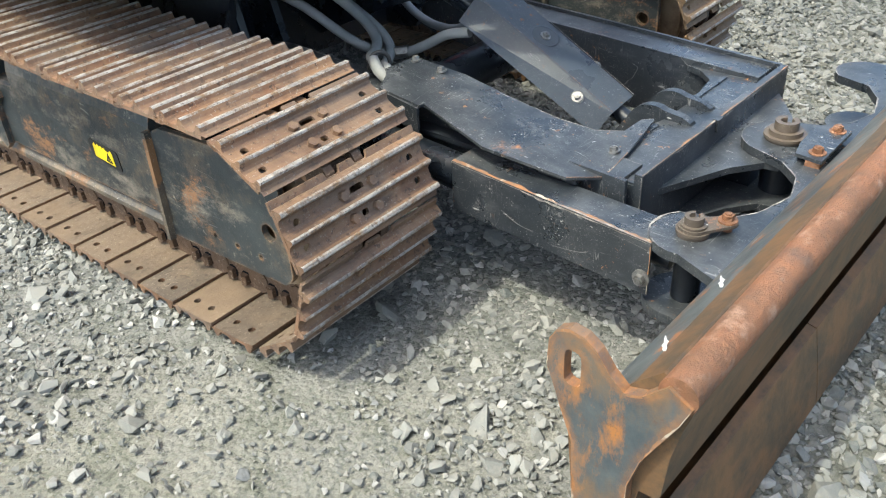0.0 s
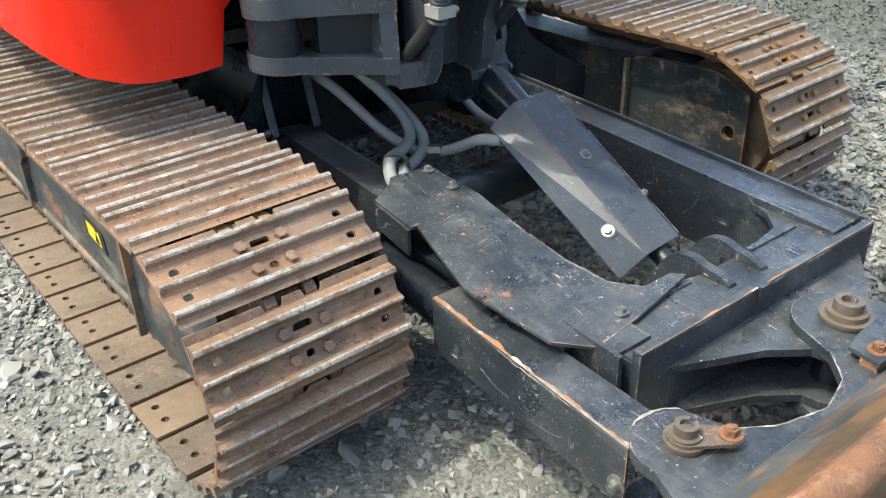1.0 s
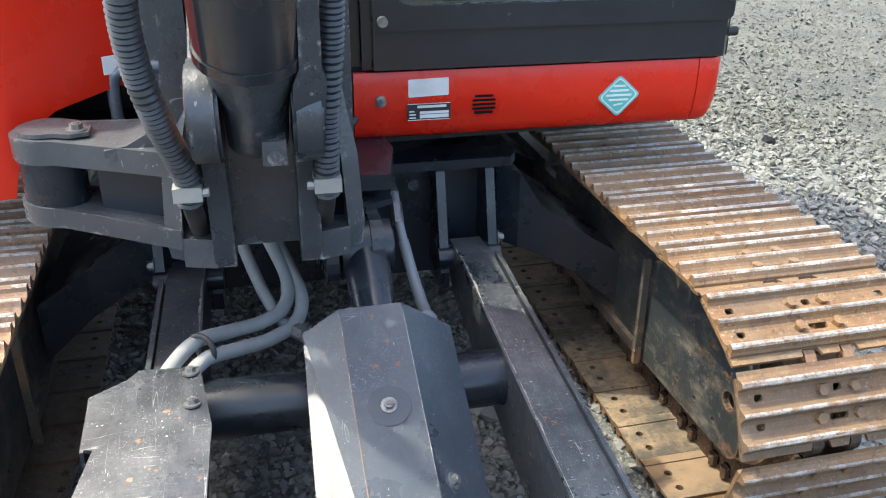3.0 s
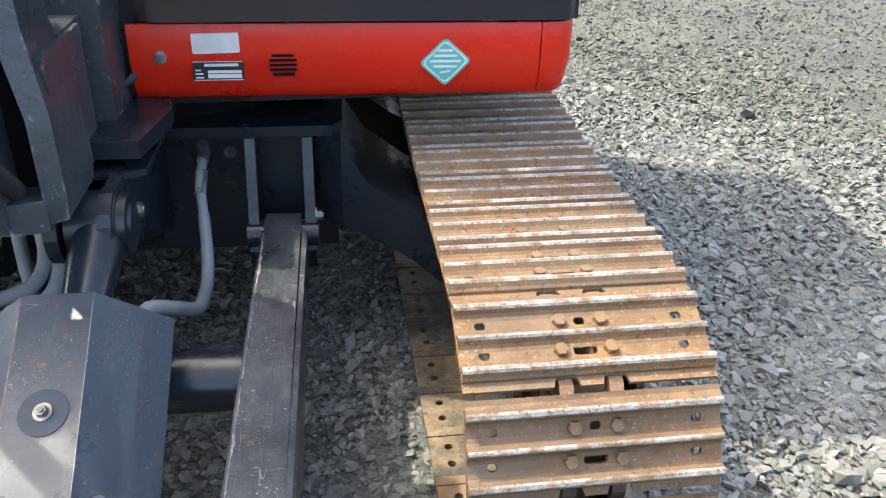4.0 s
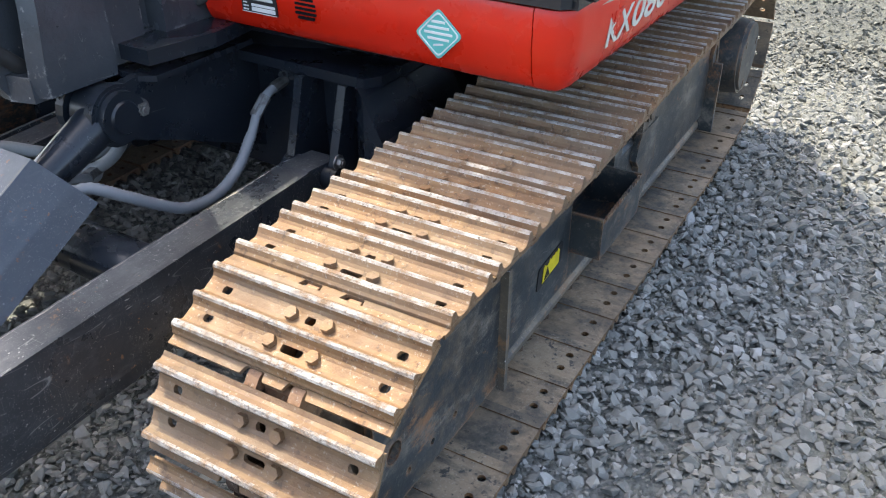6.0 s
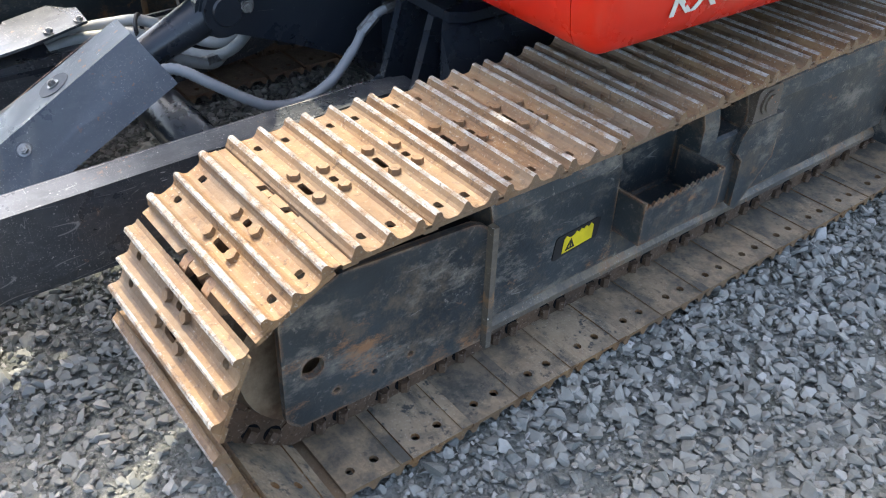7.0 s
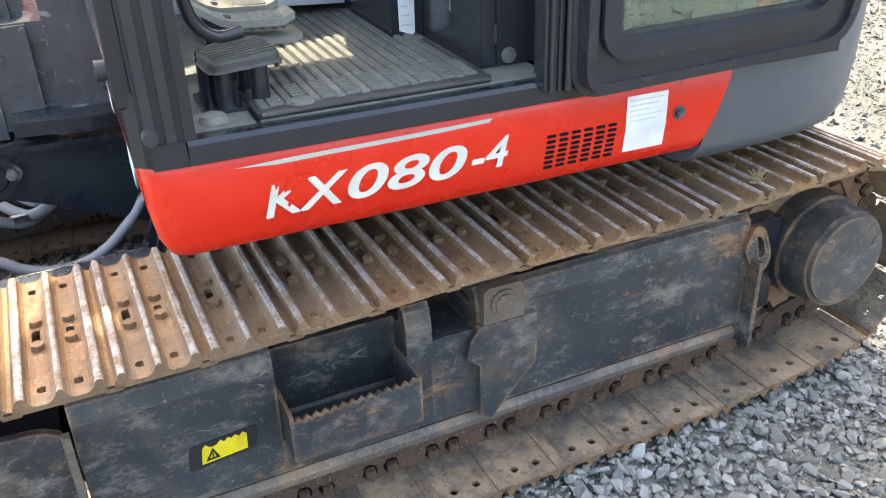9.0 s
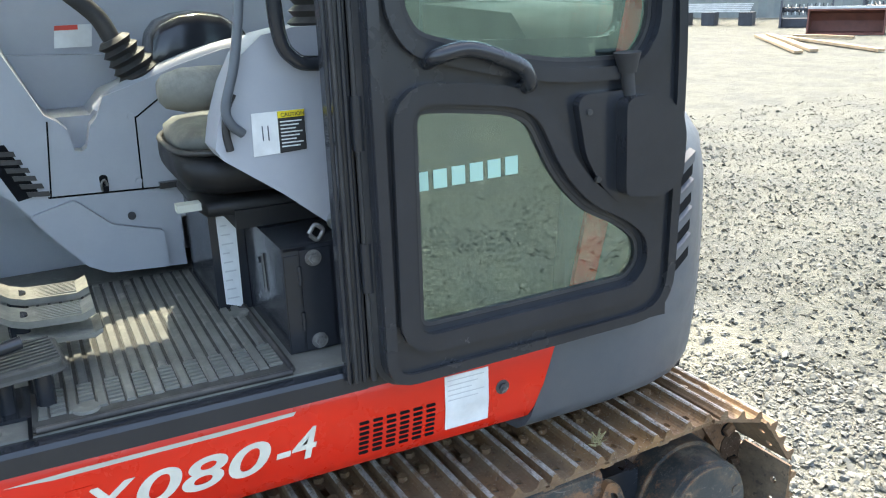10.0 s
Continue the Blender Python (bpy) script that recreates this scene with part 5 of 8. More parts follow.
def plan_line(pts, r, n=8):
    out = [tuple(pts[0])]
    for i in range(1, len(pts) - 1):
        a, b, c = Vector(pts[i - 1]), Vector(pts[i]), Vector(pts[i + 1])
        p, q = b + (a - b).normalized() * r, b + (c - b).normalized() * r
        out += [tuple(p * (1 - t) ** 2 + b * 2 * t * (1 - t) + q * t * t) for t in [k / n for k in range(n + 1)]]
    return out + [tuple(pts[-1])]


def upper_frame():
    bm = bmesh.new()
    plate(bm, [(-0.62, -0.50), (-0.40, -0.52), (-0.40, -0.78), (0.085, -0.78), (0.120, -0.60), (0.10, -0.46), (0.90, -0.42), (0.90, 1.05), (-0.95, 1.05), (-0.95, -0.50)], "z", 0.702, 0.738)
    uf = part("upper_frame", soft(bm, 0.006), M["navy"], excavator, "dark slewing upper frame with worn front plate")
    bm = bmesh.new()
    box(bm, -0.42, 0.02, -0.66, -0.30, 0.738, 1.12)
    part("swing_post", soft(bm, 0.03, 3), M["cast"], uf)
    bm = bmesh.new()
    box(bm, -0.38, -0.02, -0.84, -0.60, 0.700, 0.745)
    box(bm, -0.36, -0.02, -0.80, -0.62, 0.905, 0.955)
    # added filler that blocks the bright ground showing through the fork
    box(bm, -0.36, -0.04, -0.73, -0.62, 0.744, 0.906)
    part("post_fork", soft(bm, 0.012), M["cast"], uf)
    bm = bmesh.new()
    box(bm, -0.62, -0.44, -0.48, -0.20, 0.74, 1.5)
    part("side_wall", soft(bm, 0.01), M["cab_black"], uf)
    bm = bmesh.new()
    box(bm, 0.02, 0.075, -0.50, -0.42, 0.74, 1.7)
    part("cab_mount_wall", soft(bm, 0.01), M["cab_black"], uf)
    bm = bmesh.new()
    box(bm, -0.45, 0.03, -0.29, -0.265, 0.74, 1.75)
    part("fire_wall", soft(bm, 0.006), M["cab_black"], uf)
    bm = bmesh.new()
    tube(bm, [(-0.04, -0.56, 0.775), (0.0, -0.55, 0.775), (0.035, -0.54, 0.79), (0.06, -0.50, 0.83)], 0.009)
    part("cable", bm, M["rubber"], uf, smooth=60)
    return uf


upper_frame()

SKIRT = [(0.0, 0.905), (0.004, 0.895), (0.004, 0.820), (-0.004, 0.768), (-0.016, 0.743), (-0.034, 0.732), (-0.060, 0.729), (-0.060, 0.743), (-0.030, 0.748), (-0.020, 0.790), (-0.014, 0.840), (-0.014, 0.905)]


def front_skirt():
    bm = bmesh.new()
    swept(bm, [(0.036, -0.541), (0.30, -0.541), (0.60, -0.541), (0.9255, -0.541)], SKIRT)
    sk = part("front_skirt", soft(bm, 0.002, 1, 40), M["red"], excavator, "glossy orange-red front skirt panel with decals", smooth=40)
    y = -0.5455
    bm = bmesh.new()
    prism(bm, rounded([(0.168, 0.842), (0.268, 0.845), (0.268, 0.888), (0.168, 0.886)], 0.003, 2), "y", y - 0.001, y + 0.002)
    part("blank_label", bm, M["white"], sk, "faded white label")
    bm = bmesh.new()
    prism(bm, [(0.165, 0.784), (0.273, 0.784), (0.273, 0.826), (0.165, 0.826)], "y", y - 0.001, y + 0.003)
    pl = part("maker_plate", bm, M["black"], sk, "black printed maker's plate")
    bm = bmesh.new()
    for a, b, c, d in ((0.196, 0.268, 0.789, 0.798), (0.196, 0.268, 0.800, 0.806), (0.190, 0.262, 0.815, 0.821), (0.170, 0.186, 0.789, 0.792), (0.170, 0.186, 0.797, 0.800), (0.170, 0.182, 0.805, 0.808), (0.166, 0.272, 0.7842, 0.7856), (0.166, 0.272, 0.8245, 0.8258)):
        prism(bm, [(a, c), (b, c), (b, d), (a, d)], "y", y - 0.0022, y - 0.0005)
    part("plate_print", bm, M["white"], sk)
    # near-black bars, painted shade of the vent slots
    bm = bmesh.new()
    for i in range(5):
        z = 0.792 + 0.0105 * i
        w = 0.024 if i in (0, 4) else 0.030
        prism(bm, rounded([(0.358 - w, z), (0.358 + w, z), (0.358 + w, z + 0.006), (0.358 - w, z + 0.006)], 0.003, 2), "y", y - 0.001, y + 0.004)
    part("vent_slot", bm, M["shade_black"], sk)
    bm = bmesh.new()
    rod(bm, (0.100, y + 0.004, 0.836), (0.100, y - 0.001, 0.836), 0.017, n=24)
    part("bolt_recess", bm, M["red"], sk)
    bm = bmesh.new()
    hexbolt(bm, (0.100, y - 0.001, 0.836), (0, -1, 0), 0.009, 0.006)
    part("skirt_bolt", bm, M["cast"], sk)
    c = (0.713, 0.819)
    bm = bmesh.new()
    prism(bm, rounded([(c[0] - 0.058, c[1] - 0.003), (c[0], c[1] - 0.055), (c[0] + 0.058, c[1] + 0.003), (c[0], c[1] + 0.055)], 0.010, 3), "y", y - 0.001, y + 0.002)
    d = part("diamond_decal", bm, M["teal"], sk, "teal diamond-shaped emissions decal")
    bm = bmesh.new()
    o = rounded([(c[0] - 0.052, c[1] - 0.003), (c[0], c[1] - 0.049), (c[0] + 0.052, c[1] + 0.003), (c[0], c[1] + 0.049)], 0.010, 3)
    i2 = rounded([(c[0] - 0.048, c[1] - 0.003), (c[0], c[1] - 0.045), (c[0] + 0.048, c[1] + 0.003), (c[0], c[1] + 0.045)], 0.010, 3)
    plate(bm, o, "y", y - 0.0022, y - 0.0008, [i2])
    for w, z in ((0.016, 0.026), (0.026, 0.014), (0.034, 0.002), (0.026, -0.010)):
        prism(bm, [(c[0] - w, c[1] + z - 0.0025), (c[0] + w, c[1] + z - 0.0025), (c[0] + w, c[1] + z + 0.0025), (c[0] - w, c[1] + z + 0.0025)], "y", y - 0.0022, y - 0.0008)
    prism(bm, [(c[0] - 0.012, c[1] - 0.026), (c[0] + 0.012, c[1] - 0.022), (c[0] + 0.012, c[1] - 0.018), (c[0] - 0.012, c[1] - 0.022)], "y", y - 0.0022, y - 0.0008)
    part("decal_print", bm, M["white"], sk)
    return sk


front_skirt()


def side_skirt():
    path = plan_line([(0.928, -0.541), (1.004, -0.541), (1.004, 0.592)], 0.060, 10)
    bm = bmesh.new()
    swept(bm, path, SKIRT, ends=0.35)
    sk = part("side_skirt", soft(bm, 0.002, 1, 40), M["red"], excavator, "glossy orange-red side skirt with white model marking", smooth=40)
    bm = bmesh.new()
    sx = 1.0085
    # peeling edge above the marking
    prism(bm, [(-0.40, 0.889), (-0.30, 0.8925), (-0.1, 0.894), (0.072, 0.896), (0.066, 0.889), (-0.05, 0.886), (-0.20, 0.885), (-0.33, 0.8835)], "x", sx - 0.002, sx)
    part("paint_scuff", bm, M["belt"], sk, "bare scuffed strip")
    m = Matrix(((0, 0, 1, sx), (1, 0, 0, -0.368), (0, 1, 0, 0.790), (0, 0, 0, 1))) @ Matrix.Rotation(radians(1.2), 4, "Z")
    for text, span in (("KX", (0.0065, 0.160)), ("080", (0.156, 0.389)), ("-4", (0.396, 0.4755))):
        lettering("model_marking", text, 0.083, m, M["marking"], sk, shear=0.26, bold=0.0014, space=1.02, span=span)
    # where the marking has flaked off
    for flake in ([(0.040, 0.040), (0.043, 0.066), (0.094, 0.066), (0.086, 0.054), (0.079, 0.056), (0.074, 0.048), (0.066, 0.047), (0.060, 0.038), (0.050, 0.043)], [(0.021, 0.049), (0.015, 0.066), (0.026, 0.066), (0.029, 0.057)], [(0.050, 0.018), (0.056, 0.024), (0.060, 0.017), (0.055, 0.012)]):
        bm = bmesh.new()
        prism(bm, [(0.84 * a + 0.26 * b, b) for a, b in flake], "z", 0.0, 0.0014, 0, m)
        part("flaked_spot", bm, M["red"], sk)
    bm = bmesh.new()
    for r in range(7):
        for c in range(6):
            y = 0.184 + c * 0.0275 + r * 0.0006
            z = 0.770 + r * 0.0108
            off = -0.0080 * max(0, (0.817 - z) / 0.052)
            prism(bm, rounded([(y, z), (y + 0.020, z), (y + 0.020, z + 0.0062), (y, z + 0.0062)], 0.003, 2), "x", sx - 0.008 + off * 1.5, sx + 0.0010 + off)
    part("vent_grille", bm, M["shade_black"], sk)
    bm = bmesh.new()
    loft(bm, [[(1.0060, y0, 0.889), (1.0094, y0, 0.889), (1.0096, y0, 0.820), (1.0030, y0, 0.772), (0.9990, y0, 0.772), (1.0060, y0, 0.820)] for y0 in (0.366, 0.462)])
    lab = part("paper_label", bm, M["white"], sk, "white printed paper label")
    bm = bmesh.new()
    for k in range(9):
        z = 0.878 - k * 0.0105
        if z < 0.81 and k % 2:
            continue
        prism(bm, [(0.372, z), (0.452 - (k % 3) * 0.014, z), (0.452 - (k % 3) * 0.014, z + 0.002), (0.372, z + 0.002)], "x", 1.0070, 1.0100) if z > 0.83 else None
    part("label_print", bm, M["faint_print"], sk)
    bm = bmesh.new()
    rod(bm, (1.002, 0.494, 0.836), (1.0088, 0.494, 0.836), 0.017, n=24, index=1)
    hexbolt(bm, (1.006, 0.494, 0.836), (1, 0, 0), 0.010, 0.007)
    part("skirt_bolt", bm, [M["cast"], M["red"]], sk)
    return sk


side_skirt()


def counterweight():
    path = [(0.994, 0.628), (0.994, 0.70), (0.990, 0.80), (0.978, 0.90), (0.952, 0.99), (0.905, 1.07), (0.83, 1.15), (0.70, 1.225), (0.50, 1.29), (0.25, 1.33), (0, 1.34), (-0.25, 1.33), (-0.50, 1.29), (-0.70, 1.225), (-0.83, 1.15), (-0.92, 1.04), (-0.99, 0.85), (-1.0, 0.55), (-1.0, 0.2)]
    prof = [(-0.35, 0.690), (-0.08, 0.690), (-0.040, 0.697), (-0.016, 0.715), (-0.006, 0.74), (0.004, 0.85), (0.008, 1.00), (0.004, 1.16), (-0.012, 1.25), (-0.045, 1.30), (-0.35, 1.30)]
    bm = bmesh.new()
    swept(bm, path, prof)
    for v in bm.verts:
        if v.co.y < 0.64 and v.co.x > 0:
            v.co.y += 0.35 * (min(v.co.z, 0.94) - 0.94) + 0.016
    cw = part("counterweight", bm, M["body_grey"], excavator, "smooth blue-grey rear counterweight and side cover", smooth=50)
    # louvres beside the door
    for i in range(4):
        bm = bmesh.new()
        z = 1.015 + i * 0.062
        rings = []
        for t in np.linspace(0, 1, 7):
            a = Vector((0.992, 0.865)).lerp(Vector((0.945, 1.005)), t)
            bow = 0.006 * math.sin(math.pi * t)
            zz = z + 0.050 * t
            rings.append([(a.x + bow, a.y, zz), (a.x + 0.014 + bow, a.y + 0.004, zz - 0.006), (a.x + 0.012 + bow, a.y + 0.004, zz - 0.030), (a.x - 0.008 + bow, a.y, zz - 0.034)])
        loft(bm, rings)
        part("louvre", bm, M["body_grey"], cw, smooth=40)
        # near-black fill, painted shade under the louvre
        bm = bmesh.new()
        loft(bm, [[(p[0][0] + 0.003, p[0][1], p[3][2] - 0.001), (p[0][0] + 0.010, p[0][1] + 0.002, p[3][2] - 0.001), (p[0][0] + 0.010, p[0][1] + 0.002, p[3][2] - 0.024), (p[0][0] + 0.003, p[0][1], p[3][2] - 0.024)] for p in rings])
        part("louvre_gap", bm, M["shade_black"], cw)
    bm = bmesh.new()
    swept(bm, [(p[0] * 0.955, p[1] * 0.97) for p in path], [(-0.5, 1.29), (0.0, 1.29), (-0.004, 1.40), (-0.03, 1.50), (-0.09, 1.55), (-0.5, 1.56)])
    part("engine_cover", bm, M["body_grey"], cw, smooth=50)
    bm = bmesh.new()
    prism(bm, [(0.640, 0.96), (0.690, 0.96), (0.860, 1.62), (0.785, 1.62)], "x", 1.0045, 1.016)
    part("red_pillar", soft(bm, 0.003, 1), M["red"], cw, "narrow orange-red pillar panel")
    return cw


counterweight()


def engine_hood():
    """The red body panel on the engine side, with its wheel-arch cut-out."""
    def wall(path, prof_of):
        rings = []
        n = len(path)
        for i, p in enumerate(path):
            a, b = Vector(path[max(i - 1, 0)]), Vector(path[min(i + 1, n - 1)])
            d = (b - a).normalized()
            o = Vector((-d.y, d.x))
            rings.append([((Vector(p) + o * off).x, (Vector(p) + o * off).y, z) for off, z in prof_of(i / (n - 1), p)])
        return rings
    plan = [(-0.408, -0.60), (-0.50, -0.655), (-0.60, -0.712), (-0.668, -0.745), (-0.692, -0.755), (-0.77, -0.765), (-0.855, -0.765), (-0.900, -0.750), (-0.965, -0.705), (-1.000, -0.655), (-1.020, -0.58), (-1.035, -0.40), (-1.045, 0.0), (-1.045, 0.9)]
    foot = [0.943, 0.930, 0.905, 0.860, 0.738, 0.735, 0.737, 0.742, 0.760, 0.785, 0.800, 0.812, 0.815, 0.815]
    def prof(t, p):
        f = foot[plan.index(p)]
        return [(0, f), (-0.02, f), (-0.02, 1.45), (0.0, 1.45), (0.02, 1.30), (0.014, f + (1.3 - f) * 0.5)]
    bm = bmesh.new()
    loft(bm, [[(x, y, z) for x, y, z in r] for r in wall(plan, lambda t, p: [(-o, z) for o, z in prof(t, p)])])
    hood = part("engine_hood", soft(bm, 0.003, 1, 60), M["red"], excavator, "orange-red engine-side hood with rounded front corner", smooth=22)
    bm = bmesh.new()
    prism(bm, [(-0.41, -0.60), (-0.68, -0.75), (-0.86, -0.765), (-1.0, -0.65), (-1.04, -0.4), (-1.04, 0.9), (-0.41, 0.9)], "z", 1.448, 1.47)
    part("hood_top", soft(bm, 0.004, 1), M["red"], hood)
    # near-black sheets put the shade inside the hood into colour
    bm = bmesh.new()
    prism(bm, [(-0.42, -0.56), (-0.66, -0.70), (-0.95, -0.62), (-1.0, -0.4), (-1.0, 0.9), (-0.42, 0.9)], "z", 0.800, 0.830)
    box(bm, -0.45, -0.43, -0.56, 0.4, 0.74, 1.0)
    part("inner_floor", bm, M["shade_black"], hood)
    bm = bmesh.new()
    d = Vector((-0.10, -0.058)).normalized()
    p0 = Vector((-0.452, -0.640))
    pts = [p0, p0 + d * 0.052]
    o = Vector((d.y, -d.x)) * -0.004
    loft(bm, [[(q.x + w * o.x * 1.0, q.y + w * o.y * 1.0 - 0.014, z) for z, w in ((0.962, 1), (1.000, 1), (1.000, 0.4), (0.962, 0.4))] for q in pts])
    part("small_label", bm, M["white"], hood, "small white torn label")
    # joint between the corner and the front panel
    bm = bmesh.new()
    loft(bm, [[(-0.8395, -0.7655 - o, z), (-0.8372, -0.7655 - o, z), (-0.8372, -0.758 - o, z), (-0.8395, -0.758 - o, z)] for z, o in ((0.740, 0.0005), (0.88, 0.0075), (1.02, 0.0145), (1.16, 0.0175), (1.30, 0.0203))])
    part("panel_joint", bm, M["shade_black"], hood)
    # lamp bracket on the corner
    bm = bmesh.new()
    box(bm, -0.958, -0.905, -0.800, -0.755, 0.980, 1.048)
    part("hinge_block", soft(bm, 0.006), M["red"], hood)
    bm = bmesh.new()
    rod(bm, (-0.932, -0.782, 0.960), (-0.932, -0.782, 1.25), 0.013, n=16)
    rod(bm, (-0.932, -0.782, 1.048), (-0.932, -0.782, 1.063), 0.021, n=16)
    tube(bm, [(-0.932, -0.782, 0.980), (-0.932, -0.782, 0.950)], 0.016, ribs=0.004)
    part("mirror_stay", bm, M["rubber"], hood, smooth=40)
    return hood


engine_hood()


# ---------------------------------------------------------------- swing bracket and boom foot
def swing_bracket():
    cx = -0.190
    bm = bmesh.new()
    box(bm, cx - 0.085, cx + 0.085, -0.945, -0.700, 0.672, 1.10)
    box(bm, cx - 0.185, cx + 0.180, -0.935, -0.700, 0.690, 0.95)
    sw = part("swing_bracket", soft(bm, 0.014, 3), M["cast"], excavator, "heavy dark grey cast boom swing bracket with worn edges", smooth=40)
    for s in (-1, 1):
        # front columns that carry the cylinder pin
        bm = bmesh.new()
        prof = [(-0.72, 0.70), (-0.90, 0.665), (-1.015, 0.660), (-1.040, 0.70), (-1.050, 0.80), (-1.085, 0.90)] + arc(-1.150, 1.010, 0.086, 235, 60, 12) + [(-1.03, 1.13), (-0.96, 1.25), (-0.90, 1.55), (-0.80, 1.55), (-0.74, 1.20)]
        plate(bm, prof, "x", cx + s * 0.062, cx + s * 0.102)
        part("pin_column", soft(bm, 0.012, 3, 40), M["cast"], sw, smooth=40)
        bm = bmesh.new()
        rod(bm, (cx + s * 0.056, -1.150, 1.010), (cx + s * 0.106, -1.150, 1.010), 0.077, n=36)
        part("pin_boss", soft(bm, 0.006, 2), M["cast"], sw, smooth=40)
        if s < 0:
            bm = bmesh.new()
            rod(bm, (cx + s * 0.106, -1.150, 1.010), (cx + s * 0.109, -1.150, 1.010), 0.050, n=32)
            part("pin_face", bm, M["pin_orange"], sw, "orange-brown primed pin face")
        # outer posts and the foot rail below the hose window
        bm = bmesh.new()
        rings = []
        for z, a, b, yf in ((0.672, 0.150, 0.186, -1.000), (0.72, 0.158, 0.192, -1.005), (0.86, 0.150, 0.184, -0.985), (1.00, 0.118, 0.158, -0.960), (1.20, 0.100, 0.142, -0.930), (1.55, 0.100, 0.140, -0.90)):
            x0, x1 = cx + s * a, cx + s * b
            rings.append([(x0, yf, z), (x1, yf + 0.02, z), (x1, -0.80, z), (x0, -0.80, z)])
        loft(bm, rings)
        part("outer_post", soft(bm, 0.009, 2, 30), M["cast"], sw, smooth=40)
        bm = bmesh.new()
        prism(bm, [(cx + s * 0.098, -1.022), (cx + s * 0.160, -1.004), (cx + s * 0.160, -0.86), (cx + s * 0.098, -0.86)], "z", 0.662, 0.722)
        part("foot_rail", soft(bm, 0.010, 2), M["cast"], sw, smooth=40)
        # near-black block, painted shade behind the hose window
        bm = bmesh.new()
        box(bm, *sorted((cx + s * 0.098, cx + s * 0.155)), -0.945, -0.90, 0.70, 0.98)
        part("window_back", bm, M["shade_black"], sw)
    # swing-cylinder arm: two plates, the web between and the eye
    ex, ey = -0.588, -0.852
    arm = [(-0.350, -1.005), (-0.350, -0.760), (-0.44, -0.785)] + arc(ex, ey, 0.066, 78, 283, 14) + [(-0.46, -0.960)]
    for z0, z1 in ((0.846, 0.893), (0.724, 0.764)):
        bm = bmesh.new()
        plate(bm, arm, "z", z0, z1)
        for v in bm.verts:
            t = max(0, (-0.350 - v.co.x) / 0.30)
            v.co.z += 0.010 * t - (0.026 if z0 < 0.8 else 0.0) * (1 - t)
        part("arm_plate", soft(bm, 0.011, 3, 40), M["cast"], sw, "arm plate with worn pale edge", smooth=40)
    bm = bmesh.new()
    prism(bm, [(-0.345, -0.945), (-0.345, -0.820), (-0.50, -0.825), (-0.50, -0.900)], "z", 0.735, 0.860)
    part("arm_web", soft(bm, 0.012), M["navy"], sw)
    bm = bmesh.new()
    rod(bm, (ex, ey, 0.745), (ex, ey, 0.862), 0.060, n=32)
    part("cylinder_eye", soft(bm, 0.005), M["navy"], sw, smooth=40)
    bm = bmesh.new()
    plate(bm, arc(ex, ey, 0.054, 70, 290, 12) + [(ex + 0.055, ey - 0.062), (ex + 0.085, ey - 0.050), (ex + 0.085, ey - 0.012), (ex + 0.055, ey + 0.030)], "z", 0.903, 0.911)
    part("pin_cap", soft(bm, 0.003, 1), M["cast"], sw)
    bm = bmesh.new()
    hexbolt(bm, (ex + 0.062, ey - 0.034, 0.911), (0, 0, 1), 0.013, 0.010)
    part("cap_bolt", bm, M["zinc"], sw)
    # curved shoulder from the arm up to the post
    bm = bmesh.new()
    prof = [(-0.470, 0.872), (-0.470, 0.892), (-0.430, 0.899), (-0.395, 0.918), (-0.370, 0.952), (-0.358, 1.00), (-0.348, 1.10), (-0.340, 1.55), (-0.300, 1.55), (-0.300, 0.872)]
    plate(bm, prof, "y", -0.965, -0.815)
    part("shoulder", soft(bm, 0.014, 3, 40), M["cast"], sw, smooth=40)
    bm = bmesh.new()
    tube(bm, [(-0.345, -0.66, 0.965), (-0.40, -0.66, 0.972), (-0.465, -0.665, 0.965), (-0.485, -0.66, 0.93), (-0.487, -0.65, 0.84)], 0.013)
    part("rear_loop", bm, M["guard"], sw, smooth=60)
    # ribbed hoses through the windows, held by clamps
    for s, hx, top in ((-1, -0.316, [(-0.345, -1.185, 1.02), (-0.362, -1.235, 1.15), (-0.350, -1.30, 1.32), (-0.330, -1.36, 1.60)]), (1, -0.078, [(-0.072, -1.150, 1.02), (-0.064, -1.175, 1.15), (-0.060, -1.205, 1.32), (-0.062, -1.25, 1.60)])):
        bm = bmesh.new()
        tube(bm, [(hx, -0.955, 0.700), (hx, -1.010, 0.755), (hx, -1.075, 0.815), (hx, -1.118, 0.875)], 0.0175, 16)
        part("hose_tail", bm, M["rubber"], sw, smooth=60)
        bm = bmesh.new()
        tube(bm, [(hx, -1.108, 0.84), (hx, -1.125, 0.895)] + top, 0.0240, 18, ribs=0.0035, pitch=0.0090)
        part("boom_hose", bm, M["sleeve"], sw, "black ribbed boom hose", smooth=25)
        bm = bmesh.new()
        box(bm, hx - 0.024, hx + 0.024, -1.146, -1.096, 0.852, 0.878)
        soft(bm, 0.007, 2)
        rod(bm, (hx, -1.136, 0.864), (hx - s * 0.036, -1.136, 0.866), 0.008, n=6)
        part("hose_clamp", bm, M["clamp"], sw, "pale alloy hose clamp")
    return sw


swing_bracket()


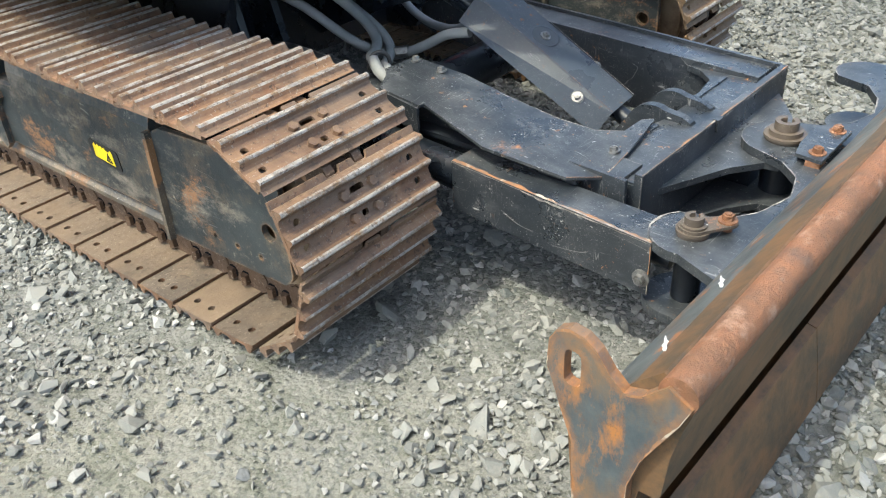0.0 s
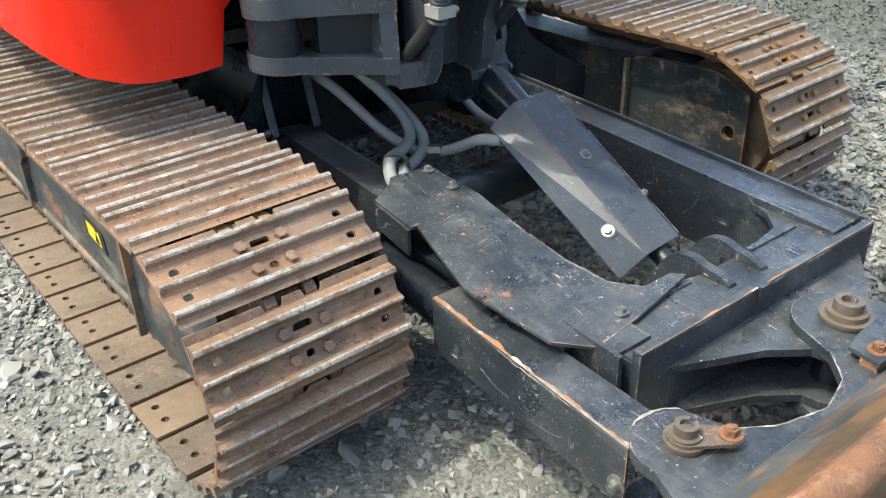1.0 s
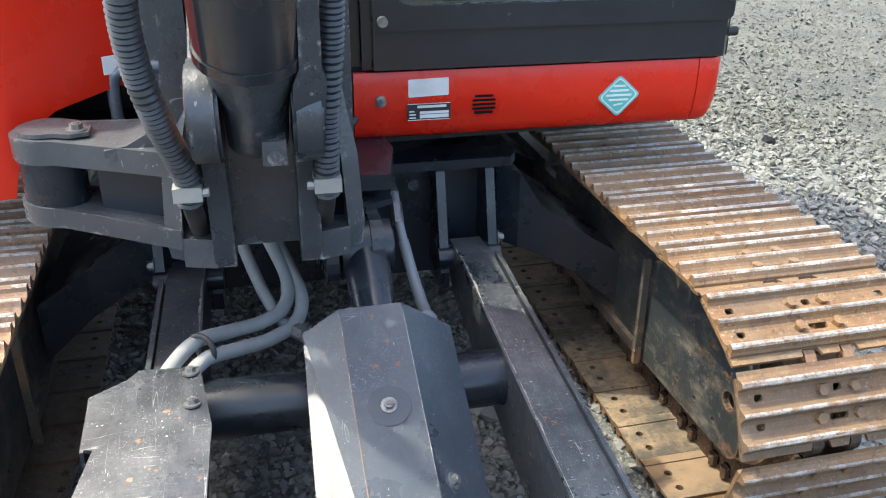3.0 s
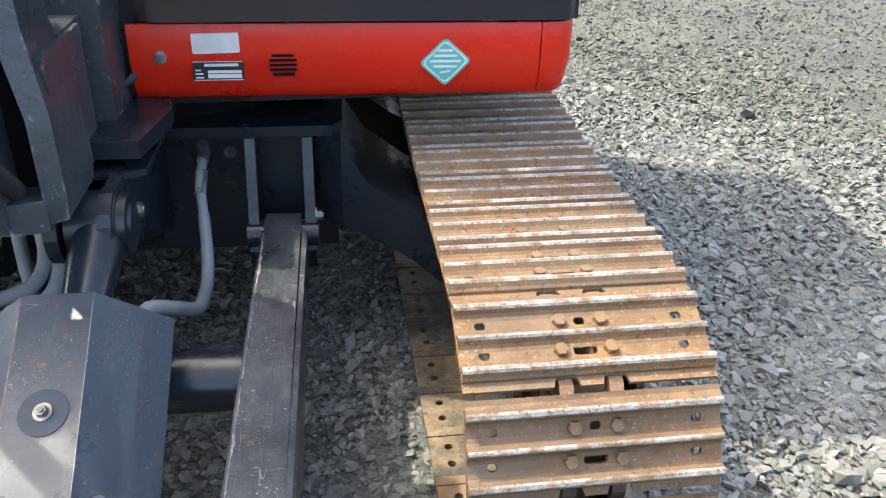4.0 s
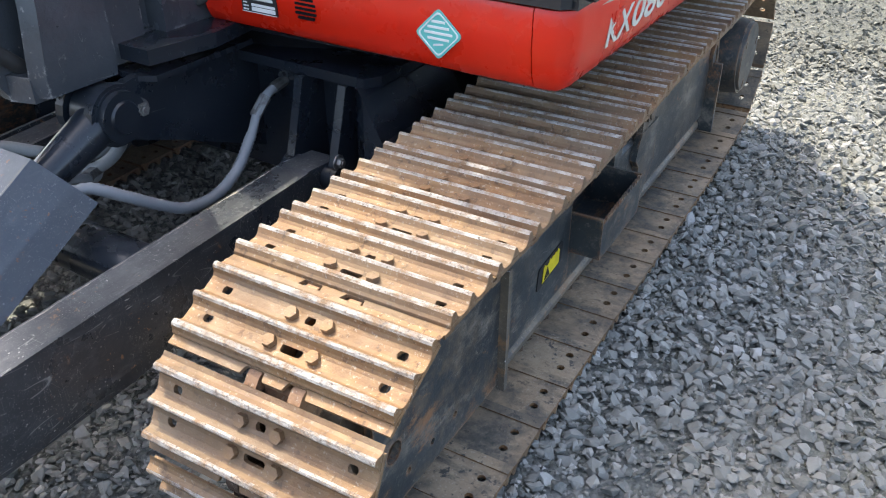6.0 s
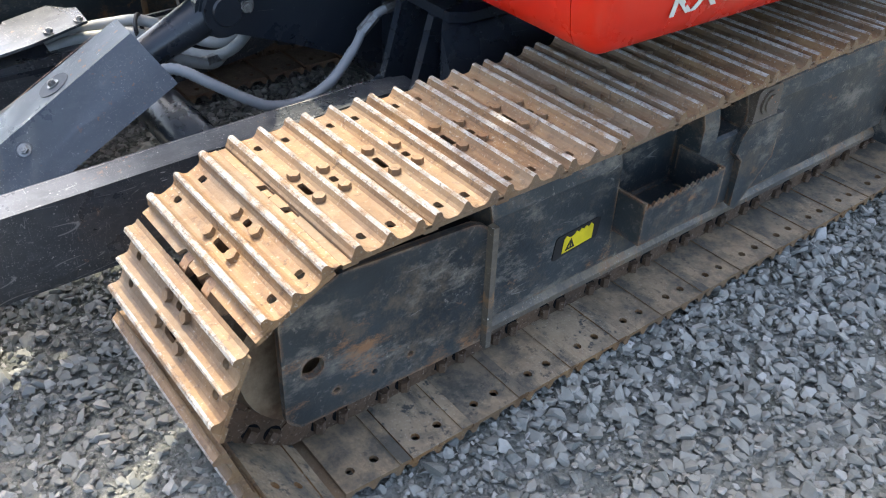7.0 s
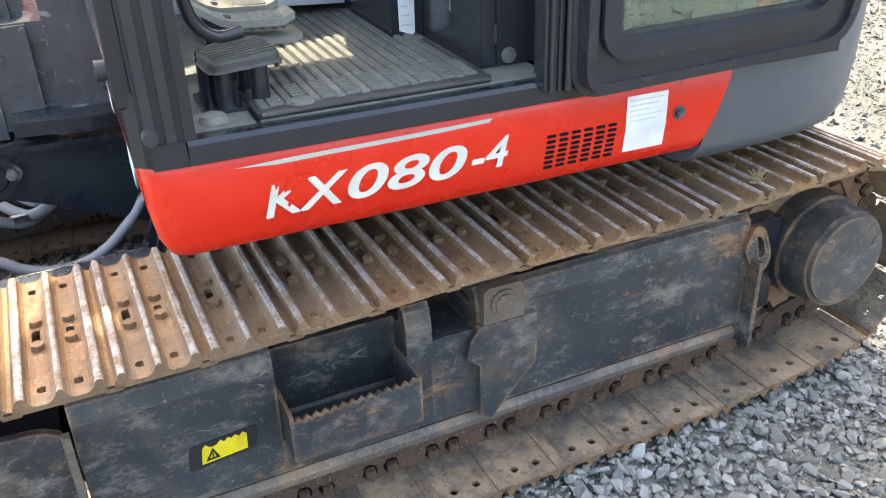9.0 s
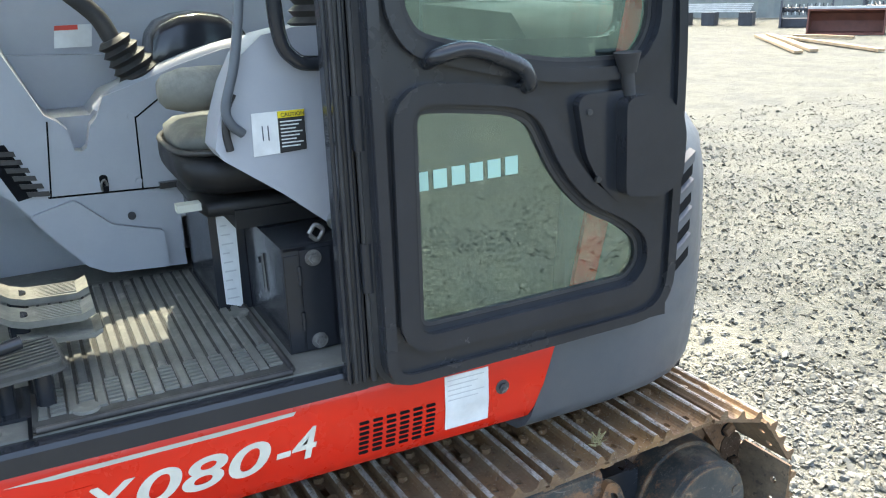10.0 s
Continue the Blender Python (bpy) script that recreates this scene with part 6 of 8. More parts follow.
def boom_cylinder():
    a = Vector((-0.190, -1.150, 1.010))
    d = Vector((0, -0.40, 0.92)).normalized()
    bm = bmesh.new()
    rod(bm, a + d * 0.135, a + d * 1.5, 0.086, n=40)
    rod(bm, a + d * 0.118, a + d * 0.137, 0.089, n=40)
    cyl = part("boom_cylinder", soft(bm, 0.004, 2), M["gloss"], excavator, "glossy black boom cylinder above the swing bracket", smooth=40)
    bm = bmesh.new()
    n = 24
    u, v = Vector((1, 0, 0)), d.cross(Vector((1, 0, 0)))
    rings = []
    for t, wx, wy in ((0.120, 0.084, 0.084), (0.085, 0.072, 0.078), (0.04, 0.056, 0.072), (-0.03, 0.053, 0.070), (-0.062, 0.052, 0.050)):
        rings.append([a + d * t + u * wx * math.cos(2 * math.pi * i / n) + v * wy * math.sin(2 * math.pi * i / n) for i in range(n)])
    loft(bm, rings)
    part("cylinder_foot", soft(bm, 0.004, 2), M["cast"], cyl, smooth=40)
    bm = bmesh.new()
    box(bm, -0.185, -0.147, -1.245, -1.20, 0.945, 0.985)
    rod(bm, (-0.166, -1.243, 0.962), (-0.166, -1.254, 0.962), 0.012, n=12)
    part("port_block", soft(bm, 0.008, 2), M["cast"], cyl)
    bm = bmesh.new()
    hexbolt(bm, (-0.187, -1.340, 1.235), (0, -1, -0.4), 0.008, 0.006, False)
    part("port_plug", bm, M["clamp"], cyl)
    bm = bmesh.new()
    rings = []
    for z, x0, x1, yf in ((0.925, -0.130, -0.090, -1.180), (1.00, -0.135, -0.082, -1.225), (1.075, -0.130, -0.078, -1.250), (1.10, -0.120, -0.085, -1.255), (1.35, -0.118, -0.090, -1.33), (1.7, -0.118, -0.090, -1.46)):
        rings.append([(x0, yf, z), (x1, yf + 0.012, z), (x1, yf + 0.06, z), (x0, yf + 0.06, z)])
    loft(bm, rings)
    part("port_pipe", soft(bm, 0.010, 2, 30), M["cast"], cyl, smooth=40)
    return cyl


boom_cylinder()


def boom():
    prof = [(-0.80, 1.30), (-0.90, 1.20), (-1.02, 1.30), (-1.55, 2.30), (-2.15, 3.05), (-2.45, 3.05), (-1.45, 1.95), (-0.92, 1.42)]
    bm = bmesh.new()
    plate(bm, prof, "x", -0.285, -0.095)
    b = part("boom", soft(bm, 0.012, 2, 40), M["red"], excavator, "orange-red boom rising over the blade")
    return b


boom()


# ---------------------------------------------------------------- cab
def cab():
    bm = bmesh.new()
    box(bm, 0.060, 1.010, -0.525, 0.90, 0.908, 0.950)
    c = part("cab", soft(bm, 0.006), M["cab_black"], excavator, "black cab with large windows and an open door")
    bm = bmesh.new()
    plate(bm, rounded([(0.05, -0.56), (1.02, -0.56), (1.02, 0.92), (0.05, 0.92)], 0.06, 4), "z", 2.38, 2.48)
    part("roof", soft(bm, 0.02, 3), M["cab_black"], c)
    def post(x0, x1, y0, y1, z0=0.93, z1=2.40, r=0.008):
        bm = bmesh.new()
        box(bm, x0, x1, y0, y1, z0, z1)
        return part("pillar", soft(bm, r, 2), M["cab_black"], c)
    post(0.945, 1.002, -0.535, -0.470, r=0.014)
    post(0.962, 1.010, -0.470, -0.452)
    post(0.060, 0.122, -0.535, -0.455)
    post(0.950, 1.012, 0.205, 0.285)
    post(0.975, 1.030, 0.175, 0.205, r=0.004)
    post(1.012, 1.034, 0.212, 0.262, r=0.004)
    post(0.950, 1.000, 0.82, 0.90)
    post(0.060, 0.110, 0.82, 0.90)
    # grooves of the front pillar
    for y in (-0.520, -0.490):
        bm = bmesh.new()
        box(bm, 1.000, 1.006, y - 0.008, y + 0.008, 0.925, 2.38)
        part("pillar_rib", soft(bm, 0.003, 1), M["rubber"], c)
    # sealing strips down the rear door post
    for x, y, r, key in ((1.030, 0.181, 0.005, "rubber"), (1.033, 0.196, 0.004, "cab_black"), (1.036, 0.213, 0.007, "rubber"), (1.030, 0.168, 0.004, "cab_black")):
        bm = bmesh.new()
        rod(bm, (x, y, 0.935), (x, y, 2.38), r, n=12)
        part("door_strip", bm, M[key], c, smooth=40)
    # windscreen lower panel and frame
    bm = bmesh.new()
    rings = [[(0.085, -0.552, z0), (0.985, -0.552, z0), (1.000, -0.535, z0), (1.000, -0.510, z0), (0.085, -0.510, z0)] for z0 in (0.912, 1.035)]
    loft(bm, rings)
    part("front_panel", soft(bm, 0.006, 2), M["cab_black"], c, "glossy black panel below the windscreen")
    outer = rounded([(0.085, 1.005), (0.995, 1.005), (0.995, 2.38), (0.085, 2.38)], 0.02, 3)
    inner = rounded([(0.130, 1.062), (0.935, 1.062), (0.935, 2.30), (0.130, 2.30)], 0.055, 5)
    bm = bmesh.new()
    plate(bm, outer, "y", -0.560, -0.536, [inner])
    part("windscreen_frame", soft(bm, 0.006, 2, 50), M["cab_black"], c)
    bm = bmesh.new()
    prism(bm, inner, "y", -0.550, -0.545)
    g = part("windscreen", bm, M["glass"], c, "clear windscreen glass")
    g.visible_shadow = False
    bm = bmesh.new()
    rod(bm, (0.105, -0.562, 1.030), (0.105, -0.580, 1.030), 0.012, n=14)
    part("wiper_stud", bm, M["zinc"], c)
    bm = bmesh.new()
    rod(bm, (0.975, -0.562, 1.070), (0.975, -0.578, 1.070), 0.016, n=18)
    part("rubber_stop", soft(bm, 0.004), M["rubber"], c)
    bm = bmesh.new()
    rod(bm, (1.000, -0.522, 0.968), (1.030, -0.522, 0.968), 0.012, n=14)
    part("pillar_stop", soft(bm, 0.003), M["rubber"], c)
    # back and engine-side walls with windows
    bm = bmesh.new()
    plate(bm, [(0.06, 0.93), (1.0, 0.93), (1.0, 2.40), (0.06, 2.40)], "y", 0.86, 0.90, [rounded([(0.14, 1.50), (0.92, 1.50), (0.92, 2.30), (0.14, 2.30)], 0.05)])
    part("back_wall", soft(bm, 0.004, 1), M["cab_black"], c)
    bm = bmesh.new()
    plate(bm, [(-0.52, 0.93), (0.88, 0.93), (0.88, 2.40), (-0.52, 2.40)], "x", 0.060, 0.085, [rounded([(-0.45, 1.78), (0.80, 1.78), (0.80, 2.30), (-0.45, 2.30)], 0.06)])
    part("inner_wall", soft(bm, 0.004, 1), M["trim"], c)
    bm = bmesh.new()
    plate(bm, [(0.285, 0.93), (0.82, 0.93), (0.82, 2.40), (0.285, 2.40)], "x", 0.955, 0.985, [rounded([(0.33, 1.52), (0.78, 1.50), (0.78, 2.30), (0.33, 2.30)], 0.05)])
    part("quarter_wall", soft(bm, 0.004, 1), M["cab_black"], c)
    for axis, a, b, loop, label in (("y", 0.876, 0.881, [(0.135, 1.495), (0.925, 1.495), (0.925, 2.305), (0.135, 2.305)], "tinted rear window pane"), ("x", 0.070, 0.075, [(-0.455, 1.775), (0.805, 1.775), (0.805, 2.305), (-0.455, 2.305)], "tinted engine-side window pane"), ("x", 0.968, 0.973, [(0.325, 1.495), (0.785, 1.495), (0.785, 2.305), (0.325, 2.305)], "tinted quarter window pane")):
        bm = bmesh.new()
        prism(bm, rounded(loop, 0.05), axis, a, b)
        pane = part("window_pane", bm, M["rear_glass"], c, label)
        pane.visible_shadow = False
    # sill with floor mat
    bm = bmesh.new()
    rings = [[(0.985, y, 0.952), (1.016, y, 0.952), (1.020, y, 0.944), (1.020, y, 0.912), (0.985, y, 0.912)] for y in (-0.468, 0.205)]
    loft(bm, rings)
    part("door_sill", soft(bm, 0.004, 2), M["cab_black"], c, "scuffed black door sill")
    bm = bmesh.new()
    box(bm, 0.10, 0.985, -0.50, 0.20, 0.948, 0.956)
    part("floor_pan", bm, M["mat"], c)
    return c


cab()


def floor_mat():
    bm = bmesh.new()
    box(bm, 0.300, 0.978, -0.345, 0.078, 0.957, 0.9635)
    fm = part("floor_mat", soft(bm, 0.002, 1), M["groove_shade"], excavator, "dusty ribbed grey-black rubber cab floor mat")
    n, pitch = 18, 0.0228
    for i in range(n):
        y = -0.336 + i * pitch
        bm = bmesh.new()
        prof = [(y, 0.9632), (y + 0.0025, 0.9680), (y + 0.0145, 0.9680), (y + 0.0170, 0.9632)]
        prism(bm, prof, "x", 0.310, 0.846 if i % 2 else 0.952)
        part("mat_rib", bm, M["mat"], fm)
    bm = bmesh.new()
    box(bm, 0, 0.0075, 0, 0.0235, 0.0, 0.0044)
    cleat = part("mat_cleat", bm, M["mat"], fm)
    for i in range(0, n, 2):
        for k in range(7):
            ob = cleat if i == k == 0 else new("mat_cleat", cleat.data)
            ob.parent = fm
            ob.matrix_basis = Matrix.Translation((0.850 + k * 0.0150, -0.336 + (i + 0.85) * pitch, 0.9633))
    for p, q in (((0.305, 0.081), (0.975, 0.081)), ((0.984, -0.340), (0.984, 0.078))):
        bm = bmesh.new()
        tube(bm, [(*p, 0.962), ((p[0] + q[0]) / 2, (p[1] + q[1]) / 2, 0.963), (*q, 0.962)], 0.006, 8, 4)
        part("mat_edge", bm, M["rubber"], fm, smooth=60)
    bm = bmesh.new()
    box(bm, 0.80, 1.0, -0.352, -0.346, 0.957, 0.9605)
    part("mat_seam", bm, M["shade_black"], fm)
    for p in ((0.948, -0.262), (0.955, -0.415), (0.40, 0.052), (0.66, 0.062)):
        bm = bmesh.new()
        rod(bm, (p[0], p[1], 0.957), (p[0], p[1], 0.9685), 0.025, 0.020, n=20)
        part("mat_button", bm, M["mat"], fm, smooth=40)
    return fm


floor_mat()


def pedals():
    # swing pedal on its stand
    bm = bmesh.new()
    m = pose(0.868, -0.345, 1.030, 3, 1, 8)
    prism(bm, rounded([(-0.060, -0.062), (0.055, -0.066), (0.066, 0.055), (-0.050, 0.064)], 0.020, 3), "z", 0, 0.018, 0, m)
    soft(bm, 0.005, 2)
    ped = part("foot_pedal", bm, M["pedal_dark"], excavator, "ribbed black rubber foot pedal on a steel stand")
    bm = bmesh.new()
    for i in range(8):
        prism(bm, [(-0.050 + i * 0.0135, -0.055), (-0.044 + i * 0.0135, -0.055), (-0.044 + i * 0.0135, 0.052), (-0.050 + i * 0.0135, 0.052)], "z", 0.017, 0.021, 0, m)
    part("pedal_rib", bm, M["pedal_dark"], ped)
    bm = bmesh.new()
    for dx, dy in ((-0.03, -0.05), (0.02, -0.03), (0.03, 0.03), (-0.04, 0.02)):
        rod(bm, (0.868 + dx, -0.350 + dy, 0.957), (0.868 + dx * 0.9, -0.348 + dy, 1.044), 0.016, n=12)
    part("pedal_stand", bm, M["cab_black"], ped, smooth=40)
    bm = bmesh.new()
    plate(bm, rounded([(0.800, -0.425), (0.925, -0.425), (0.925, -0.295), (0.800, -0.295)], 0.02, 3), "z", 0.957, 0.963)
    part("pedal_base", bm, M["cab_black"], ped)
    # travel pedals, pads towards the seat, arms rising forward
    for px in (0.622, 0.748):
        bm = bmesh.new()
        rings = []
        for y0, z0 in ((-0.470, 1.137), (-0.440, 1.127), (-0.355, 1.070), (-0.330, 1.062), (-0.240, 1.058), (-0.218, 1.067)):
            w = 0.030 if y0 < -0.37 else 0.038
            rings.append([(px - w, y0, z0), (px + w, y0, z0), (px + w, y0, z0 + 0.013), (px - w, y0, z0 + 0.013)])
        loft(bm, rings)
        tp = part("travel_pedal", soft(bm, 0.004, 2), M["olive"], excavator, "worn pale travel pedal with ribbed tread")
        bm = bmesh.new()
        for i in range(8):
            box(bm, px - 0.032 + i * 0.0085, px - 0.028 + i * 0.0085, -0.325, -0.240, 1.069, 1.0745)
        part("pedal_tread", bm, M["olive"], tp)
        bm = bmesh.new()
        rod(bm, (px, -0.345, 0.957), (px, -0.345, 1.078), 0.018, n=14)
        part("pedal_post", bm, M["cab_black"], tp, smooth=40)
    bm = bmesh.new()
    loft(bm, [[(0.715, y, z), (0.795, y, z), (0.795, y, z + 0.009), (0.715, y, z + 0.009)] for y, z in ((-0.350, 1.040), (-0.300, 1.030), (-0.225, 1.026), (-0.210, 1.034))])
    part("heel_plate", soft(bm, 0.003, 2), M["olive"], tp)


pedals()


def grab_rail():
    bm = bmesh.new()
    tube(bm, [(0.93, -0.470, 1.60), (0.93, -0.440, 1.40), (0.93, -0.432, 1.20), (0.925, -0.420, 1.12), (0.915, -0.385, 1.085), (0.905, -0.340, 1.085)], 0.011)
    part("grab_rail", bm, M["cab_black"], excavator, "bent black grab rail beside the front pillar", smooth=60)


grab_rail()


def seat_base():
    bm = bmesh.new()
    box(bm, 0.520, 0.902, 0.100, 0.310, 0.957, 1.165)
    sb = part("seat_base", soft(bm, 0.006, 2), M["cab_black"], excavator, "black steel seat base box with service door")
    bm = bmesh.new()
    plate(bm, [(0.132, 0.962), (0.190, 0.962), (0.190, 1.158), (0.132, 1.158)], "x", 0.902, 0.907)
    part("service_door", soft(bm, 0.0015, 1), M["cab_black"], sb)
    bm = bmesh.new()
    plate(bm, [(0.102, 0.962), (0.128, 0.962), (0.128, 1.150), (0.102, 1.150)], "x", 0.902, 0.9065)
    part("hinge_leaf", soft(bm, 0.0015, 1), M["cab_black"], sb)
    bm = bmesh.new()
    box(bm, 0.896, 0.9035, 0.104, 0.146, 1.1585, 1.1635)
    part("door_slot", bm, M["shade_black"], sb)
    bm = bmesh.new()
    hexbolt(bm, (0.66, 0.13, 1.165), (0, 0, 1), 0.010, 0.012)
    part("top_bolt", bm, M["zinc"], sb)
    for z in (1.141, 0.977):
        bm = bmesh.new()
        hexbolt(bm, (0.907, 0.157, z), (1, 0, 0), 0.010, 0.007)
        part("door_bolt", bm, M["zinc"], sb)
    for z in (1.02, 1.11):
        bm = bmesh.new()
        rod(bm, (0.906, 0.130, z - 0.018), (0.906, 0.130, z + 0.018), 0.0045, n=8)
        part("hinge", bm, M["cab_black"], sb)
    bm = bmesh.new()
    box(bm, 0.340, 0.6190, 0.028, 0.099, 0.957, 1.178)
    part("pedestal", soft(bm, 0.006, 2), M["cab_black"], sb)
    bm = bmesh.new()
    prism(bm, [(0.045, 0.975), (0.080, 0.962), (0.083, 1.158), (0.044, 1.172)], "x", 0.6192, 0.6206)
    part("label_strip", bm, M["white"], sb, "long white instruction strip")
    bm = bmesh.new()
    for k in range(9):
        z = 0.985 + k * 0.020
        prism(bm, [(0.050, z), (0.074 - 0.005 * (k % 3), z), (0.074 - 0.005 * (k % 3), z + 0.003), (0.050, z + 0.003)], "x", 0.6206, 0.6212)
    part("strip_print", bm, M["faint_print"], sb)
    bm = bmesh.new()
    prism(bm, rounded([(0.762, 1.045), (0.774, 1.040), (0.768, 1.120), (0.756, 1.118)], 0.003, 2), "y", 0.096, 0.0985)
    part("latch_plate", bm, M["zinc"], sb)
    bm = bmesh.new()
    prism(bm, rounded([(0.7635, 1.048), (0.7715, 1.045), (0.7665, 1.116), (0.7585, 1.114)], 0.003, 2), "y", 0.0955, 0.0962)
    part("latch_face", bm, M["black"], sb)
    bm = bmesh.new()
    rod(bm, (0.740, 0.100, 1.10), (0.740, 0.094, 1.10), 0.006, n=10)
    part("latch_knob", bm, M["cab_black"], sb)
    return sb


seat_base()


def operator_seat():
    def cushion(cx, rows, n=28, power=3.2):
        """Rounded rings along y: (y, half width, bottom, top)."""
        rings = []
        for y, w, z0, z1 in rows:
            ring = []
            for k in range(n):
                a = 2 * math.pi * k / n
                c, q = math.cos(a), math.sin(a)
                ring.append((cx + w * math.copysign(abs(c) ** (2 / power), c), y, (z0 + z1) / 2 + (z1 - z0) / 2 * math.copysign(abs(q) ** (2 / power), q)))
            rings.append(ring)
        return rings
    cx = 0.570
    bm = bmesh.new()
    loft(bm, cushion(cx, ((-0.030, 0.08, 1.285, 1.305), (-0.026, 0.130, 1.262, 1.318), (-0.010, 0.165, 1.240, 1.324), (0.04, 0.180, 1.225, 1.326), (0.20, 0.182, 1.222, 1.326), (0.40, 0.18, 1.222, 1.326))))
    st = part("operator_seat", bm, M["seat"], excavator, "worn black operator seat, cushion top greyed by a painted reflection", smooth=60)
    bm = bmesh.new()
    loft(bm, cushion(cx, ((-0.020, 0.07, 1.322, 1.334), (-0.012, 0.120, 1.318, 1.350), (0.012, 0.148, 1.314, 1.362), (0.08, 0.160, 1.312, 1.366), (0.30, 0.162, 1.312, 1.366), (0.40, 0.16, 1.312, 1.36))))
    part("cushion_top", bm, M["seat_top"], st, "seat cushion top with a pale reflection in its grey", smooth=60)
    bm = bmesh.new()
    line = [(cx - 0.165, 0.10, 1.322), (cx - 0.155, 0.01, 1.322), (cx - 0.10, -0.024, 1.320), (cx, -0.031, 1.319), (cx + 0.10, -0.024, 1.320), (cx + 0.155, 0.004, 1.322), (cx + 0.178, 0.08, 1.324), (cx + 0.180, 0.35, 1.324)]
    tube(bm, line, 0.006, 8, 8)
    part("piping", bm, M["rubber"], st, smooth=60)
    bm = bmesh.new()
    loft(bm, cushion(cx, ((0.000, 0.12, 1.200, 1.212), (0.012, 0.155, 1.190, 1.226), (0.10, 0.165, 1.186, 1.230), (0.36, 0.16, 1.186, 1.230)), power=5))
    part("seat_pan", bm, M["seat"], st, smooth=60)
    bm = bmesh.new()
    rings = []
    for z, w, y0, y1 in ((1.34, 0.20, 0.30, 0.40), (1.42, 0.215, 0.315, 0.42), (1.50, 0.22, 0.33, 0.44), (1.62, 0.215, 0.345, 0.45), (1.75, 0.20, 0.36, 0.46), (1.95, 0.15, 0.37, 0.45)):
        rings.append([(0.59 - w, y0 + 0.02, z), (0.59 - w * 0.6, y0, z), (0.59 + w * 0.6, y0, z), (0.59 + w, y0 + 0.02, z), (0.59 + w * 0.9, y1, z), (0.59 - w * 0.9, y1, z)])
    loft(bm, rings)
    part("backrest", soft(bm, 0.01, 2), M["rubber"], st, smooth=50)
    bm = bmesh.new()
    box(bm, 0.44, 0.74, 0.06, 0.34, 1.168, 1.205)
    part("suspension", soft(bm, 0.01), M["seat"], st)
    bm = bmesh.new()
    box(bm, 0.70, 0.730, -0.045, 0.0, 1.214, 1.228)
    part("slide_lever", soft(bm, 0.006, 2), M["belt"], st, "pale worn slide lever")
    return st


operator_seat()


def side_console():
    """Grey armrest console on the door side, with the pilot lever boot."""
    prof = [(0.020, 1.335), (0.008, 1.355), (0.018, 1.400), (0.040, 1.460), (0.068, 1.510), (0.105, 1.540), (0.160, 1.550), (0.330, 1.552), (0.330, 1.20), (0.245, 1.175), (0.215, 1.182), (0.12, 1.262)]
    bm = bmesh.new()
    plate(bm, prof, "x", 0.800, 0.890)
    con = part("armrest_console", soft(bm, 0.016, 3, 30), M["trim"], excavator, "grey plastic armrest console with caution label", smooth=35)
    x = 0.8905
    bm = bmesh.new()
    prism(bm, [(0.072, 1.336), (0.168, 1.339), (0.168, 1.411), (0.074, 1.411)], "x", x, x + 0.0015)
    part("label_white", bm, M["white"], con, "white pictogram label")
    bm = bmesh.new()
    prism(bm, [(0.119, 1.3375), (0.1675, 1.3395), (0.1675, 1.4105), (0.1195, 1.4105)], "x", x + 0.0014, x + 0.0026)
    part("label_black", bm, M["black"], con)
    bm = bmesh.new()
    prism(bm, [(0.1193, 1.3990), (0.1678, 1.3990), (0.1678, 1.4108), (0.1195, 1.4108)], "x", x + 0.0026, x + 0.0036)
    part("label_yellow", bm, M["yellow"], con)
    m = Matrix(((0, 0, 1, x + 0.0040), (1, 0, 0, 0.1245), (0, 1, 0, 1.4010), (0, 0, 0, 1)))
    lettering("label_word", "CAUTION", 0.0095, m, M["black"], con)
    bm = bmesh.new()
    for k in range(8):
        z = 1.391 - k * 0.0062
        prism(bm, [(0.123, z), (0.162 - 0.006 * (k % 3), z), (0.162 - 0.006 * (k % 3), z + 0.0022), (0.123, z + 0.0022)], "x", x + 0.0026, x + 0.0034)
    part("label_lines", bm, M["white"], con)
    bm = bmesh.new()
    for y in (0.090, 0.100):
        prism(bm, [(y, 1.362), (y + 0.002, 1.362), (y + 0.002, 1.388), (y, 1.388)], "x", x + 0.0014, x + 0.0024)
    part("pictogram", bm, M["body_grey"], con)
    bm = bmesh.new()
    tube(bm, [(0.893, 0.046, 1.448), (0.894, 0.034, 1.425), (0.894, 0.028, 1.385), (0.893, 0.032, 1.352)], 0.007, 8, 6)
    part("edge_trim", bm, M["rubber"], con, smooth=60)
    # ribbed boot with lever
    bm = bmesh.new()
    rings = []
    for i in range(15):
        z = 1.545 + i * 0.010
        r = 0.060 - 0.0018 * i + (0.011 if i % 2 else 0)
        rings.append([(0.845 + r * 0.8 * math.cos(a), 0.235 + r * math.sin(a), z) for a in np.linspace(0, 2 * math.pi, 20, endpoint=False)])
    loft(bm, rings)
    part("lever_boot", bm, M["rubber"], con, smooth=25)
    bm = bmesh.new()
    rod(bm, (0.845, 0.235, 1.68), (0.845, 0.215, 1.80), 0.022, n=16)
    part("pilot_lever", bm, M["rubber"], con, smooth=40)
    # safety lever loop
    bm = bmesh.new()
    tube(bm, [(0.905, 0.095, 1.80), (0.905, 0.070, 1.60), (0.905, 0.052, 1.50), (0.905, 0.030, 1.43), (0.905, 0.035, 1.40), (0.900, 0.055, 1.380)], 0.0085)
    part("lock_lever", bm, M["body_grey"], con, "bent grey lock lever", smooth=60)
    bm = bmesh.new()
    tube(bm, [(0.925, 0.120, 1.72), (0.925, 0.125, 1.55), (0.925, 0.150, 1.500), (0.925, 0.190, 1.490), (0.925, 0.250, 1.492)], 0.013)
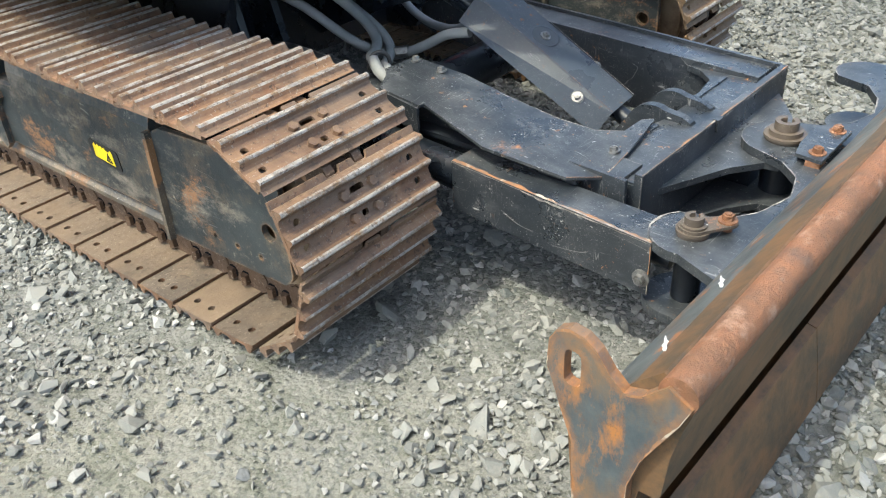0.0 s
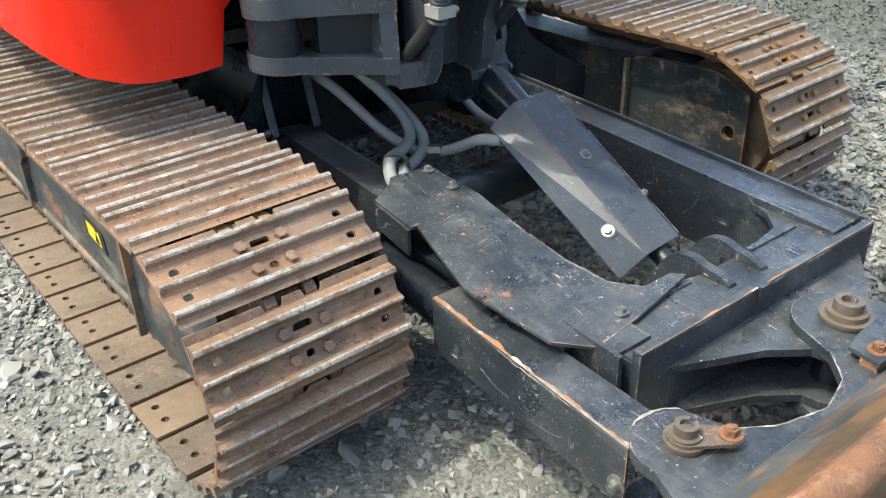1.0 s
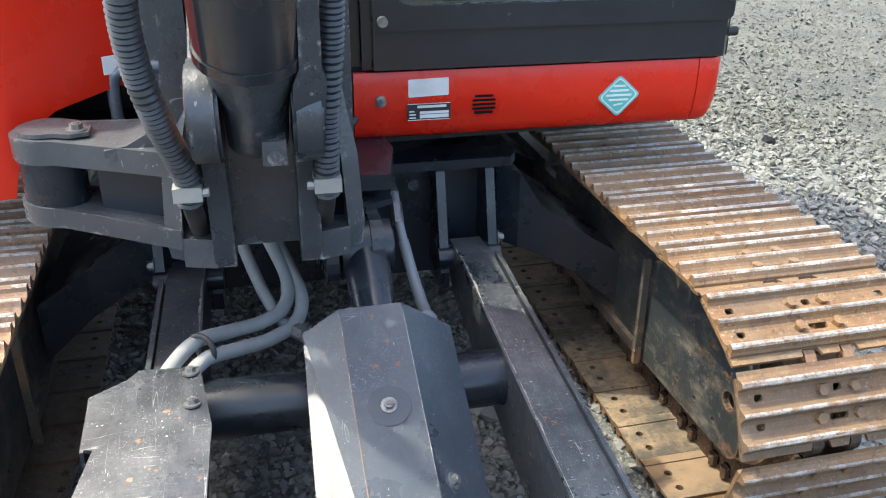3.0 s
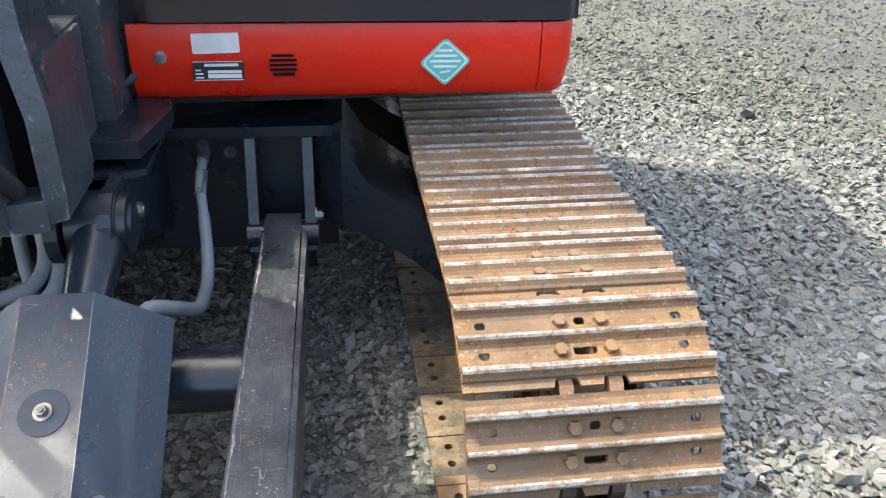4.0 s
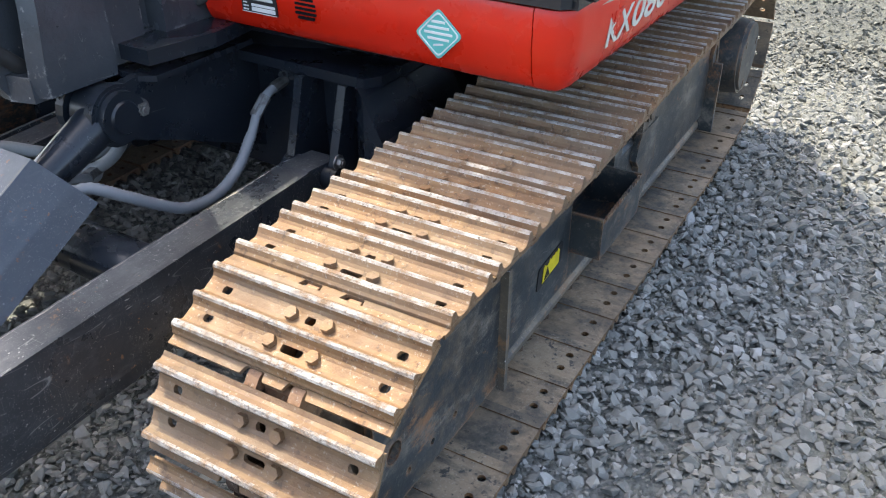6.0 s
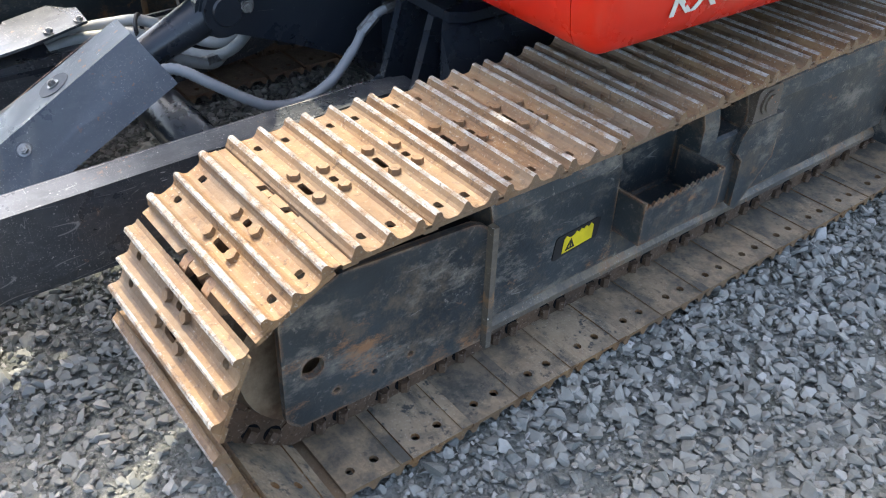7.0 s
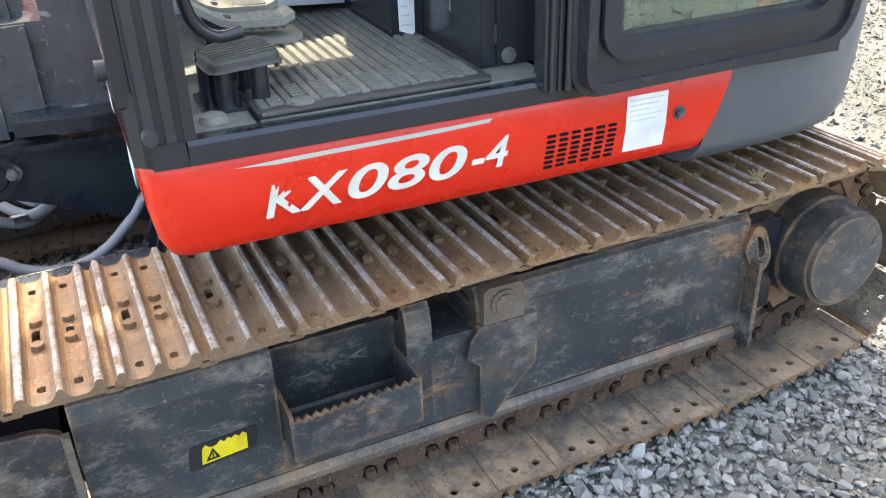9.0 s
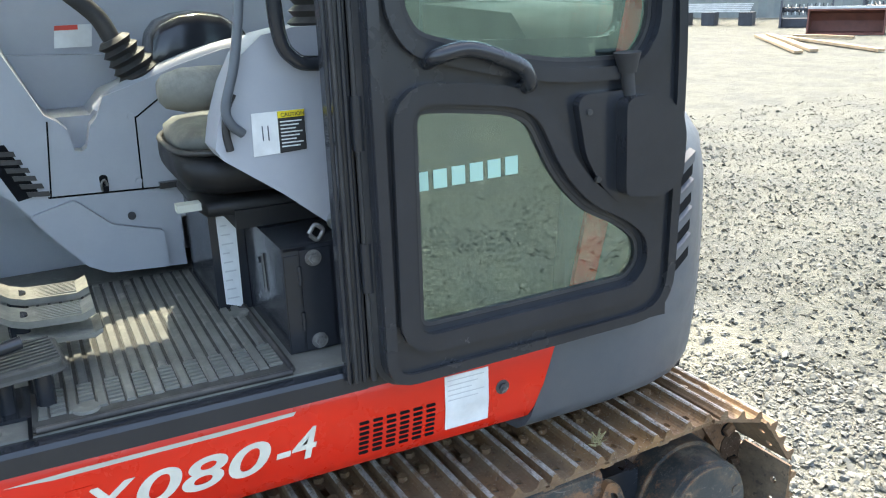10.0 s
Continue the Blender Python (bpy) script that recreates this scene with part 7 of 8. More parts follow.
    part("rail_loop", bm, M["cab_black"], con, smooth=60)
    bm = bmesh.new()
    hexbolt(bm, (0.905, 0.212, 1.200), (1, 0, 0), 0.012, 0.010)
    rod(bm, (0.89, 0.212, 1.200), (0.906, 0.212, 1.200), 0.018, n=16)
    part("pivot_bolt", bm, M["zinc"], con)
    bm = bmesh.new()
    tube(bm, [(0.90, 0.155, 1.185), (0.90, 0.168, 1.200), (0.90, 0.182, 1.188), (0.90, 0.170, 1.172), (0.90, 0.157, 1.182)], 0.004)
    part("ring_clip", bm, M["zinc"], con, smooth=60)
    bm = bmesh.new()
    rings = []
    for y, r in ((-0.055, 0.018), (-0.045, 0.030), (-0.01, 0.040), (0.04, 0.040), (0.12, 0.034)):
        rings.append([(0.755 + r * math.cos(a), y, 1.445 + r * math.sin(a)) for a in np.linspace(0, 2 * math.pi, 18, endpoint=False)])
    loft(bm, rings)
    part("armrest_pad", bm, M["olive"], con, "pale worn armrest pad", smooth=60)
    return con


side_console()


def far_console():
    lower = [(-0.50, 1.33), (-0.42, 1.255), (-0.328, 1.190), (-0.290, 1.140), (-0.245, 1.07), (-0.190, 1.012), (-0.154, 0.992), (0.02, 0.982), (0.02, 1.10), (0.34, 1.10), (0.34, 1.505), (0.157, 1.478), (0.06, 1.452)]
    bm = bmesh.new()
    plate(bm, lower + [(-0.026, 1.422), (-0.105, 1.392), (-0.140, 1.352), (-0.225, 1.352), (-0.245, 1.372), (-0.297, 1.500), (-0.36, 1.60), (-0.50, 1.68)], "x", 0.086, 0.268)
    fc = part("control_console", soft(bm, 0.016, 3, 30), M["trim"], excavator, "light grey moulded control console against the cab wall", smooth=35)
    # near face with the cut-out pocket below the tray
    bm = bmesh.new()
    plate(bm, lower + [(-0.026, 1.422), (-0.112, 1.394), (-0.132, 1.350), (-0.147, 1.334), (-0.160, 1.288), (-0.170, 1.280), (-0.186, 1.282), (-0.194, 1.330), (-0.212, 1.350), (-0.236, 1.366), (-0.297, 1.500), (-0.36, 1.60), (-0.50, 1.68)], "x", 0.262, 0.317)
    part("face_panel", soft(bm, 0.011, 3, 30), M["trim"], fc, smooth=35)
    # rolled top of the long arm
    bm = bmesh.new()
    tube(bm, [(0.282, -0.118, 1.352), (0.287, -0.075, 1.385), (0.289, -0.026, 1.406), (0.288, 0.06, 1.440), (0.285, 0.157, 1.466), (0.282, 0.33, 1.492)], 0.028, 16, 6)
    part("arm_top", bm, M["trim"], fc, smooth=60)
    # stepped panel low down
    bm = bmesh.new()
    plate(bm, rounded([(-0.300, 1.150), (-0.205, 1.176), (-0.134, 1.108), (-0.024, 1.078), (-0.022, 0.988), (-0.154, 0.996), (-0.20, 1.02), (-0.25, 1.082)], 0.010, 3), "x", 0.312, 0.333)
    part("kick_panel", soft(bm, 0.008, 3, 30), M["trim"], fc, smooth=35)
    for y0, y1, z0, z1 in ((-0.232, -0.250, 1.352, 1.186), (-0.050, -0.056, 1.345, 1.176)):
        bm = bmesh.new()
        prism(bm, [(y1 - 0.0018, z1), (y1 + 0.0018, z1), (y0 + 0.0018, z0), (y0 - 0.0018, z0)], "x", 0.3160, 0.3185)
        part("panel_seam", bm, M["shade_black"], fc)
    bm = bmesh.new()
    prism(bm, [(-0.256, 1.1835), (0.030, 1.1735), (0.030, 1.1775), (-0.256, 1.1875)], "x", 0.3160, 0.3185)
    part("panel_seam", bm, M["shade_black"], fc)
    bm = bmesh.new()
    prism(bm, [(-0.050, 1.344), (0.010, 1.385), (0.012, 1.382), (-0.048, 1.341)], "x", 0.3160, 0.3182)
    part("panel_seam", bm, M["shade_black"], fc)
    bm = bmesh.new()
    plate(bm, rounded([(-0.146, 1.222), (-0.128, 1.222), (-0.128, 1.182), (-0.146, 1.182)], 0.008, 4), "x", 0.3165, 0.3195)
    part("key_recess", bm, M["shade_black"], fc)
    bm = bmesh.new()
    tube(bm, [(0.322, -0.143, 1.186), (0.326, -0.143, 1.204), (0.326, -0.136, 1.212), (0.324, -0.131, 1.198)], 0.0028, 8, 5)
    part("pull_ring", bm, M["zinc"], fc, smooth=60)
    for y, z in ((-0.060, 1.347), (-0.062, 1.198)):
        bm = bmesh.new()
        rod(bm, (0.314, y, z), (0.3205, y, z), 0.008, 0.007, n=16)
        part("trim_screw", bm, M["trim"], fc)
    bm = bmesh.new()
    rod(bm, (0.330, -0.090, 1.123), (0.336, -0.090, 1.123), 0.009, n=16)
    part("panel_plug", bm, M["rubber"], fc)
    bm = bmesh.new()
    box(bm, 0.310, 0.335, -0.02, 0.022, 1.176, 1.190)
    part("latch_tab", soft(bm, 0.003, 1), M["cab_black"], fc)
    bm = bmesh.new()
    prism(bm, [(-0.372, 1.312), (-0.322, 1.312), (-0.270, 1.196), (-0.316, 1.186)], "x", 0.312, 0.3185)
    part("vent_recess", bm, M["shade_black"], fc)
    for i in range(6):
        bm = bmesh.new()
        y, z = -0.352 + i * 0.011, 1.300 - i * 0.019
        prism(bm, [(y, z), (y + 0.045, z - 0.004), (y + 0.048, z - 0.015), (y + 0.003, z - 0.011)], "x", 0.310, 0.321)
        part("vent_slat", soft(bm, 0.002, 1), M["rubber"], fc)
    bm = bmesh.new()
    rings = []
    for i in range(13):
        t = i / 12
        r = 0.046 - 0.018 * t + (0.010 if i % 2 else 0)
        c = Vector((0.26, -0.005, 1.410)).lerp(Vector((0.26, -0.070, 1.515)), t)
        rings.append([(c.x + r * math.cos(a), c.y + r * 0.9 * math.sin(a), c.z + r * 0.45 * math.sin(a)) for a in np.linspace(0, 2 * math.pi, 20, endpoint=False)])
    loft(bm, rings)
    part("lever_boot", bm, M["rubber"], fc, smooth=25)
    bm = bmesh.new()
    tube(bm, [(0.26, -0.070, 1.515), (0.26, -0.095, 1.565), (0.26, -0.15, 1.62)], 0.020)
    part("pilot_lever", bm, M["rubber"], fc, smooth=60)
    bm = bmesh.new()
    rings = []
    for y, h in ((0.010, 0.02), (0.018, 0.062), (0.040, 0.088), (0.080, 0.103), (0.13, 0.108), (0.18, 0.100), (0.225, 0.070), (0.25, 0.02)):
        rings.append([(0.10, y, 1.455), (0.27, y, 1.455), (0.27, y, 1.455 + h * 0.72), (0.258, y, 1.455 + h * 0.93), (0.23, y, 1.455 + h), (0.13, y, 1.455 + h), (0.10, y, 1.455 + h * 0.8)])
    loft(bm, rings)
    part("armrest", bm, M["cab_black"], fc, smooth=60)
    bm = bmesh.new()
    prism(bm, rounded([(-0.45, 1.10), (0.30, 1.10), (0.30, 1.470), (-0.08, 1.470), (-0.30, 1.482), (-0.45, 1.60)], 0.01, 2), "x", 0.084, 0.108)
    part("wall_panel", soft(bm, 0.008, 3, 40), M["trim"], fc, smooth=40)
    bm = bmesh.new()
    prism(bm, [(-0.183, 1.490), (-0.100, 1.489), (-0.092, 1.541), (-0.175, 1.541)], "x", 0.086, 0.088)
    part("wall_label", bm, M["white"], fc, "white label with a red band")
    bm = bmesh.new()
    prism(bm, [(-0.177, 1.530), (-0.125, 1.530), (-0.124, 1.541), (-0.175, 1.541)], "x", 0.088, 0.089)
    part("label_band", bm, M["seal_red"], fc)
    return fc


far_console()


def cab_door():
    outer = rounded([(0.222, 0.925), (0.862, 0.940), (0.868, 1.20), (0.868, 1.50), (0.850, 1.75), (0.845, 2.36), (0.222, 2.36)], [0.06, 0.10, 0.02, 0.1, 0.1, 0.06, 0.06], 6)
    low = rounded([(0.296, 1.028), (0.748, 1.036), (0.776, 1.070), (0.772, 1.118), (0.728, 1.155), (0.650, 1.195), (0.605, 1.238), (0.570, 1.285), (0.545, 1.335), (0.524, 1.376), (0.480, 1.396), (0.400, 1.408), (0.300, 1.418)], [0.025, 0.02, 0.02, 0.025, 0.03, 0.04, 0.03, 0.03, 0.03, 0.03, 0.03, 0.03, 0.03], 5)
    high = rounded([(0.310, 1.535), (0.430, 1.500), (0.590, 1.470), (0.750, 1.468), (0.785, 1.520), (0.790, 1.75), (0.78, 2.28), (0.300, 2.28), (0.285, 1.58)], [0.05, 0.05, 0.06, 0.05, 0.04, 0.08, 0.06, 0.06, 0.05], 5)
    bm = bmesh.new()
    plate(bm, outer, "x", 1.036, 1.068, [low, high])
    door = part("cab_door", soft(bm, 0.006, 2, 45), M["cab_black"], excavator, "open black cab door folded back, with two tinted panes", smooth=40)
    def grown(loop, d):
        c = Vector((sum(p[0] for p in loop) / len(loop), sum(p[1] for p in loop) / len(loop)))
        out = []
        n = len(loop)
        for i in range(n):
            a, b = Vector(loop[i - 1]), Vector(loop[(i + 1) % n])
            t = (b - a).normalized()
            o = Vector((t.y, -t.x))
            out.append(tuple(Vector(loop[i]) + o * d))
        return out
    for loop, name in ((low, "pane_frame"), (high, "pane_frame")):
        bm = bmesh.new()
        plate(bm, grown(loop, 0.044 if loop is low else 0.034), "x", 1.064, 1.084, [grown(loop, 0.010)])
        part(name, soft(bm, 0.0075, 3, 45), M["cab_black"], door, smooth=40)
        bm = bmesh.new()
        plate(bm, grown(loop, 0.004), "x", 1.052, 1.066, [grown(loop, -0.007)])
        part("pane_seal", bm, M["rubber"], door)
        bm = bmesh.new()
        prism(bm, loop, "x", 1.056, 1.060)
        pane = part("door_pane", bm, M["door_glass"], door, "green-tinted door pane")
        pane.visible_shadow = False
    # maker's word as plain blocks on the glass
    bm = bmesh.new()
    for i in range(6):
        y = 0.299 + i * 0.0355
        z = 1.276 + i * 0.0012
        prism(bm, [(y, z), (y + 0.026, z), (y + 0.026, z + 0.033), (y, z + 0.033)], "x", 1.0602, 1.0608)
    part("glass_print", bm, M["mint"], door, "pale printed word blocks")
    # pressed rim and gasket round the edge
    bm = bmesh.new()
    plate(bm, grown(outer, -0.002), "x", 1.064, 1.079, [grown(outer, -0.022)])
    part("door_rim", soft(bm, 0.006, 3, 45), M["cab_black"], door, smooth=40)
    bm = bmesh.new()
    plate(bm, grown(outer, 0.011), "x", 1.030, 1.047, [grown(outer, -0.006)])
    part("door_gasket", soft(bm, 0.006, 2, 45), M["rubber"], door, smooth=40)
    bm = bmesh.new()
    plate(bm, grown(outer, -0.004), "x", 1.028, 1.037, [grown(outer, -0.020)])
    part("edge_seal", bm, M["rubber"], door)
    bm = bmesh.new()
    tube(bm, [(1.068, 0.326, 1.492), (1.096, 0.335, 1.503), (1.105, 0.385, 1.511), (1.106, 0.445, 1.494), (1.104, 0.490, 1.472), (1.097, 0.506, 1.445), (1.068, 0.506, 1.436)], 0.0135)
    part("pull_handle", bm, M["cab_black"], door, "curved black pull handle", smooth=60)
    bm = bmesh.new()
    cover = rounded([(0.612, 1.400), (0.628, 1.414), (0.700, 1.414), (0.756, 1.420), (0.832, 1.386), (0.848, 1.330), (0.846, 1.226), (0.795, 1.198), (0.715, 1.196), (0.668, 1.240), (0.632, 1.300)], 0.02, 3)
    plate(bm, cover, "x", 1.066, 1.088)
    lk = part("lock_cover", soft(bm, 0.006, 2, 45), M["cab_black"], door, smooth=40)
    bm = bmesh.new()
    plate(bm, rounded([(0.696, 1.402), (0.746, 1.408), (0.824, 1.376), (0.838, 1.325), (0.834, 1.238), (0.790, 1.212), (0.700, 1.222)], 0.018, 3), "x", 1.086, 1.120)
    part("lock_box", soft(bm, 0.016, 4, 45), M["cab_black"], door, smooth=40)
    for y, z in ((0.636, 1.382), (0.658, 1.255), (0.79, 1.225)):
        bm = bmesh.new()
        rod(bm, (1.086, y, z), (1.092, y, z), 0.006, n=12)
        part("cover_screw", bm, M["rubber"], door)
    bm = bmesh.new()
    rod(bm, (1.088, 0.724, 1.405), (1.088, 0.718, 1.452), 0.012, n=16)
    rod(bm, (1.088, 0.719, 1.446), (1.088, 0.717, 1.482), 0.016, 0.025, n=24)
    part("latch_knob", soft(bm, 0.004), M["rubber"], door, smooth=40)
    bm = bmesh.new()
    box(bm, 1.090, 1.112, 0.836, 0.846, 1.300, 1.318)
    part("striker", soft(bm, 0.002, 1), M["clamp"], door)
    for z in (1.15, 1.40, 2.1):
        bm = bmesh.new()
        rod(bm, (1.036, 0.214, z - 0.045), (1.036, 0.214, z + 0.045), 0.012, n=14)
        part("hinge", bm, M["cab_black"], door, smooth=40)
    return door


cab_door()


# ---------------------------------------------------------------- loose things and the yard behind
def straw_tuft():
    bm = bmesh.new()
    rnd = random.Random(5)
    for i in range(26):
        a = rnd.uniform(0, 6.28)
        l = rnd.uniform(0.008, 0.024)
        p = Vector((1.000, 0.735, 0.640))
        q = p + Vector((l * math.cos(a), l * math.sin(a), rnd.uniform(-0.006, 0.022)))
        rod(bm, p + Vector((rnd.uniform(-0.01, 0.01), rnd.uniform(-0.01, 0.01), -0.008)), q, 0.0012, n=4)
    tagged(part("straw_tuft", bm, M["straw"]), "small tuft of dry grass caught on the track", "grass tuft")


straw_tuft()


def timber_board(p, q, w=0.14, h=0.05):
    p, q = Vector((*p, 0)), Vector((*q, 0))
    d = (q - p)
    n = Vector((-d.y, d.x, 0)).normalized() * w / 2
    bm = bmesh.new()
    loft(bm, [[c + n + Vector((0, 0, z)), c - n + Vector((0, 0, z)), c - n + Vector((0, 0, z + h)), c + n + Vector((0, 0, z + h))] for c, z in ((p, 0.012), (p.lerp(q, 0.5), 0.02), (q, 0.012))])
    return tagged(part("timber_board", soft(bm, 0.006, 1), M["timber"]), "weathered timber board lying on the gravel", "board", "boards on the gravel")


timber_board((-11.90, 14.42), (-8.82, 12.25), 0.15)
timber_board((-11.94, 14.79), (-8.85, 12.66), 0.15)
timber_board((-11.30, 14.51), (-8.04, 13.39), 0.13)
timber_board((-11.32, 14.87), (-10.13, 15.25), 0.12)


def yard_fence():
    bm = bmesh.new()
    a, b = Vector((-34, 10, 0)), Vector((10, 34, 0))
    d = (b - a).normalized()
    n = Vector((-d.y, d.x, 0))
    steps = 220
    rings = []
    for i in range(steps + 1):
        p = a.lerp(b, i / steps) + n * (0.05 if i % 2 else 0)
        rings.append([p, p + n * 0.02, p + n * 0.02 + Vector((0, 0, 2.2)), p + Vector((0, 0, 2.2))])
    loft(bm, rings)
    tagged(part("yard_fence", bm, M["fence"]), "tall grey corrugated metal yard fence", "fence", kind="structure")


yard_fence()


def yard_wall(name, a, b, h):
    """Plain folded sheet wall, added out of view to close the yard."""
    a, b = Vector((*a, 0)), Vector((*b, 0))
    n = Vector((-(b - a).y, (b - a).x, 0)).normalized()
    rings = []
    for i in range(161):
        p = a.lerp(b, i / 160) + n * (0.06 if i % 2 else 0)
        rings.append([p, p + n * 0.03, p + n * 0.03 + Vector((0, 0, h)), p + Vector((0, 0, h))])
    bm = bmesh.new()
    loft(bm, rings)
    tagged(part(name, bm, M["hedge_wall"]), "plain grey-green sheet wall added out of view to close the yard", "wall", kind="structure")


# invented walls, kept low to let sky light reach the cab side
yard_wall("wall_east", (13, 33), (13, -16), 2.0)
yard_wall("wall_south", (13, -16), (-34, -16), 2.0)


def bucket(x, y, turn, w, h, mat="rust_far"):
    root = tagged(new("loader_bucket"), "rust-red loader bucket standing on the gravel", "bucket", "implements along the fence")
    bm = bmesh.new()
    prof = [(0.0, 0.0), (0.55, 0.0), (0.62, 0.25), (0.52, h * 0.8), (0.10, h), (0.06, h - 0.03), (0.46, h * 0.78), (0.55, 0.27), (0.50, 0.05), (0.0, 0.03)]
    plate(bm, prof, "x", -w / 2, w / 2)
    part("shell", bm, M[mat], root)
    for sx in (-w / 2, w / 2 - 0.03):
        bm = bmesh.new()
        plate(bm, [(0.0, 0.0), (0.60, 0.0), (0.62, 0.25), (0.52, h * 0.8), (0.10, h)], "x", sx, sx + 0.03)
        part("side_plate", bm, M[mat], root)
    bm = bmesh.new()
    box(bm, -w / 2, w / 2, 0.08, 0.16, h, h + 0.05)
    part("top_rail", bm, M["pale_far"], root)
    root.matrix_basis = pose(x, y, 0, 0, 0, turn)


bucket(-10.95, 15.95, 35, 1.55, 0.55)
bucket(-9.55, 16.85, 32, 1.55, 0.55)


def implement(x, y, turn, w, kind):
    root = tagged(new("farm_implement"), "dark steel implement frame with tines parked by the fence" if kind else "low galvanised gate panels stacked by the fence", "implement" if kind else "gate panels", "implements along the fence")
    if kind:
        bm = bmesh.new()
        rod(bm, (-w / 2, 0, 0.62), (w / 2, 0, 0.62), 0.09, n=10)
        part("rotor", bm, M["steel_far"], root)
        rnd = random.Random(int(x * 10))
        for i in range(int(w / 0.13)):
            bm = bmesh.new()
            bx = -w / 2 + 0.07 + i * 0.13
            a = rnd.uniform(0, 6.28)
            for k in range(4):
                b = a + k * 1.57
                rod(bm, (bx, 0, 0.62), (bx + 0.03, 0.22 * math.cos(b), 0.62 + 0.22 * math.sin(b)), 0.03, 0.02, n=6)
            part("tine_set", bm, M["pale_far"] if i % 2 else M["steel_far"], root)
        for sx in (-w / 2, w / 2):
            bm = bmesh.new()
            plate(bm, [(-0.5, 0.0), (0.5, 0.0), (0.35, 0.85), (-0.2, 0.95)], "x", sx - 0.03, sx + 0.03)
            part("side_plate", bm, M["steel_far"], root)
        bm = bmesh.new()
        box(bm, -w / 2, w / 2, -0.1, 0.5, 0.0, 0.30)
        part("skid", bm, M["steel_far"], root)
    else:
        for i in range(5):
            bm = bmesh.new()
            box(bm, -w / 2, w / 2, -0.45 + i * 0.2, -0.41 + i * 0.2, 0.50 + 0.06 * i, 0.55 + 0.06 * i)
            part("rail", bm, M["pale_far"], root)
        for sx in (-w / 2 + 0.2, -0.3, w / 2 - 0.4):
            bm = bmesh.new()
            box(bm, sx, sx + 0.5, -0.4, 0.4, 0.0, 0.48)
            part("stand", bm, M["steel_far"], root)
    root.matrix_basis = pose(x, y, 0, 0, 0, turn) @ Matrix.Scale(0.68, 4)


implement(-15.7, 16.6, 35, 3.0, 0)
implement(-13.2, 17.3, 40, 1.7, 1)
implement(-11.8, 19.2, 30, 3.0, 1)
implement(-9.0, 20.6, 28, 3.4, 1)


# ---------------------------------------------------------------- crushed stone, last and heaviest
def rock_forms(points=8):
    rnd = random.Random(11)
    forms = []
    for k in range(10):
        bm = bmesh.new()
        for i in range(points):
            v = Vector((rnd.gauss(0, 1), rnd.gauss(0, 1), rnd.gauss(0, 1))).normalized()
            bm.verts.new((v.x * rnd.uniform(0.85, 1.12), v.y * rnd.uniform(0.66, 0.95), v.z * rnd.uniform(0.48, 0.68)))
        hull = bmesh.ops.convex_hull(bm, input=bm.verts)
        bmesh.ops.delete(bm, geom=[v for v in bm.verts if not v.link_faces], context="VERTS")
        bm.verts.index_update()
        bm.verts.ensure_lookup_table()
        forms.append((np.array([v.co[:] for v in bm.verts]), np.array([[v.index for v in f.verts] for f in bm.faces])))
        bm.free()
    return forms


ROCKS = rock_forms(13)
GRIT = rock_forms(6)


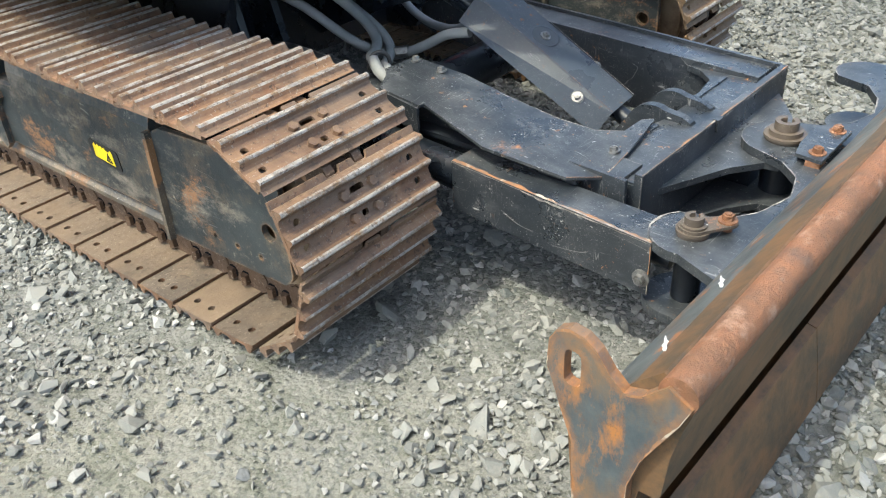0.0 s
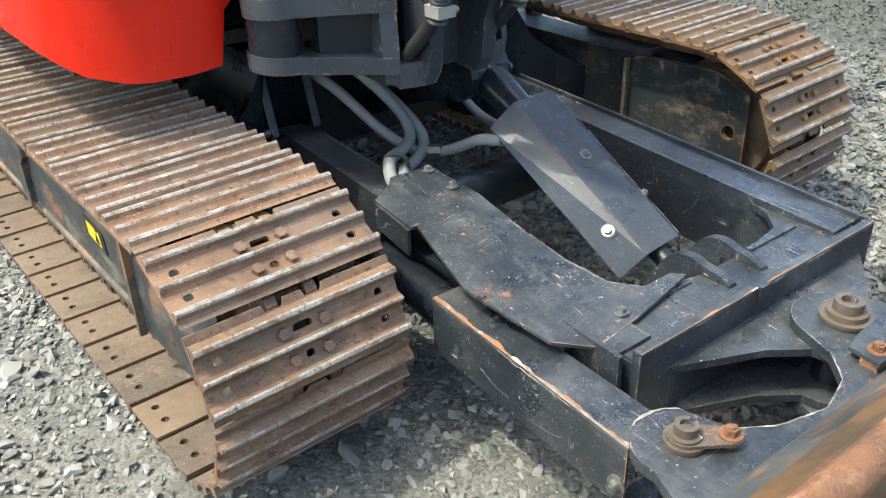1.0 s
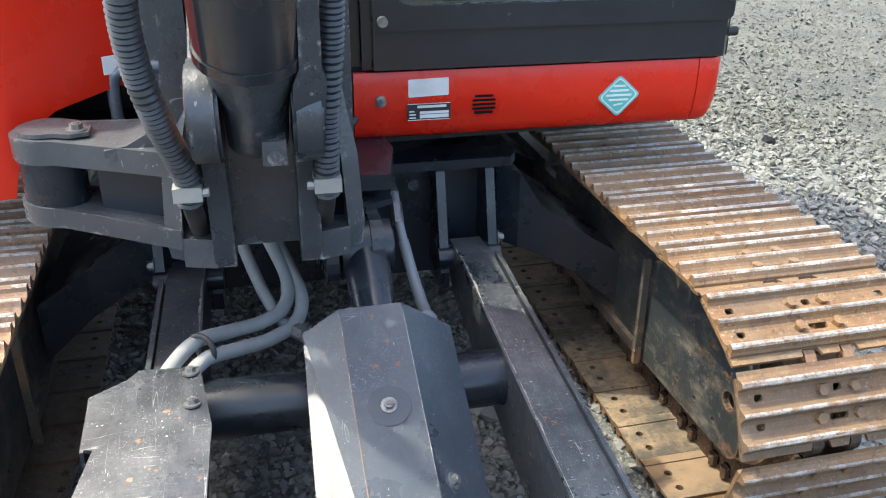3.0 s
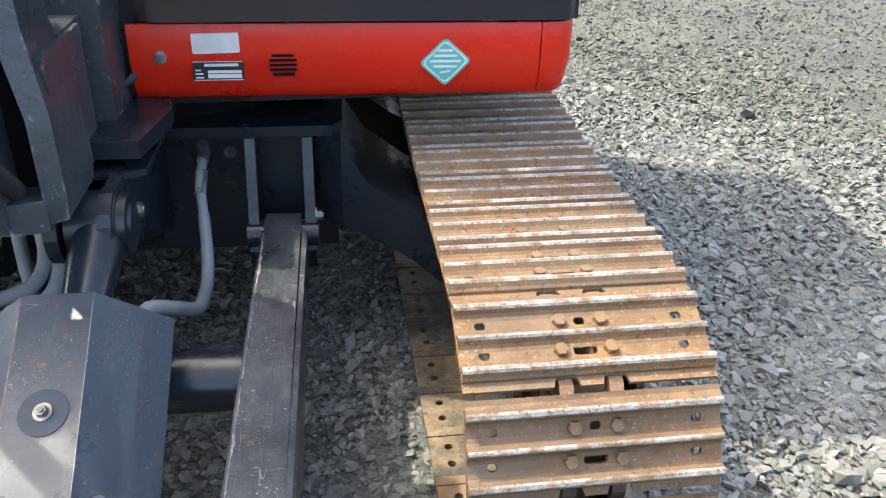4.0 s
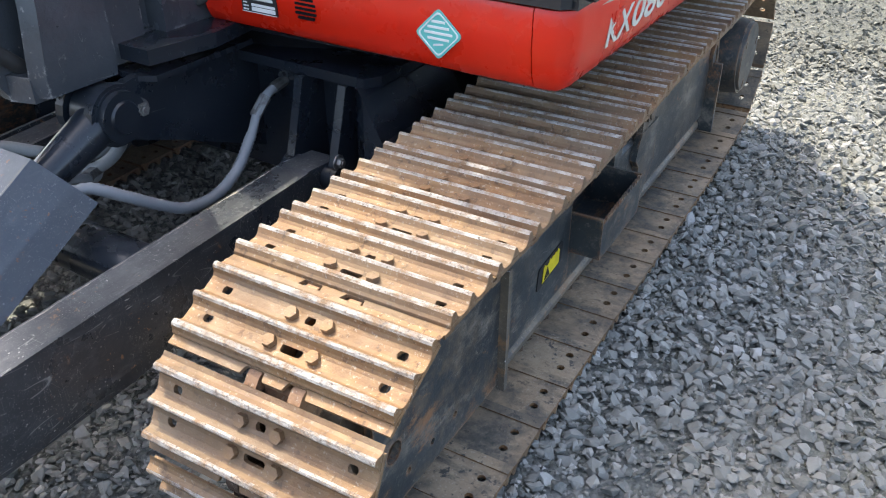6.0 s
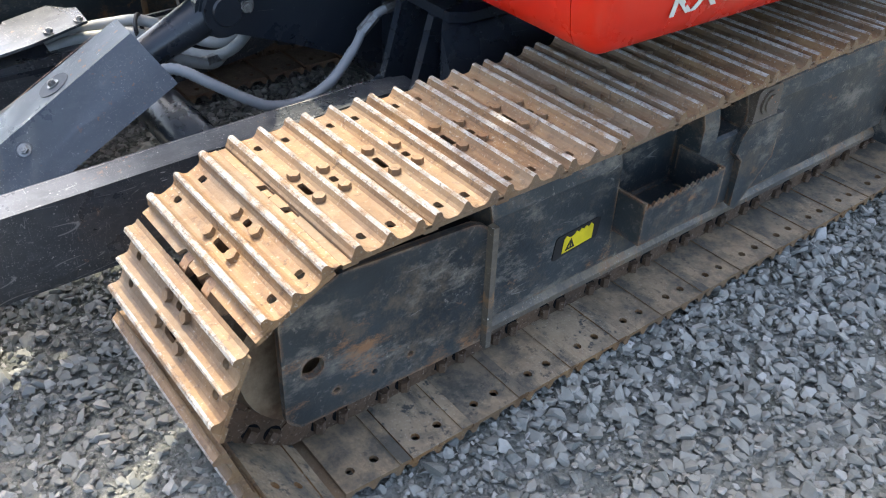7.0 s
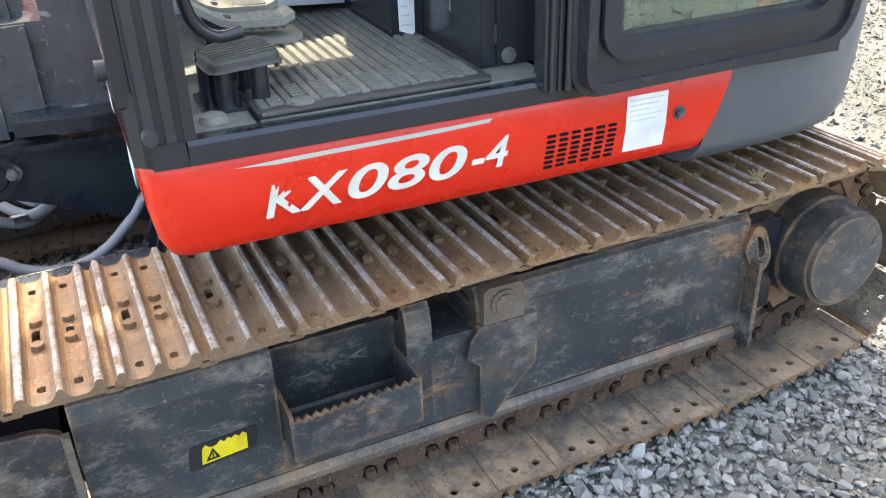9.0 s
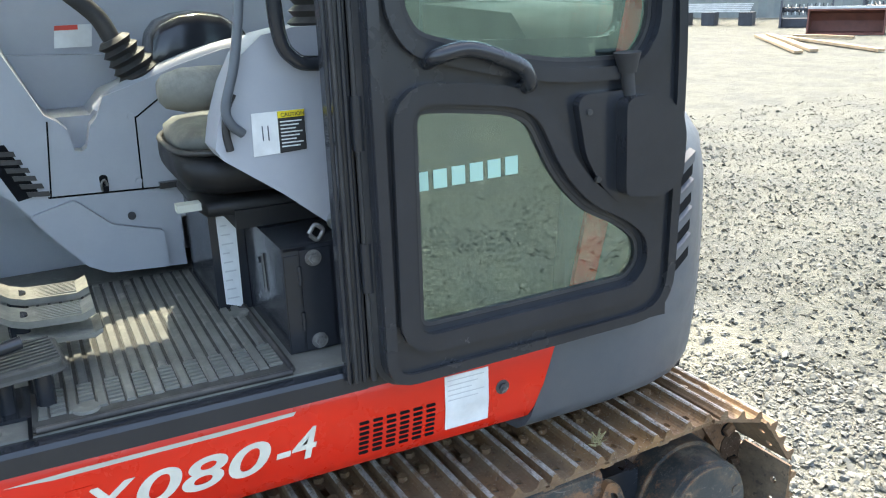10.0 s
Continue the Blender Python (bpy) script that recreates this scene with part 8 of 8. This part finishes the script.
def gravel(name, count, region, size, label, keep, seed, fine=False):
    """Scattered stones joined into one mesh. region: x0, x1, y0, y1; keep(x, y) gives a chance and a size factor."""
    rng = np.random.default_rng(seed)
    verts, faces, base = [], [], 0
    x0, x1, y0, y1 = region
    for form, (fv, ff) in enumerate(GRIT if fine else ROCKS):
        n = count // (len(GRIT) if fine else len(ROCKS))
        px, py = rng.uniform(x0, x1, n), rng.uniform(y0, y1, n)
        chance, factor = keep(px, py)
        ok = rng.random(n) < chance
        px, py, factor = px[ok], py[ok], factor[ok]
        n = len(px)
        if not n:
            continue
        r = size * np.minimum(np.exp(rng.normal(0, 0.50, n)), 2.2) * factor
        turn, tx, ty = rng.uniform(0, 6.283, n), rng.normal(0, 0.35, n), rng.normal(0, 0.35, n)
        c, s = np.cos(turn), np.sin(turn)
        v = fv[None] * r[:, None, None]
        z = v[..., 2] + v[..., 0] * tx[:, None] + v[..., 1] * ty[:, None]
        x = v[..., 0] * c[:, None] - v[..., 1] * s[:, None] + px[:, None]
        y = v[..., 0] * s[:, None] + v[..., 1] * c[:, None] + py[:, None]
        z = z + (r * rng.uniform(-0.22, 0.26, n))[:, None] - 0.006
        verts.append(np.stack([x, y, z], -1).reshape(-1, 3))
        faces.append((ff[None] + (base + np.arange(n) * len(fv))[:, None, None]).reshape(-1, 3))
        base += n * len(fv)
    v, f = np.concatenate(verts), np.concatenate(faces)
    me = bpy.data.meshes.new(name)
    me.vertices.add(len(v))
    me.vertices.foreach_set("co", v.astype(np.float32).ravel())
    me.loops.add(f.size)
    me.loops.foreach_set("vertex_index", f.astype(np.int32).ravel())
    me.polygons.add(len(f))
    me.polygons.foreach_set("loop_start", np.arange(0, f.size, 3, dtype=np.int32))
    me.polygons.foreach_set("loop_total", np.full(len(f), 3, dtype=np.int32))
    me.update(calc_edges=True)
    me.validate()
    me.shade_flat()
    me.materials.append(M["stone"])
    return tagged(new(name, me), label, "gravel", kind="stuff")


def smooth_field(x, y, f, o):
    return (np.sin(x * f + o) * np.cos(y * f * 1.13 - o) + np.sin((x + y) * f * 0.61 + 2 * o) + np.cos((x - 0.7 * y) * f * 0.83 - o)) / 3


def near_keep(x, y):
    dusty = 1 / (1 + np.exp(-(smooth_field(x, y, 2.1, 0.6) + 0.25 * smooth_field(x, y, 7.0, 2.0) - 0.18) * 9))
    bare = np.zeros_like(x)
    for (cx, cy), inner, outer in DUSTY:
        d = np.hypot(x - cx, y - cy) + 0.25 * outer * smooth_field(x, y, 5.0, 1.0)
        bare = np.maximum(bare, np.clip((outer * 1.3 - d) / (outer * 1.3 - inner), 0, 1))
    dusty = dusty * np.where((np.abs(x) < 0.62) & (y > -1.7), 0.2, 1.0)
    share = 1.0 - np.clip(0.72 * dusty * (0.30 + 0.70 * (x < 0.9)) + 0.92 * bare, 0, 0.93)
    return share, 1 + 0.16 / (1 + np.exp(-(x - 1.1) * 6))


def far_keep(x, y):
    inside = (x > -2.3) & (x < 2.9) & (y > -2.9) & (y < 2.6)
    d = np.hypot(x, y)
    bare = np.clip(1.25 - np.hypot(x + 0.35, y - 2.36) / 0.5, 0, 1)
    return np.where(inside, 0, np.clip(1.35 - d / 6.5, 0.14, 1) * (1 - 0.8 * bare)), 1 + d * 0.03


gravel("gravel_fine", 80000, (-2.2, 2.7, -2.8, 2.4), 0.0050, "fine crushed grit between the stones", lambda x, y: (0.45 + 0.55 * near_keep(x, y)[0], np.ones_like(x)), 9, True)
gravel("gravel", 90000, (-2.3, 2.9, -2.9, 2.6), 0.0098, "loose grey crushed stone under and around the machine", near_keep, 3)
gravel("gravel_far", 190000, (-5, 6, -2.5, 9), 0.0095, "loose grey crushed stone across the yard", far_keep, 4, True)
gravel("gravel_coarse", 900, (-2.2, 2.8, -2.7, 2.4), 0.020, "scattered larger crushed stones", lambda x, y: (np.ones_like(x) * 0.8, np.ones_like(x)), 6)
